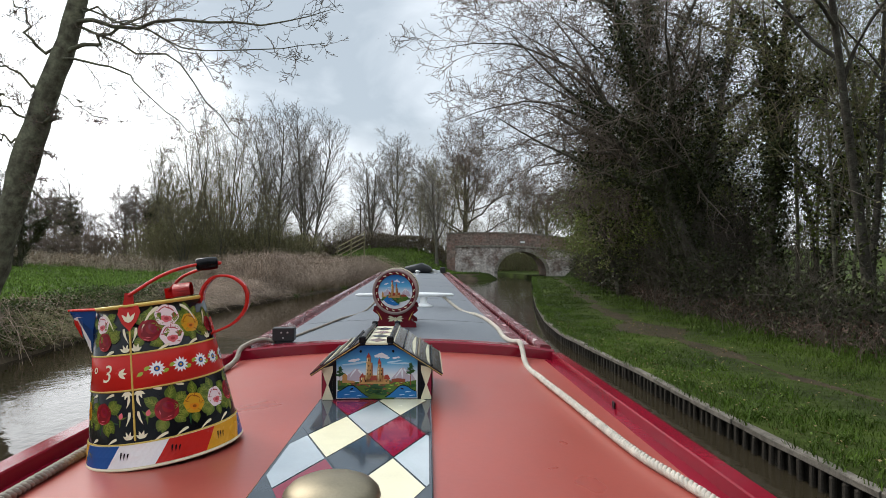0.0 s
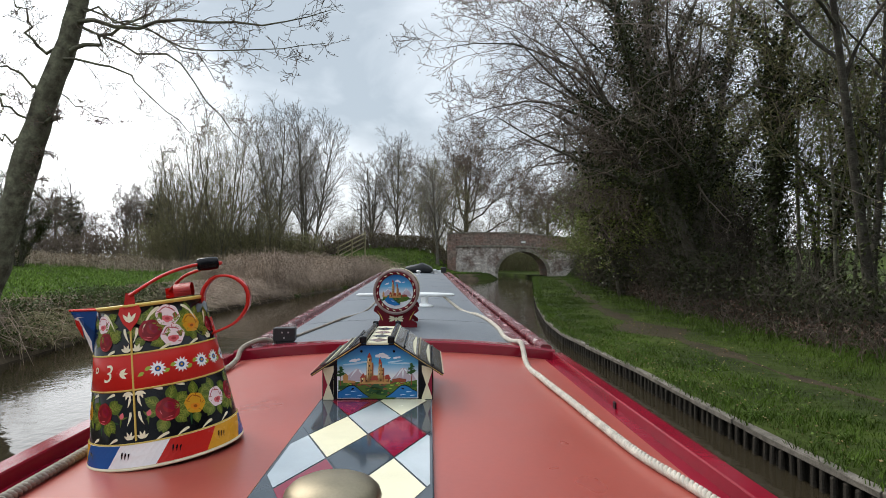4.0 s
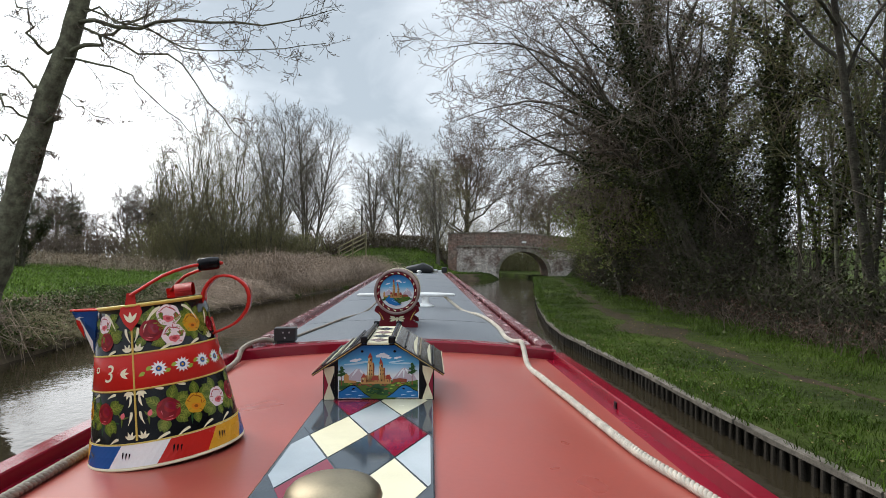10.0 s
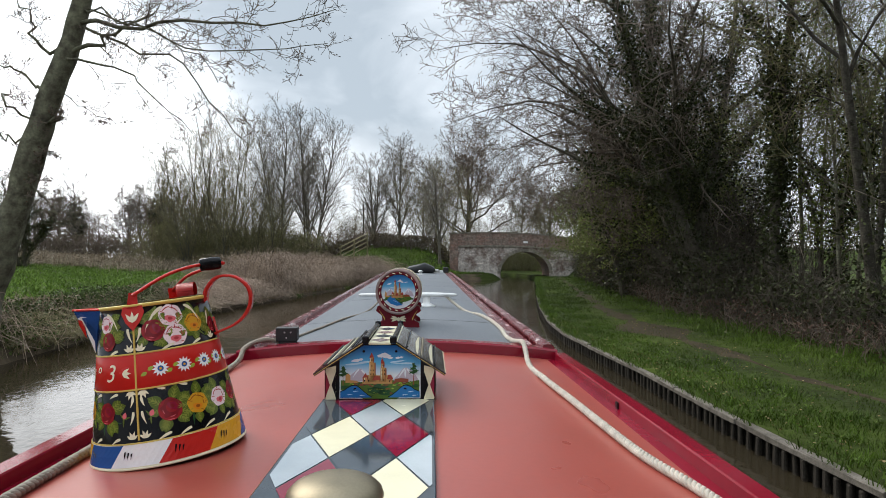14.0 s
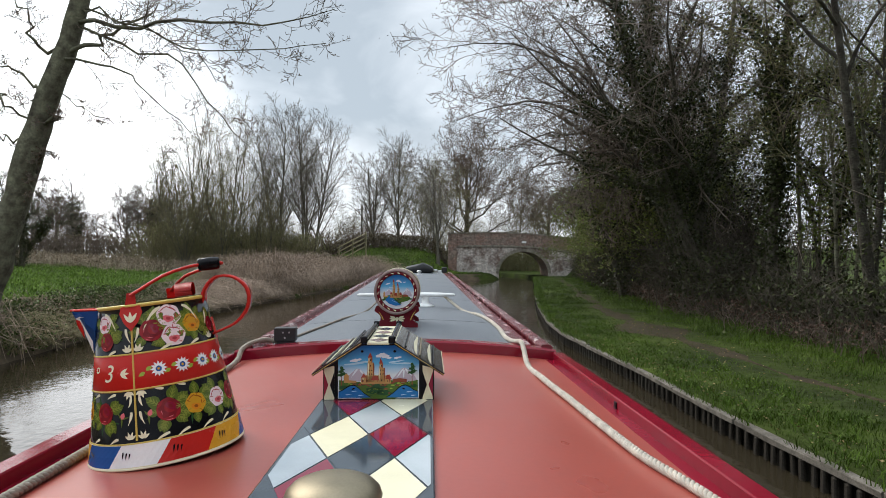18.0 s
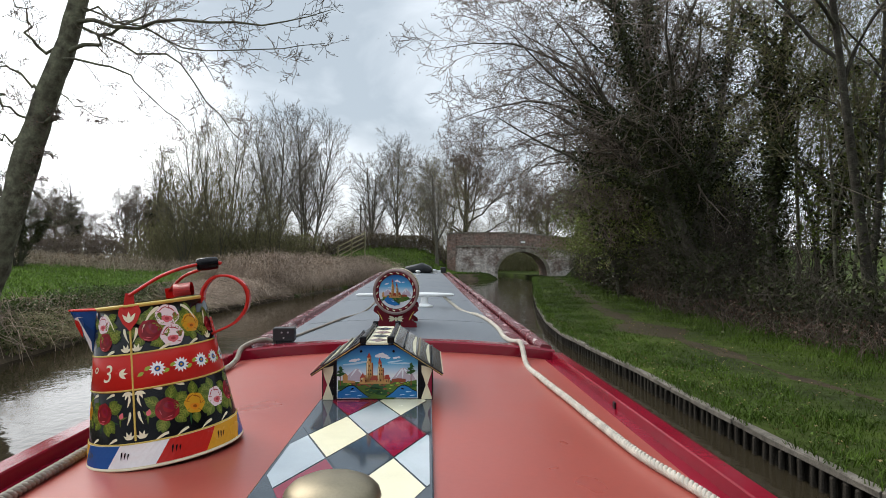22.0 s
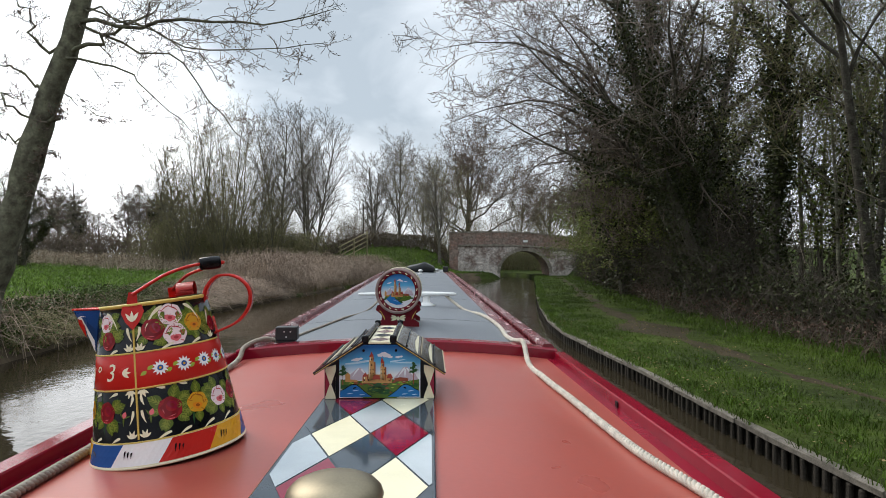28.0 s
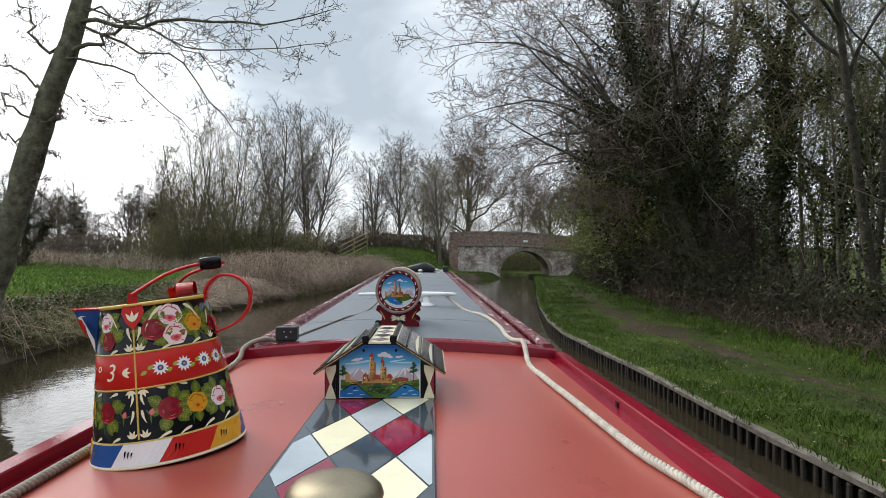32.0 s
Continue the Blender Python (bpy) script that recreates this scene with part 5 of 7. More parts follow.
def build_ropes():
    r = thing("centre_rope", "off-white laid rope lying along the roof to the rail", "rope", "centre ropes", BOAT)
    R = 0.0128

    def lie(x, y, dz=0.0):
        return (x, y, zroof(x, y) + R + dz)

    right = [lie(0.13, 5.25, 0.08), lie(0.25, 5.05), lie(0.376, 4.6), lie(0.437, 3.87), lie(0.432, 3.4), lie(0.445, 3.22, 0.012), lie(0.466, 3.14, 0.055), lie(0.466, 3.04, 0.035), lie(0.456, 2.90), lie(0.454, 2.45), lie(0.480, 2.1), lie(0.503, 1.75), lie(0.526, 1.5), lie(0.572, 1.29), lie(0.60, 0.9), lie(0.60, 0.2)]
    for st in strands(right, R):
        tubes("strand", [st], 5, ROPE, r)
    l = thing("centre_rope", "grey dirty laid rope running beside the handrail", "rope", "centre ropes", BOAT)
    line = thing("thin_line", "thin grey line from the crossbar to the handrail", "rope", "", BOAT)
    for st in strands([lie(-0.40, 5.25, 0.07), lie(-0.47, 4.95, 0.0), lie(-0.60, 4.3, -0.004), lie(-0.70, 3.75, -0.004), lie(-0.775, 3.42, 0.0), lie(-0.87, 3.22, 0.02)], 0.008):
        tubes("strand", [st], 5, ROPE_D, line)
    left = [lie(-0.80, 3.30, 0.0), lie(-0.85, 3.22, 0.03), lie(-0.885, 3.17, 0.03), lie(-0.915, 3.1, 0.05), lie(-0.90, 2.95, 0.015), lie(-0.888, 2.6), lie(-0.880, 2.0), lie(-0.866, 1.4), lie(-0.862, 0.8), lie(-0.855, 0.2)]
    for st in strands(left, R):
        tubes("strand", [st], 5, ROPE_D, l)


build_ropes()


# ---- painted work: flat shapes laid on a surface ----


def lay(name, polys, place, off, material, parent, split=False):
    """Flat painted shapes: polygons in (u, v), laid on a surface by place(u, v, off)."""
    if split:
        return [lay(name, [p], place, off, material, parent) for p in polys][0]
    bm = bmesh.new()
    for poly in polys:
        cu, cv = sum(p[0] for p in poly) / len(poly), sum(p[1] for p in poly) / len(poly)
        c = bm.verts.new(place(cu, cv, off))
        vs = [bm.verts.new(place(u, v, off)) for u, v in poly]
        for i in range(len(vs)):
            bm.faces.new((c, vs[i], vs[(i + 1) % len(vs)]))
    me = bpy.data.meshes.new(name)
    bm.to_mesh(me)
    bm.free()
    return link_mesh(name, me, material, parent)


def oval(u, v, a, b, n=14, turn=0.0, lobes=0, depth=0.0):
    out = []
    for i in range(n):
        t = 2 * math.pi * i / n
        k = 1 + depth * math.cos(lobes * t)
        x, y = a * k * math.cos(t), b * k * math.sin(t)
        out.append((u + x * math.cos(turn) - y * math.sin(turn), v + x * math.sin(turn) + y * math.cos(turn)))
    return out


def stroke(u, v, length, width, turn, bend=0.3, n=6):
    """A brush stroke: round head, curved tail."""
    left, right = [], []
    for i in range(n + 1):
        f = i / n
        w = width * (0.55 + 0.45 * math.sin(min(1, f * 2.5) * math.pi / 2)) * (1 - f ** 1.6) * 0.5 + 0.0002
        x, y = length * f, bend * length * f * f
        left.append((x, y + w))
        right.append((x, y - w))
    c, s = math.cos(turn), math.sin(turn)
    return [(u + x * c - y * s, v + x * s + y * c) for x, y in right + left[::-1]]


def crescent(u, v, r, w, a0, a1, n=8):
    outer = [(u + r * math.cos(a0 + (a1 - a0) * i / n), v + r * math.sin(a0 + (a1 - a0) * i / n)) for i in range(n + 1)]
    inner = []
    for i in range(n + 1):
        f = i / n
        k = r - w * math.sin(math.pi * f) - 0.0003
        inner.append((u + k * math.cos(a0 + (a1 - a0) * f), v + k * math.sin(a0 + (a1 - a0) * f)))
    return outer + inner[::-1]


def leaf_shape(u, v, ln, w, turn, n=6):
    top = [(ln * i / n, w * math.sin(math.pi * (i / n) ** 0.8) * 0.5) for i in range(n + 1)]
    pts = top + [(x, -y) for x, y in top[-2:0:-1]]
    c, s = math.cos(turn), math.sin(turn)
    return [(u + x * c - y * s, v + x * s + y * c) for x, y in pts]


def rose(place, u, v, r, base, petal, heart, parent, rng):
    """A canal-boat rose: round ground, a cup with curled strokes, and broad petals folded round it."""
    red = petal is ROSE_R
    tilt = rng.uniform(-0.3, 0.3) + (-0.9 if red else math.pi)
    c, s = math.cos(tilt + math.pi / 2), math.sin(tilt + math.pi / 2)
    cu, cv = u + r * 0.24 * c, v + r * 0.24 * s
    ob = lay("rose", [oval(u, v, r * 1.0, r * 0.95, 24, tilt, 6, 0.045)], place, 0.0010, base if red else petal, parent)
    if red:
        for k, w, a0, a1 in ((0.98, 0.34, 3.5, 4.85), (0.98, 0.34, 4.6, 5.95), (0.94, 0.22, 2.5, 3.65), (0.94, 0.22, 5.75, 6.95)):
            lay("petal", [crescent(u, v, r * k, r * w, a0 + tilt, a1 + tilt, 10)], place, 0.0014, petal, ob)
        lay("petal_light", [crescent(u, v, r * k, r * 0.055, q + tilt, q + ln + tilt) for k, q, ln in ((0.90, 5.0, 0.7), (0.66, 5.2, 0.7), (0.62, 3.7, 0.7))], place, 0.0025, PINK, ob)
    else:
        # folds drawn between the petals in the darker ground colour
        fold = [crescent(u, v, r * k, r * w, a0 + tilt, a1 + tilt, 10) for k, w, a0, a1 in ((0.70, 0.10, 3.7, 5.1), (0.80, 0.07, 4.9, 6.1), (0.60, 0.08, 2.9, 3.8))]
        fold += [stroke(u + r * 0.95 * math.cos(a + tilt), v + r * 0.95 * math.sin(a + tilt), r * 0.42, r * 0.07, a + tilt + math.pi + q, 0.3) for a, q in ((3.35, 0.3), (4.7, -0.2), (6.05, -0.3), (2.3, 0.2))]
        lay("petal_fold", fold, place, 0.0014, base, ob, True)
    cup = lay("cup", [oval(cu, cv, r * 0.46, r * 0.42, 16, tilt)], place, 0.0018, heart, ob)
    lay("cup_ring", [crescent(cu, cv, r * k, r * w, q + tilt, q + ln + tilt) for q, ln, k, w in ((3.3, 2.8, 0.50, 0.15), (0.5, 1.0, 0.46, 0.08), (1.7, 1.0, 0.46, 0.08))], place, 0.0022, petal, cup)
    lay("heart", [oval(cu + r * 0.06 * c, cv + r * 0.06 * s, r * 0.20, r * 0.14, 10, tilt)], place, 0.0024, base, cup)
    lay("heart_stroke", [crescent(cu, cv, r * 0.26, r * 0.06, 3.9 + tilt, 5.6 + tilt)], place, 0.0026, petal, cup)
    return ob


def rose_leaf(place, u, v, ln, turn, parent, light=LEAF_H, base=LEAF_O):
    ob = lay("leaf", [leaf_shape(u, v, ln, ln * 0.74, turn)], place, 0.0006, base, parent)
    c, s = math.cos(turn), math.sin(turn)
    veins = [stroke(u + ln * f * c, v + ln * f * s, ln * 0.32, ln * 0.065, turn + q, 0.1 * q) for f in (0.14, 0.36, 0.56) for q in (0.62, -0.62)]
    lay("leaf_highlight", [leaf_shape(u, v, ln, ln * 0.06, turn)] + veins, place, 0.0009, light, ob)


def daisy(place, u, v, r, parent):
    ob = lay("daisy", [leaf_shape(u, v, r, r * 0.36, 2 * math.pi * i / 12) for i in range(12)], place, 0.0032, WHITE, parent)
    lay("eye", [oval(u, v, r * 0.36, r * 0.36, 12)], place, 0.0036, BLUE, ob)
    lay("eye_dot", [oval(u, v, r * 0.16, r * 0.16, 8)], place, 0.0040, YELLOW, ob)


def castle(place, w, h, parent, full=True):
    """A painted castle by a lake: sky, clouds, hills, castle, trees, grass and water, in layers."""
    H, half_pi = h, math.pi / 2
    cl = []
    for u, v, s in ((0.02, 0.83, 0.09), (0.10, 0.86, 0.08), (0.17, 0.82, 0.10), (0.26, 0.79, 0.06), (-0.58, 0.74, 0.09), (-0.48, 0.76, 0.06), (-0.66, 0.73, 0.05), (0.44, 0.79, 0.06), (0.52, 0.80, 0.05)):
        cl.append(oval(u * w, v * H, s * w, s * w * 0.46, 14, 0.1, 5, 0.14))
    lay("painted_cloud", cl, place, 0.0010, CLOUD_P, parent, True)
    lay("painted_haze", [stroke(u * w, v * H, ln * w, 0.05 * w, a, 0.06) for u, v, ln, a in ((-0.85, 0.66, 0.7, 0.05), (0.85, 0.68, 0.6, 3.1), (-0.2, 0.72, 0.5, 3.2), (0.25, 0.70, 0.4, 0.1))] if full else [stroke(-0.5 * w, 0.62 * H, 0.5 * w, 0.05 * w, 0.05, 0.06)], place, 0.0012, PALEB, parent, True)
    lay("painted_hill", [[(-0.90 * w, 0.34 * H), (-0.2 * w, 0.34 * H), (-0.30 * w, 0.46 * H), (-0.46 * w, 0.575 * H), (-0.54 * w, 0.585 * H), (-0.72 * w, 0.46 * H)], [(0.30 * w, 0.34 * H), (0.97 * w, 0.34 * H), (0.84 * w, 0.50 * H), (0.66 * w, 0.60 * H), (0.58 * w, 0.59 * H), (0.45 * w, 0.47 * H)]], place, 0.0014, MAUVE, parent, True)
    lay("painted_snow", [stroke(u * w, v * H, ln * w, 0.05 * w, a, 0.1) for u, v, ln, a in ((-0.52, 0.575, 0.26, -2.3), (-0.46, 0.56, 0.24, -0.9), (0.62, 0.585, 0.30, -2.3), (0.66, 0.58, 0.26, -0.9), (0.63, 0.56, 0.22, -1.7))], place, 0.0016, CLOUD_P, parent, True)
    lay("painted_meadow", [[(-0.97 * w, 0.18 * H), (-0.97 * w, 0.36 * H), (-0.5 * w, 0.33 * H), (-0.1 * w, 0.30 * H), (0.3 * w, 0.36 * H), (0.6 * w, 0.31 * H), (0.97 * w, 0.36 * H), (0.97 * w, 0.15 * H), (0.4 * w, 0.0), (-0.4 * w, 0.0)]] if full else
        [oval(0, H * 0.27, w * 0.84, H * 0.13, 20)], place, 0.0018, MEADOW_P, parent)
    lay("painted_bush", [oval(u * w, v * H, s * w, s * w * 0.4, 12, 0, 5, 0.15) for u, v, s in ((-0.1, 0.16, 0.22), (0.12, 0.12, 0.18), (0.85, 0.25, 0.12), (-0.85, 0.22, 0.12), (0.0, 0.24, 0.2))], place, 0.0021, LEAF_D, parent, True)
    if full:
        # two lakes whose shores rise in rounded peaks, each with a dark line round it
        for s_ in (-1, 1):
            shore = [(s_ * q * w, v * H) for q, v in ((0.98, 0.13), (0.86, 0.17), (0.76, 0.225), (0.67, 0.255), (0.58, 0.25), (0.50, 0.205), (0.40, 0.13), (0.28, 0.06), (0.20, 0.025))]
            lake = [(s_ * 0.98 * w, 0.02 * H)] + shore
            wt = lay("painted_water", [[(s_ * 0.6 * w, 0.02 * H), a, b] for a, b in zip(lake, lake[1:])], place, 0.0024, LAKE_P, parent)
            lay("painted_shore", [[a, b, (b[0], b[1] + 0.016 * H), (a[0], a[1] + 0.016 * H)] for a, b in zip(shore, shore[1:])], place, 0.0027, BLACK, wt)
            lay("painted_boat", [oval(s_ * 0.62 * w, 0.195 * H, 0.045 * w, 0.013 * H, 10, -0.4 * s_)], place, 0.0028, BLACK, wt)
    else:
        lay("painted_water", [[(-0.75 * w, 0.22 * H), (-0.5 * w, 0.34 * H), (-0.3 * w, 0.36 * H), (-0.2 * w, 0.24 * H), (0.15 * w, 0.10 * H), (0.3 * w, 0.05 * H), (-0.1 * w, 0.03 * H), (-0.5 * w, 0.10 * H)]], place, 0.0024, LAKE_P, parent)
    lay("painted_ripple", [stroke(u * w, v * H, 0.14 * w, 0.02 * w, 0.1, 0) for u, v in ((-0.8, 0.08), (-0.66, 0.14), (-0.5, 0.06), (0.55, 0.07), (0.7, 0.13), (0.8, 0.06))] if full else [stroke(-0.3 * w, 0.2 * H, 0.3 * w, 0.03 * w, -0.4, 0)], place, 0.0028, PALEB, parent, True)
    c = lay("painted_castle", [[(-0.43 * w, 0.29 * H), (0.30 * w, 0.29 * H), (0.31 * w, 0.40 * H), (0.2 * w, 0.45 * H), (-0.36 * w, 0.46 * H), (-0.43 * w, 0.40 * H)],
        [(-0.28 * w, 0.32 * H), (-0.10 * w, 0.32 * H), (-0.11 * w, 0.70 * H), (-0.27 * w, 0.70 * H)], [(0.0 * w, 0.32 * H), (0.16 * w, 0.32 * H), (0.15 * w, 0.60 * H), (0.01 * w, 0.60 * H)],
        [(-0.26 * w, 0.70 * H), (-0.15 * w, 0.70 * H), (-0.16 * w, 0.80 * H), (-0.25 * w, 0.80 * H)], [(0.02 * w, 0.60 * H), (0.11 * w, 0.60 * H), (0.10 * w, 0.68 * H), (0.03 * w, 0.68 * H)]], place, 0.0028, SAND_P, parent)
    lay("painted_shade", [stroke(u * w, v * H, ln * H, 0.035 * w, -half_pi + a, 0) for u, v, ln, a in ((-0.12, 0.70, 0.36, 0), (-0.165, 0.79, 0.1, 0), (0.145, 0.60, 0.28, 0), (0.095, 0.67, 0.08, 0), (-0.31, 0.45, 0.14, 0.1), (0.27, 0.41, 0.1, 0), (-0.02, 0.44, 0.12, 0), (-0.40, 0.40, 0.1, 0))], place, 0.0030, BRICK_P, c, True)
    lay("painted_light", [stroke(u * w, v * H, ln * H, 0.024 * w, -half_pi, 0) for u, v, ln in ((-0.25, 0.69, 0.3), (-0.235, 0.79, 0.08), (0.03, 0.59, 0.25), (-0.38, 0.42, 0.1), (0.06, 0.66, 0.05))], place, 0.0031, CREAM, c, True)
    lay("painted_hut", [[(-0.85 * w, 0.31 * H), (-0.73 * w, 0.31 * H), (-0.73 * w, 0.45 * H), (-0.79 * w, 0.50 * H), (-0.85 * w, 0.45 * H)], [(-0.73 * w, 0.31 * H), (-0.55 * w, 0.31 * H), (-0.55 * w, 0.35 * H), (-0.73 * w, 0.36 * H)]], place, 0.0028, SAND_P, parent)
    lay("painted_wall", [[(0.36 * w, 0.32 * H), (0.70 * w, 0.32 * H), (0.70 * w, 0.38 * H), (0.52 * w, 0.40 * H), (0.36 * w, 0.38 * H)]], place, 0.0028, BRICK_P, parent)
    lay("painted_roof", [[(-0.265 * w, 0.80 * H), (-0.145 * w, 0.80 * H), (-0.205 * w, 0.90 * H)], [(0.015 * w, 0.68 * H), (0.115 * w, 0.68 * H), (0.05 * w, 0.80 * H)],
        [(-0.19 * w, 0.36 * H), (0.02 * w, 0.36 * H), (-0.03 * w, 0.44 * H), (-0.14 * w, 0.44 * H)], [(0.17 * w, 0.38 * H), (0.33 * w, 0.38 * H), (0.27 * w, 0.47 * H), (0.2 * w, 0.46 * H)], [(-0.44 * w, 0.40 * H), (-0.30 * w, 0.42 * H), (-0.36 * w, 0.50 * H)]], place, 0.0033, ROOF_P, c, True)
    lay("painted_window", [oval(u * w, v * H, 0.013 * w, 0.018 * H, 8) for u in (-0.225, -0.165, 0.05, 0.11) for v in (0.48, 0.55)] + [oval(u * w, v * H, 0.013 * w, 0.02 * H, 8) for u, v in ((-0.2, 0.64), (-0.2, 0.75), (0.07, 0.64), (-0.38, 0.35), (-0.28, 0.35), (0.08, 0.36), (0.23, 0.34))], place, 0.0036, BLACK, c, True)
    # loose dabs of the brush over the foreground
    rd = random.Random(31)
    for nm, m_, off in (("dark_dabs", LEAF_D, 0.0020), ("light_dabs", LEAF_Y, 0.0021), ("brown_dabs", BRICK_P, 0.0022)):
        dabs = []
        for _ in range(26 if full else 12):
            q = rd.uniform(-0.75, 0.75)
            dabs.append(stroke(q * w * (1 if full else 0.8), (rd.uniform(0.07, 0.30) if abs(q) < 0.3 else rd.uniform(0.26, 0.32)) * H, rd.uniform(0.05, 0.13) * w, rd.uniform(0.02, 0.04) * w, rd.uniform(-0.5, 0.6), 0.2))
        lay("painted_" + nm, dabs, place, off, m_, parent)
    for u, s in ((-0.91, 0.98), (0.83, 1.08)) if full else ():
        t = lay("painted_tree", [[((u - 0.012) * w, 0.26 * H), ((u + 0.012) * w, 0.26 * H), (u * w, 0.62 * H * s)]], place, 0.0032, BRICK_P, parent)
        lay("painted_foliage", [oval(u * w + q * w, v * H * s, k * w, 0.028 * H, 10, 0, 5, 0.25) for q, v, k in ((-0.03, 0.47, 0.085), (0.04, 0.50, 0.08), (-0.02, 0.54, 0.07), (0.02, 0.58, 0.055), (0, 0.62, 0.04))], place, 0.0036, LEAF_D, t, True)


# ---- water can ----


def build_can():
    x, y = -0.664, 1.610
    facing = math.degrees(math.atan2(-y, -x))
    can = thing("water_can", "painted canal water can with roses, daisies and red bands", "water can", "", on_boat(x, y, zroof(x, y) + 0.002, 0, -7, 0))
    hgt, r0, r1 = 0.372, 0.180, 0.126
    face_a = math.atan2(-y, -x)

    def rad(z):
        return r0 + (r1 - r0) * z / hgt

    def on_can(t_deg, z, off=0.0):
        # angles grow to the right as seen from the stern
        a = face_a + radians(t_deg)
        r = rad(z) + off
        return Vector((r * math.cos(a), r * math.sin(a), z))

    def about(t_deg, z0):
        return lambda u, v, off: on_can(t_deg + math.degrees(u / rad(z0)), z0 + v, off)

    part("body", lathe([(r0, 0.004), (rad(0.372), 0.372), (rad(0.372) - 0.004, 0.372), (rad(0.30) - 0.006, 0.30)], 64, False), BLACK, can, "black tapered body", True)
    part("base_band", lathe([(0.1825, 0.0), (0.1848, 0.0025), (0.1830, 0.0055), (0.1815, 0.007), (0.1742, 0.057), (0.1705, 0.0575)], 64, False), CREAM, can, "cream-edged foot band", True)
    # slanting coloured fields round the foot
    cols = (WHITE, SCARLET, YELLOW, BLUE)

    def on_foot(u, v, off):
        a = face_a + radians(u)
        r = 0.1828 - 0.149 * v + off
        return Vector((r * math.cos(a), r * math.sin(a), v))

    for k in range(-2, 8):
        a0 = -44 + 36 * k
        bm = grid(np.linspace(0, 1, 8), (0.0, 0.5, 1.0), lambda i, j: on_foot(a0 + 36 * i + 11 * j, 0.0075 + 0.0485 * j, 0.0010))
        f = part("painted_field", bm, cols[k % 4], can)
        bars = [[(a0 + 11.6 + 2.6 * q, 0.024), (a0 + 13.0 + 2.6 * q, 0.036), (a0 + 13.2 + 2.6 * q, 0.0425 - 0.002 * q), (a0 + 12.0 + 2.6 * q, 0.0415 - 0.002 * q), (a0 + 11.6 + 2.6 * q, 0.034)] for q in range(3)]
        lay("brush_mark", bars, on_foot, 0.0024, BLACK if cols[k % 4] is not BLUE else MID, f, True)
    # red middle band with gilt edges
    part("red_band", lathe([(rad(0.178) + 0.0005, 0.178), (rad(0.180) + 0.002, 0.180), (rad(0.256) + 0.002, 0.256), (rad(0.258) + 0.0005, 0.258)], 64, False), SCARLET, can, "red band round the middle", True)
    for z in (0.0575, 0.177, 0.259):
        part("gilt_line", lathe([(rad(z) + 0.001, z - 0.0022), (rad(z) + 0.0035, z), (rad(z) + 0.001, z + 0.0022)], 64, False), GILT, can, "", True)
    part("top_rim", lathe([(rad(0.366), 0.366), (rad(0.37) + 0.003, 0.369), (rad(0.372) + 0.003, 0.374), (rad(0.372) - 0.003, 0.375)], 64, False), GILT, can, "", True)
    seam = np.array([on_can(-21, z, 0.001) for z in np.linspace(0.064, 0.33, 12)])
    tubes("seam", [(seam, np.full(12, 0.0025))], 6, GILT, can)
    rng = random.Random(8)
    # roses of the upper and lower fields
    ROSES = [(-3, 0.308, 0.026, ROSE_D, ROSE_R, CLARET), (15, 0.338, 0.027, PINK_D, ROSE_W, PINK), (17, 0.290, 0.027, PINK_D, ROSE_W, PINK), (38, 0.312, 0.024, UMBER, YELLOW, ORANGE),
             (-54, 0.333, 0.022, PINK_D, ROSE_W, PINK), (-50, 0.292, 0.022, ROSE_D, ROSE_R, CLARET), (66, 0.30, 0.02, ROSE_D, ROSE_R, CLARET),
             (4, 0.122, 0.027, ROSE_D, ROSE_R, CLARET), (26, 0.122, 0.025, UMBER, YELLOW, ORANGE), (48, 0.122, 0.025, PINK_D, ROSE_W, PINK), (-50, 0.128, 0.025, ROSE_D, ROSE_R, CLARET), (69, 0.125, 0.025, ROSE_D, ROSE_R, CLARET), (-78, 0.13, 0.023, UMBER, YELLOW, ORANGE)]
    for t, z, r, base, petal, heart in ROSES:
        rose(about(t, z), 0, 0, r, base, petal, heart, can, rng)
        for k in range(8):
            a = 2 * math.pi * k / 8 + rng.uniform(-0.35, 0.35)
            vv = r * 0.75 * math.sin(a)
            if 0.07 < z + vv + 0.03 * math.sin(a) < 0.174 or 0.262 < z + vv + 0.03 * math.sin(a) < 0.365:
                rose_leaf(about(t, z), r * 0.75 * math.cos(a), vv, rng.uniform(0.028, 0.038), a, can)
    for t, z, r, base, petal, heart in ROSES:
        for k in range(7):
            a = 2 * math.pi * (k + 0.5) / 7 + rng.uniform(-0.3, 0.3)
            zz = z + (r + 0.028) * math.sin(a)
            if 0.072 < zz < 0.172 or 0.264 < zz < 0.364:
                lay("frond", [stroke(r * 0.7 * math.cos(a), r * 0.7 * math.sin(a), 0.032, 0.007, a, rng.choice((-0.3, 0.3)))], about(t, z), 0.0004, LEAF_O if k % 2 else LEAF_D, can)
    # cream border strokes: (angle, height, length, direction, bend)
    half = math.pi / 2
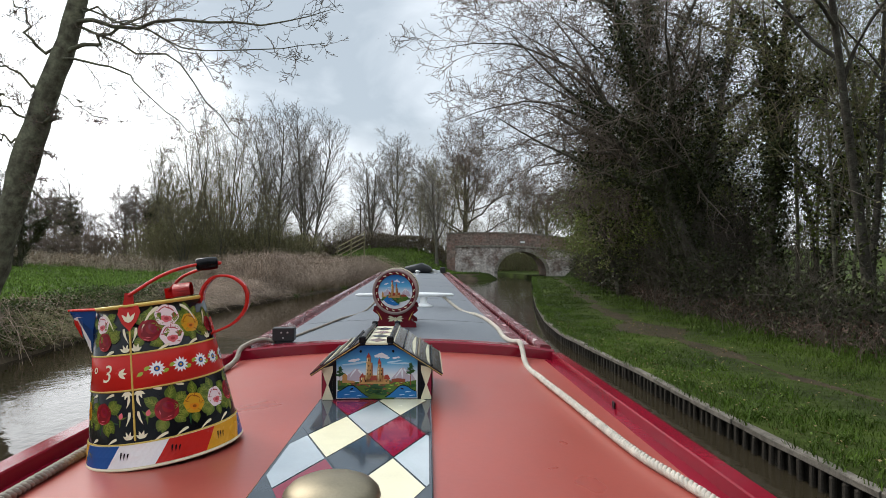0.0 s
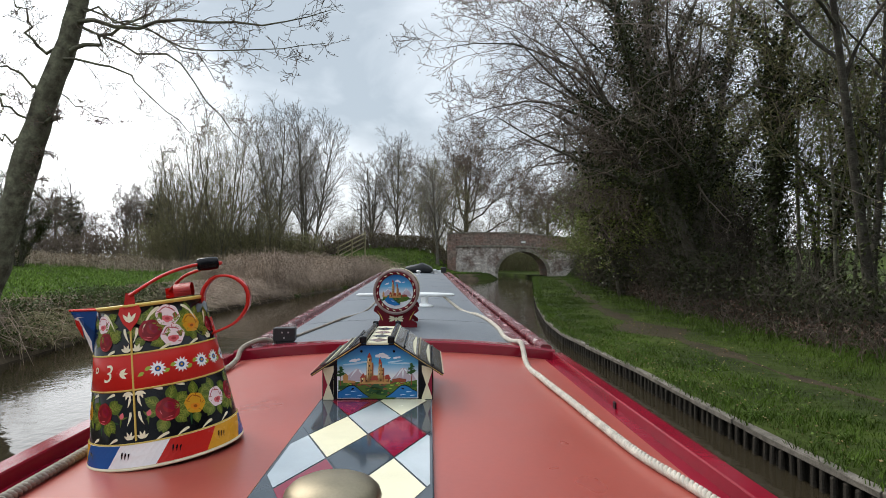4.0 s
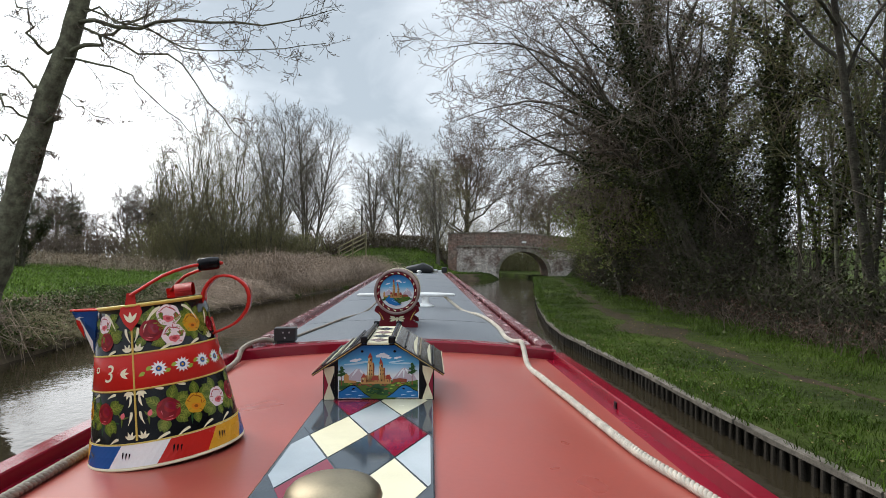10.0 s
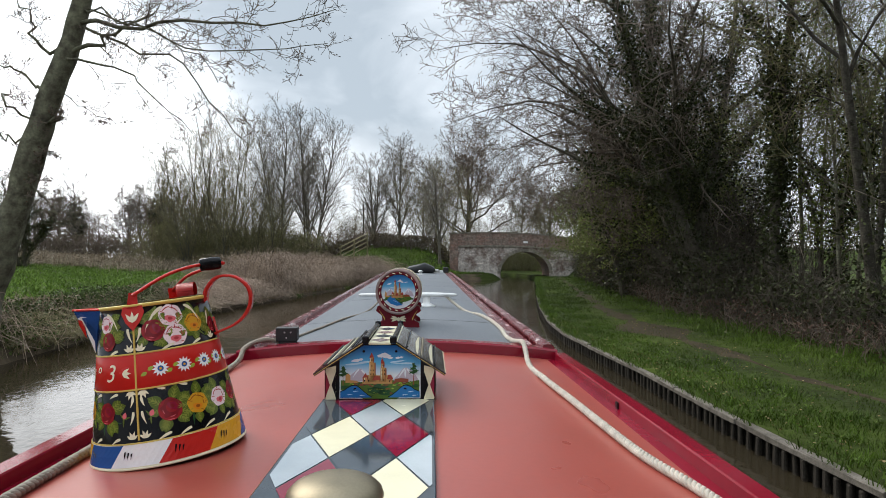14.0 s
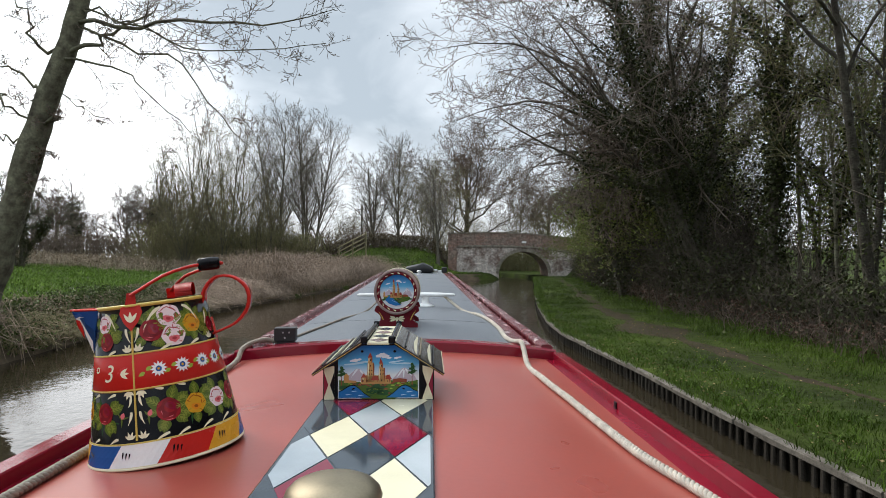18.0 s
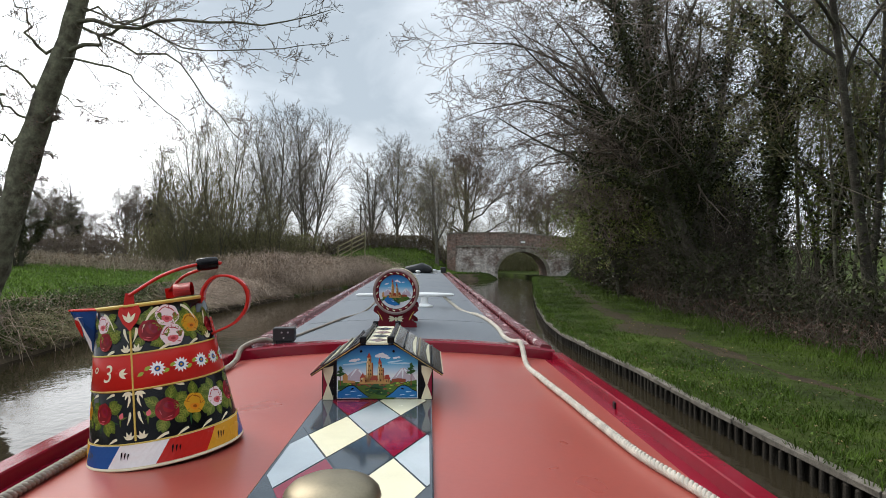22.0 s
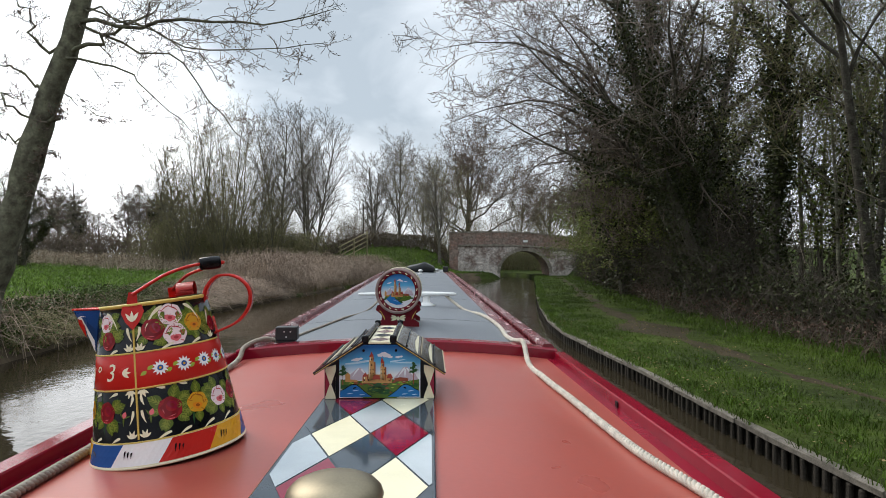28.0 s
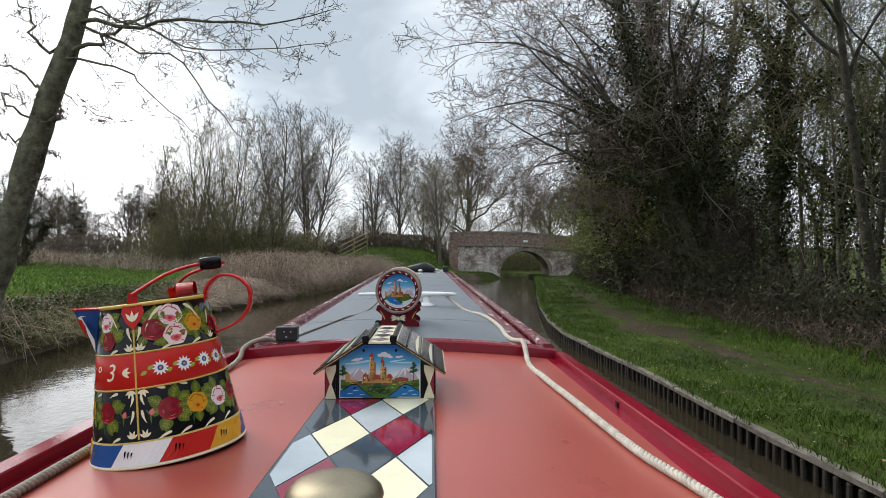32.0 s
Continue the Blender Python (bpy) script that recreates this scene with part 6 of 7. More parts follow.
    for t, z, ln, a, bd in ((8, 0.360, 0.050, 3.35, 0.8), (-53, 0.356, 0.042, -0.2, -0.8), (30, 0.358, 0.042, -0.2, -0.8), (-27, 0.318, 0.034, -half, 0.3), (-15, 0.318, 0.034, -half, -0.3),
                            (14, 0.270, 0.040, 3.3, 0.3), (42, 0.270, 0.036, 3.3, 0.3), (-38, 0.269, 0.030, 3.3, 0.3), (60, 0.335, 0.034, -half, -0.3),
                            (-24.5, 0.160, 0.022, -half, -0.3), (-24.5, 0.128, 0.030, -half, -0.3), (-17.5, 0.160, 0.022, -half, 0.3), (-17.5, 0.128, 0.030, -half, 0.3),
                            (2, 0.171, 0.036, 3.0, -0.3), (20, 0.171, 0.034, 3.0, -0.3), (-38, 0.170, 0.026, 3.2, 0.3), (-58, 0.170, 0.026, 3.2, 0.3),
                            (3, 0.070, 0.038, 3.3, 0.3), (18, 0.071, 0.032, 3.3, 0.3), (38, 0.073, 0.034, 3.3, 0.3), (58, 0.074, 0.034, 3.3, 0.3), (-36, 0.070, 0.026, 3.3, 0.3), (-56, 0.070, 0.026, 3.3, 0.3)):
        lay("white_stroke", [stroke(0, 0, ln, 0.0074, a, bd, 9)], about(t, z), 0.0012, CREAM, can)
    for t, z, up in ((-26, 0.264, 1), (-16, 0.264, 1), (-26, 0.174, -1), (-16, 0.174, -1), (-26, 0.067, 1), (-16, 0.067, 1), (58, 0.266, 1)):
        lay("white_petal", [leaf_shape(0, 0, 0.020 - 0.004 * abs(q), 0.0062, up * half + q) for q in (-0.95, -0.32, 0.32, 0.95)], about(t, z), 0.0012, CREAM, can, True)
    for t in (-33, -11):
        bud = lay("rosebud", [leaf_shape(0, 0, 0.016, 0.011, 1.2)], about(t, 0.114), 0.0012, PINK, can)
        lay("bud_leaf", [stroke(0, 0, 0.018, 0.005, q, 0) for q in (0.2, 2.2, -1.6)], about(t, 0.114), 0.0009, LEAF_O, bud)
    for t in (0, 20, 40, 57, 76):
        daisy(about(t, 0.218), 0, 0, 0.0185, can)
    for t in (-11, 10, 30, 49, 67):
        for s in (-1, 1):
            lay("band_leaf", [leaf_shape(0.001 * s, 0.002 * s, 0.016, 0.009, (0 if s > 0 else math.pi) + 0.5)], about(t, 0.216), 0.0030, LEAF_Y, can)
    lay("white_stroke", [leaf_shape(0, 0, 0.021, 0.0075, q) for q in (-0.6, 0, 0.6)], about(-33, 0.216), 0.0030, CREAM, can, True)
    # the can's lettering, laid round the band
    for text, t, size in (("N", -80, 0.045), ("º", -64, 0.05), ("3", -46, 0.056)):
        cu = bpy.data.curves.new("lettering", "FONT")
        cu.body, cu.size, cu.align_x, cu.shear = text, size, "CENTER", 0.25
        tmp = bpy.data.objects.new("lettering", cu)
        scene.collection.objects.link(tmp)
        bpy.context.view_layer.update()
        me = bpy.data.meshes.new_from_object(tmp)
        bpy.data.objects.remove(tmp)
        z0 = 0.200
        for v in me.vertices:
            v.co = on_can(t + math.degrees(v.co.x / rad(z0)), z0 + v.co.y, 0.0032)
        me.materials.clear()
        link_mesh("lettering", me, CREAM, can, "cream painted lettering")
    # spout
    bm = bmesh.new()
    tip, up, low = on_can(-97, 0.376, 0.062), 0.370, 0.262
    a, b_, c = on_can(-122, up), on_can(-72, up), on_can(-96, low, 0.002)
    mid1, mid2 = on_can(-118, 0.32, 0.004), on_can(-76, 0.32, 0.004)
    vs = [bm.verts.new(p) for p in (tip, a, mid1, c, mid2, b_)]
    for f in ((0, 1, 2), (0, 2, 3), (0, 3, 4), (0, 4, 5)):
        bm.faces.new([vs[i] for i in f])
    bmesh.ops.solidify(bm, geom=bm.faces[:], thickness=0.003)
    spout = part("spout", bm, BLUE, can, "blue spout with a white and red scroll")

    def on_spout(u, v, off):
        # u from the body outwards, v upwards along the spout's near cheek
        base = c.lerp(b_, v)
        p = base.lerp(tip, u)
        n = (tip - c).cross(b_ - c).normalized()
        if n.dot(Vector((0, -1, 0.2))) < 0:
            n.negate()
        return p + n * (0.004 + off)

    lay("white_scroll", [[(0.0, 0.03), (0.10, 0.06), (0.22, 0.12), (0.34, 0.18), (0.45, 0.36), (0.58, 0.50), (0.74, 0.34), (0.62, 0.66), (0.42, 0.74), (0.24, 0.66), (0.12, 0.46), (0.04, 0.19)]], on_spout, 0.0015, WHITE, spout)
    lay("red_scroll", [[(0.36, 0.02), (0.66, 0.05), (0.72, 0.30), (0.58, 0.48), (0.46, 0.34), (0.38, 0.18)]], on_spout, 0.002, SCARLET, spout)
    tubes("spout_lip", [(np.array([a, tip, b_]), np.full(3, 0.003))], 6, SCARLET, spout)
    # heart-shaped lugs for the hoop
    for t in (-21, 159):
        lug = lay("lug", [[(0, -0.05), (0.016, -0.030), (0.026, -0.008), (0.022, 0.008), (-0.022, 0.008), (-0.026, -0.008), (-0.016, -0.030)]], about(t, 0.362), 0.004, SCARLET, can)
        lay("white_stroke", [leaf_shape(0, -0.030, 0.026, 0.008, math.pi / 2 + q) for q in (-0.6, 0, 0.6)], about(t, 0.362), 0.0055, CREAM, lug, True)
        p = on_can(t, 0.365, 0.003)
        q = on_can(t, 0.402, -0.004)
        d = Vector((-math.sin(face_a + radians(t)), math.cos(face_a + radians(t)), 0)) * 0.014
        bm = bmesh.new()
        bm.faces.new([bm.verts.new(w) for w in (p - d, p + d, q + d * 0.7, q - d * 0.7)])
        bmesh.ops.solidify(bm, geom=bm.faces[:], thickness=0.006)
        part("hoop_tab", bm, SCARLET, can)
    lf, lb = np.array(on_can(-21, 0.395)), np.array(on_can(159, 0.395))
    side = np.array((math.cos(face_a + radians(70)), math.sin(face_a + radians(70)), 0))
    g0 = np.array((0, 0, 0.452)) + side * 0.150
    ax = (lb - lf) / np.linalg.norm(lb - lf)
    ax = ax * 0.42 + side * 0.88
    ax /= np.linalg.norm(ax)
    hoop = curve_points([lf, lf + (g0 - lf) * 0.45 + np.array((0, 0, 0.016)), g0 - ax * 0.032, g0 + ax * 0.03, lb + (g0 - lb) * 0.4 + np.array((0, 0, 0.010)), lb], 28)
    tubes("hoop", [(hoop, np.full(28, 0.0042))], 7, SCARLET, can, "red wire carrying hoop")
    grip = [(g0 - ax * 0.026 + ax * 0.052 * f, r) for f, r in ((0, 0.010), (0.02, 0.0155), (0.14, 0.0165), (0.5, 0.0175), (0.86, 0.0165), (0.98, 0.0155), (1, 0.010))]
    tubes("grip", [(np.array([p for p, _ in grip]), np.array([r for _, r in grip]))], 14, BLACK, can, "turned black wooden grip")
    # strap handle
    prof = curve_points([(0.122, 0.338, 0), (0.132, 0.388, 0), (0.162, 0.416, 0), (0.206, 0.411, 0), (0.238, 0.376, 0), (0.236, 0.334, 0), (0.208, 0.298, 0), (0.142, 0.272, 0)], 26)
    ah = face_a + radians(74)
    rx, ry = math.cos(ah), math.sin(ah)
    d = np.gradient(prof, axis=0)
    bm = bmesh.new()
    rows = []
    for p, t in zip(prof, d):
        t = t / np.linalg.norm(t)
        nr, nz = -t[1], t[0]
        ring = []
        for s, o in ((-0.021, 0.003), (0.021, 0.003), (0.021, -0.003), (-0.021, -0.003)):
            rr_ = p[0] + nr * o
            ring.append(bm.verts.new((rx * rr_ - ry * s, ry * rr_ + rx * s, p[1] + nz * o)))
        rows.append(ring)
    for a1, b1 in zip(rows, rows[1:]):
        for i in range(4):
            bm.faces.new((a1[i], a1[(i + 1) % 4], b1[(i + 1) % 4], b1[i]))
    bm.faces.new(rows[0])
    bm.faces.new(rows[-1][::-1])
    part("handle", bm, SCARLET, can, "broad red strap handle", True)
    lay("handle_foot", [[(-0.013, -0.026), (0.013, -0.026), (0.013, 0.03), (-0.013, 0.03)]], about(74, 0.285), 0.005, SCARLET, can)
    # lid with its strap loop
    part("lid", lathe([(0.122, 0.360), (0.11, 0.362), (0.06, 0.366), (0.012, 0.368)], 40), BLACK, can, "black shallow lid", True)
    loop = [(0.020 * math.cos(q), 0.392 + 0.019 * math.sin(q)) for q in np.linspace(-0.9, math.pi + 0.9, 18)]
    bm = bmesh.new()
    rows = [[bm.verts.new((rx * r_ - ry * s_, ry * r_ + rx * s_, z_)) for r_ in (0.060, 0.102)] for s_, z_ in loop]
    for a1, b1 in zip(rows, rows[1:]):
        bm.faces.new((a1[0], a1[1], b1[1], b1[0]))
    bmesh.ops.solidify(bm, geom=bm.faces[:], thickness=0.003)
    part("lid_strap", bm, SCARLET, can, "red rolled strap on the lid", True)
    bm = bmesh.new()
    bm.faces.new([bm.verts.new((rx * r_ - ry * s_, ry * r_ + rx * s_, 0.383)) for r_, s_ in ((0.015, -0.008), (0.06, -0.012), (0.06, 0.012), (0.015, 0.008))])
    bmesh.ops.solidify(bm, geom=bm.faces[:], thickness=0.004)
    part("lid_tab", bm, SCARLET, can, "red tab on the lid")


build_can()


# ---- diamond-painted board on the slide ----


def clip_poly(poly, axis, lim, keep_less):
    out = []
    for p, q in zip(poly, poly[1:] + poly[:1]):
        pin, qin = ((p[axis] <= lim) == keep_less or p[axis] == lim), ((q[axis] <= lim) == keep_less or q[axis] == lim)
        if pin:
            out.append(p)
        if pin != qin:
            t = (lim - p[axis]) / (q[axis] - p[axis])
            out.append((p[0] + (q[0] - p[0]) * t, p[1] + (q[1] - p[1]) * t))
    return out


def build_board():
    z = -0.457
    b = thing("diamond_board", "glossy board painted with cream, claret and grey diamonds", "painted board", "", on_boat(0, 0, 0))
    part("board", box(-0.347, 0.013, 0.75, 2.02, z - 0.028, z, 0.004), MID, b, "slate grey edge and lines")
    cx, cy, a, c = -0.1545, 1.42, 0.0765, 0.187
    wheel = {(0, 0): MID, (-1, 1): CREAM, (1, 1): CLARET, (0, 2): PALE, (-2, 0): PALE, (2, 0): PALE, (1, -1): CREAM, (-1, -1): CLARET, (-2, 2): MID, (2, 2): MID, (-1, 3): CLARET, (1, 3): CREAM,
             (0, -2): PALE, (-2, -2): MID, (2, -2): MID, (-1, -3): CREAM, (1, -3): CLARET}
    for (i, j), m in wheel.items():
        x, y, k = cx + a * i, cy + c * j, 0.965
        poly = [(x - a * k, y), (x, y - c * k), (x + a * k, y), (x, y + c * k)]
        for ax_, lim, less in ((0, -0.337, False), (0, 0.004, True), (1, 0.78, False), (1, 2.0, True)):
            poly = clip_poly(poly, ax_, lim, less)
            if len(poly) < 3:
                break
        if len(poly) >= 3:
            lay("diamond", [poly], lambda u, v, off: (u, v, z + off), 0.0012, m, b, True)


build_board()


# ---- pigeon box with the castle panel ----


def build_pigeon_box():
    b = thing("pigeon_box", "small house-shaped roof vent box with a painted castle", "pigeon box", "", on_boat(-0.1615, 2.0, -0.459))
    W, SH, TW, TH, D = 0.1775, 0.104, 0.052, 0.184, 0.42
    bm = bmesh.new()
    prof = [(-W, 0), (W, 0), (W, SH), (TW, TH - 0.004), (-TW, TH - 0.004), (-W, SH)]
    f0 = [bm.verts.new((x, 0, z)) for x, z in prof]
    f1 = [bm.verts.new((x, D, z)) for x, z in prof]
    bm.faces.new(f0)
    bm.faces.new(f1[::-1])
    for i in range(6):
        bm.faces.new((f0[i], f0[(i + 1) % 6], f1[(i + 1) % 6], f1[i]))
    part("body", bm, BLACK, b, "black painted box body")
    front = lambda u, v, off: (u, -off, v)
    PW = 0.130
    top_z = SH + (TH - SH) * (W - PW) / (W - TW) - 0.004
    panel = lay("castle_panel", [[(-PW, 0.006), (PW, 0.006), (PW, top_z), (TW, TH - 0.008), (-TW, TH - 0.008), (-PW, top_z)]], front, 0.0012, PICTURE_SKY, b)
    castle(lambda u, v, off: (u, -0.0012 - off, 0.006 + v), PW, 0.165, panel)
    lay("screw_cap", [oval(s * 0.052, 0.158, 0.0045, 0.0045, 8) for s in (-1, 1)], front, 0.006, BLACK, b, True)
    for s in (-1, 1):
        x0, x1 = s * 0.1415, s * 0.1745
        post = lay("post_panel", [[(x0 + (x1 - x0) * 0.0, 0.003), (x1, 0.003), (x1, 0.103), (x0, 0.112)]], front, 0.0015, CREAM, b)
        lay("post_triangle", [[(x1, 0.010), (x1, 0.092), (x1 + (x0 - x1) * 0.42, 0.05)]], front, 0.0022, CLARET, post, True)
        lay("post_triangle", [[(x0, 0.010), (x0, 0.092), (x0 + (x1 - x0) * 0.42, 0.05)]], front, 0.0026, BLACK, post, True)
        # side walls, cream and black
        side = lay("side_panel", [[(0.01, 0.004), (D - 0.01, 0.004), (D - 0.01, SH - 0.006), (0.01, SH - 0.006)]], lambda u, v, off: (s * (W + off), u, v), 0.0015, CREAM, b)
        lay("post_triangle", [[(0.01 + 0.1 * k, 0.006), (0.11 + 0.1 * k, 0.006), (0.06 + 0.1 * k, 0.05)] for k in range(4)], lambda u, v, off: (s * (W + off), u, v), 0.0025, CLARET, side, True)
        # sloping hinged lid with bars over dark glass
        e = Vector((s * 0.207, 0, 0.082))
        t = Vector((s * 0.046, 0, 0.186))
        n = Vector((s * (t.z - e.z), 0, abs(e.x - t.x))).normalized()

        def on_lid(f, y, off):
            p = e.lerp(t, f)
            return (p.x + n.x * off, y, p.z + n.z * off)

        bm = bmesh.new()
        q = [bm.verts.new(on_lid(f, y, o)) for o in (0.0, 0.009) for f, y in ((0, -0.022), (1, -0.022), (1, D + 0.02), (0, D + 0.02))]
        for f in ((0, 3, 2, 1), (4, 5, 6, 7), (0, 1, 5, 4), (1, 2, 6, 5), (2, 3, 7, 6), (3, 0, 4, 7)):
            bm.faces.new([q[k] for k in f])
        lid = part("lid", bm, GLASSY, b, "black sloping lid with cream lines")
        for k, f in enumerate((0.22, 0.5, 0.78)):
            tubes("bar", [(np.array([on_lid(f, y, 0.0125) for y in (-0.015, D * 0.5, D + 0.012)]), np.full(3, 0.003))], 8, BRASS if k == 1 else BLACK, lid)
        lay("cream_line", [[(f0_, -0.021), (f0_ + 0.020, -0.021), (f0_ + 0.020, D + 0.018), (f0_, D + 0.018)] for f0_ in (0.005, 0.97)] + [[(f0_, -0.015), (f0_ + 0.05, 0.03), (f0_ + 0.085, D * 0.5), (f0_ + 0.05, D * 0.9), (f0_ + 0.02, D), (f0_ + 0.01, D * 0.5)] for f0_ in (0.27, 0.56)], on_lid, 0.0102, CREAM, lid, True)
        lay("gilt_line", [[(0.0, 0.003), (1, 0.003), (1, 0.0045), (0, 0.0045)]], lambda f, v, off: (e.lerp(t, f).x + n.x * v, -0.022 - off, e.lerp(t, f).z + n.z * v), 0.001, GILT, lid, True)
        tubes("hinge_rod", [(np.array([(s * 0.044, -0.028, 0.197), (s * 0.044, D * 0.5, 0.197), (s * 0.044, D + 0.03, 0.197)]), np.array([0.0085, 0.0085, 0.0085]))], 10, BLACK, b, "black ridge rod")
        for y in (-0.024, D + 0.026):
            part("rod_knob", box(s * 0.044 - 0.011, s * 0.044 + 0.011, y - 0.008, y + 0.008, 0.185, 0.209, 0.005), BLACK, b)
    rp = part("ridge_plank", box(-0.036, 0.036, -0.02, D + 0.02, 0.181, 0.189, 0.002), CREAM, b, "cream plank with small diamonds")
    for k, y in enumerate(np.arange(0.03, D, 0.105)):
        lay("diamond", [[(-0.034, y), (0, y - 0.046), (0.034, y), (0, y + 0.046)]], lambda u, v, off: (u, v, 0.189 + off), 0.001, RIM if k % 2 == 0 else MID, rp)


build_pigeon_box()


# ---- painted barrel on its cradle ----


def build_barrel():
    y, x = 3.74, -0.193
    zb = zroof(x, y)
    ob = thing("water_barrel", "painted water barrel lying on a maroon cradle", "barrel", "", on_boat(x, y, zb + 0.002))
    zc, R, L = 0.218, 0.130, 0.40

    def ring(r, yy, n=40):
        return [(r * math.cos(2 * math.pi * i / n), yy, zc + r * math.sin(2 * math.pi * i / n)) for i in range(n)]

    def turned(prof):
        bm = bmesh.new()
        rows = [[bm.verts.new(p) for p in ring(r, yy)] for r, yy in prof]
        for a, b in zip(rows, rows[1:]):
            for i in range(40):
                bm.faces.new((a[i], a[(i + 1) % 40], b[(i + 1) % 40], b[i]))
        return bm

    bm = turned([(0.02, 0.012), (0.108, 0.010), (0.112, 0.0), (0.126, 0.0), (R, 0.006), (R + 0.006, 0.1), (R + 0.010, L / 2), (R + 0.006, L - 0.1), (R, L - 0.006), (0.11, L), (0.02, L)])
    part("body", bm, CRADLE, ob, "dark maroon barrel body", True)
    part("inner_rim", turned([(0.1040, 0.004), (0.1045, -0.0015), (0.1215, -0.0015), (0.1220, 0.002)]), CRADLE, ob, "dark maroon rim", True)
    part("outer_rim", turned([(0.1218, 0.002), (0.1225, -0.004), (0.1315, -0.004), (0.1375, 0.004), (0.1385, 0.020)]), RIM, ob, "pale pinkish rim", True)
    for yy, w, m in ((0.012, 0.026, RIM), (0.085, 0.018, BRASS), (0.2, 0.03, CREAM), (0.315, 0.018, BRASS), (0.37, 0.022, CREAM)):
        rr_ = R + 0.008 + 0.003 * (1 - abs(yy - 0.2) / 0.2)
        part("hoop", turned([(rr_ - 0.006, yy - w / 2 - 0.001), (rr_, yy - w / 2), (rr_, yy + w / 2), (rr_ - 0.006, yy + w / 2 + 0.001)]), m, ob, "", True)
    disc = lay("end_panel", [oval(0, 0, 0.103, 0.103, 36)], lambda u, v, off: (u, 0.010 - off, zc + v), 0.002, PICTURE_SKY, ob)
    castle(lambda u, v, off: (u, 0.007 - off, zc - 0.09 + v), 0.096, 0.185, disc, False)
    # white and claret rope pattern on the rim
    for k in range(18):
        a = 2 * math.pi * k / 18
        lay("rim_mark", [[(0.1075 * math.cos(a), 0.1075 * math.sin(a)), (0.1125 * math.cos(a), 0.1125 * math.sin(a)), (0.1180 * math.cos(a + 0.13), 0.1180 * math.sin(a + 0.13)), (0.1135 * math.cos(a + 0.15), 0.1135 * math.sin(a + 0.15))]], lambda u, v, off: (u, -0.0015 - off, zc + v), 0.002, CREAM, ob)
    for yy in (0.02, L - 0.05):
        prof = [(-0.118, 0.0), (0.118, 0.0), (0.116, 0.03), (0.088, 0.055), (0.096, 0.088), (0.126, 0.118), (0.118, 0.150), (0.095, 0.160), (0.06, 0.135), (0.0, 0.124), (-0.06, 0.135), (-0.095, 0.160), (-0.118, 0.150), (-0.126, 0.118), (-0.096, 0.088), (-0.088, 0.055), (-0.116, 0.03)]
        prof = [(u * 1.08, v * 0.86) for u, v in prof]
        bm = bmesh.new()
        a = [bm.verts.new((u, yy, v)) for u, v in prof]
        b2 = [bm.verts.new((u, yy + 0.03, v)) for u, v in prof]
        bm.faces.new(a)
        bm.faces.new(b2[::-1])
        for i in range(len(prof)):
            bm.faces.new((a[i], a[(i + 1) % len(prof)], b2[(i + 1) % len(prof)], b2[i]))
        cr = part("cradle_end", bm, CRADLE, ob, "scrolled maroon cradle end")
        if yy < 0.1:
            pl = lambda u, v, off: (u, 0.02 - off, v * 0.86)
            lay("white_flower", [leaf_shape(s * 0.006, 0.062, 0.042, 0.016, (0 if s > 0 else math.pi) + s * q) for s in (-1, 1) for q in (-0.45, 0.05, 0.5)] + [oval(0, 0.058, 0.008, 0.016, 10)], pl, 0.0015, CREAM, cr, True)
            lay("gilt_edge", [stroke(s * 0.082, 0.052, 0.075, 0.005, math.pi / 2 - s * 0.25, -0.2 * s) for s in (-1, 1)] + [stroke(s * 0.004, 0.112, 0.07, 0.005, (0 if s > 0 else math.pi), 0.25 * s) for s in (-1, 1)], pl, 0.0015, GILT, cr, True)
    part("cradle_rail", box(-0.10, -0.07, 0.04, L - 0.04, 0.0, 0.03, 0.004), MAROON, ob)
    part("cradle_rail", box(0.07, 0.10, 0.04, L - 0.04, 0.0, 0.03, 0.004), MAROON, ob)


build_barrel()


# ---- fittings on the roof ----


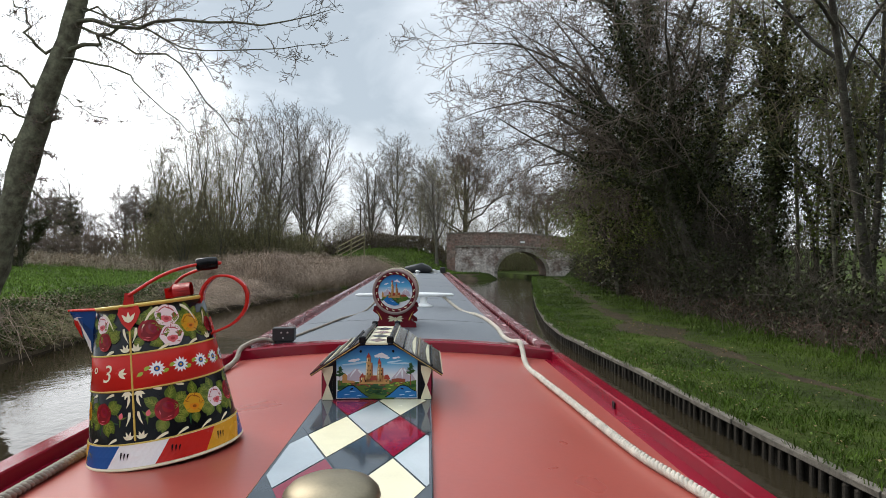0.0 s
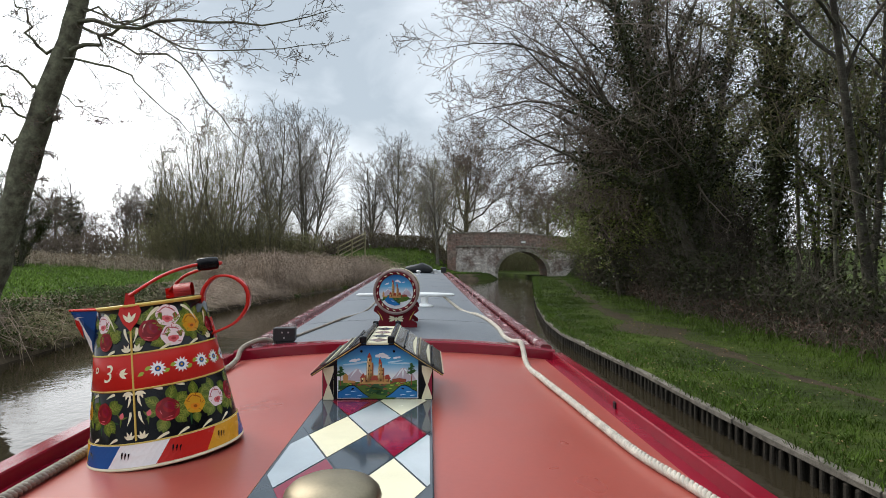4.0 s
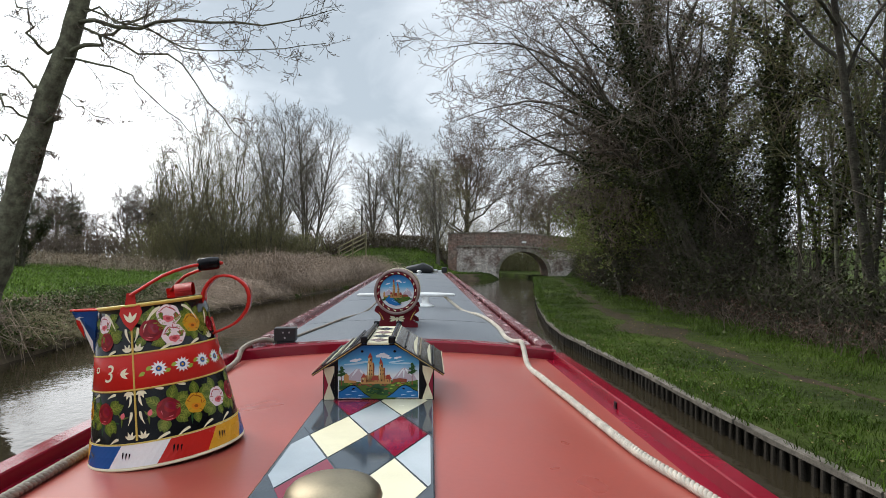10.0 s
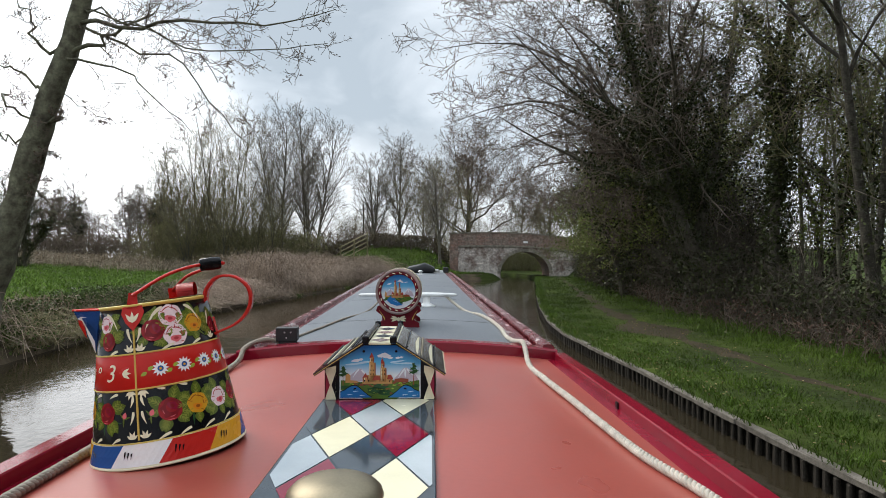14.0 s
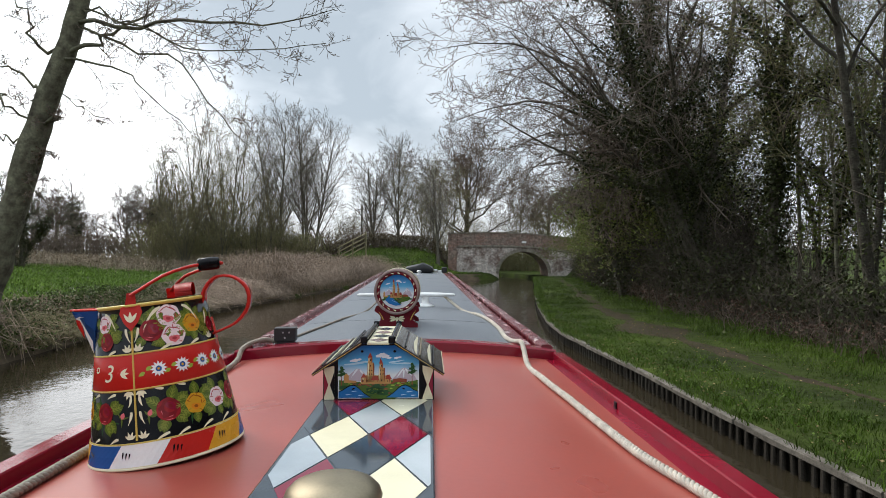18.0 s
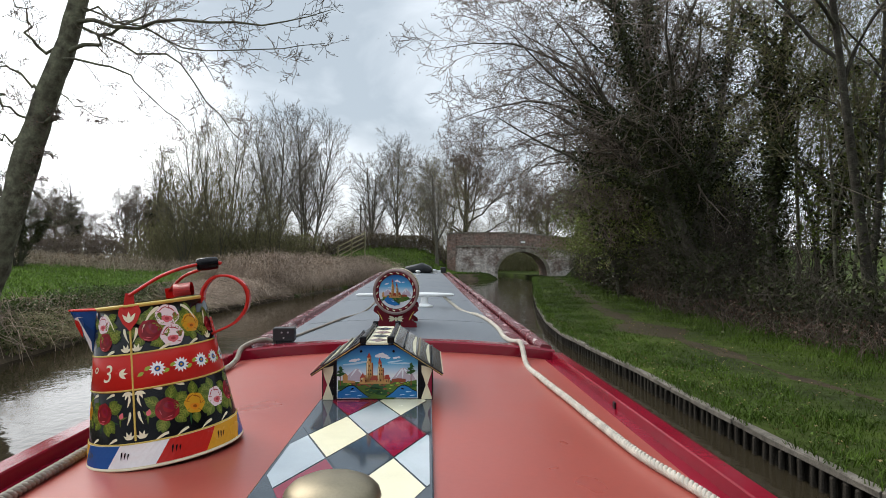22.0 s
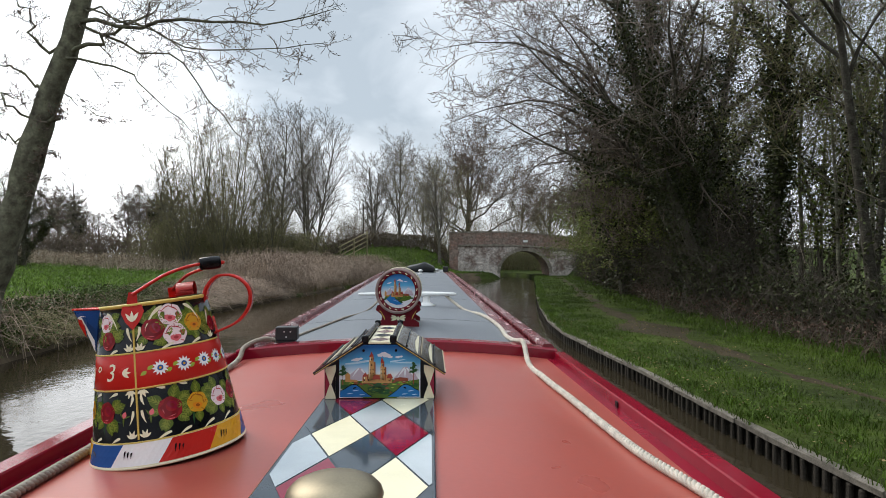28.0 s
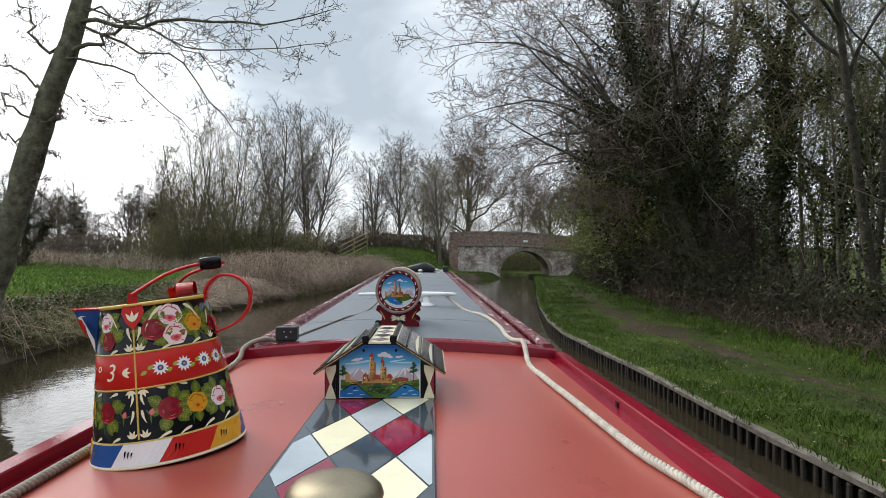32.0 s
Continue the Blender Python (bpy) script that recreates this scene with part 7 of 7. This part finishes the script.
def build_fittings():
    x, y = -0.168, 1.10
    v = thing("mushroom_vent", "dull brass mushroom vent on the painted board", "roof vent", "", on_boat(x, y, -0.456))
    part("dome", lathe([(0.078, 0.034), (0.085, 0.032), (0.0865, 0.036), (0.083, 0.047), (0.073, 0.057), (0.056, 0.065), (0.032, 0.0695), (0.001, 0.071)], 48), BRASS, v, "worn brass dome", True)
    part("stem", lathe([(0.065, 0.0), (0.065, 0.006), (0.05, 0.010), (0.05, 0.036)], 32), BRASS, v, "", True)
    # white swivel bar on a round foot
    x, y = -0.03, 5.2
    a = thing("swivel_bar", "white tapered crossbar on a round roof mount", "aerial", "", on_boat(x, y, zroof(x, y)))
    part("foot", lathe([(0.075, 0.0), (0.075, 0.012), (0.05, 0.022), (0.03, 0.035), (0.028, 0.09)], 28), WHITE, a, "", True)
    bm = bmesh.new()
    rows = []
    for f, w, h in ((-0.57, 0.012, 0.008), (-0.55, 0.022, 0.013), (-0.2, 0.036, 0.02), (0, 0.04, 0.022), (0.1, 0.034, 0.02), (0.235, 0.022, 0.013), (0.25, 0.012, 0.008)):
        rows.append([bm.verts.new((f, w * math.cos(q), 0.100 + h * math.sin(q))) for q in np.linspace(0, 2 * math.pi, 11)[:-1]])
    for p, q in zip(rows, rows[1:]):
        for i in range(10):
            bm.faces.new((p[i], p[(i + 1) % 10], q[(i + 1) % 10], q[i]))
    bm.faces.new(rows[0])
    bm.faces.new(rows[-1][::-1])
    part("crossbar", bm, WHITE, a, "", True)
    # black cable box beside the rope
    x, y = -0.757, 3.30
    c = thing("junction_box", "small black plastic box beside the handrail", "box", "", on_boat(x, y, zroof(x, y) + 0.002, 0, 0, 4))
    part("body", box(-0.056, 0.056, -0.035, 0.035, 0.016, 0.086, 0.004), PLASTIC, c)
    part("foot", box(-0.042, 0.046, -0.028, 0.028, 0.0, 0.016, 0.003), PLASTIC, c)
    for dx, dz in ((-0.01, 0.062), (0.022, 0.062), (0.0, 0.034)):
        part("screw", box(dx - 0.004, dx + 0.004, -0.0375, -0.034, dz - 0.004, dz + 0.004, 0.001), STEEL, c, "small pale screw head")
    # small vents, fairlead and coiled gear towards the bow
    for x, y, r in ((-0.235, 9.6, 0.06), (0.14, 13.2, 0.06), (-0.19, 12.2, 0.05)):
        v = thing("mushroom_vent", "small pale mushroom vent near the bow", "roof vent", "small roof vents", on_boat(x, y, zroof(x, y)))
        part("dome", lathe([(r, 0.05), (r * 1.08, 0.055), (r * 0.9, 0.075), (r * 0.5, 0.088), (0.001, 0.092)], 24), STEEL, v, "", True)
        part("stem", lathe([(r * 1.1, 0.0), (r * 1.1, 0.008), (r * 0.6, 0.012), (r * 0.6, 0.052)], 20), WHITE, v, "", True)
    x, y = -0.20, 13.3
    f = thing("folded_cover", "dark folded cover lying near the bow", "cover", "", on_boat(x, y, zroof(x, y)))
    bm = box(-0.30, 0.30, -0.28, 0.28, 0.0, 0.15, 0.06)
    bmesh.ops.subdivide_edges(bm, edges=bm.edges[:], cuts=2, use_grid_fill=True)
    for vv in bm.verts:
        vv.co.z *= 0.8 + 0.7 * math.exp(-((vv.co.x - 0.05) / 0.14) ** 2) + 0.35 * noise.noise((vv.co.x * 5, vv.co.y * 5, 1))
    part("cloth", bm, PLASTIC, f, "", True)
    x, y = 0.34, 13.6
    s = thing("headlamp", "small black and white lamp at the bow end", "lamp", "", on_boat(x, y, zroof(x, y)))
    part("housing", box(-0.06, 0.06, -0.05, 0.05, 0.02, 0.14, 0.02), PLASTIC, s)
    part("bracket", box(-0.20, -0.05, -0.03, 0.03, 0.0, 0.07, 0.008), WHITE, s)


build_fittings()
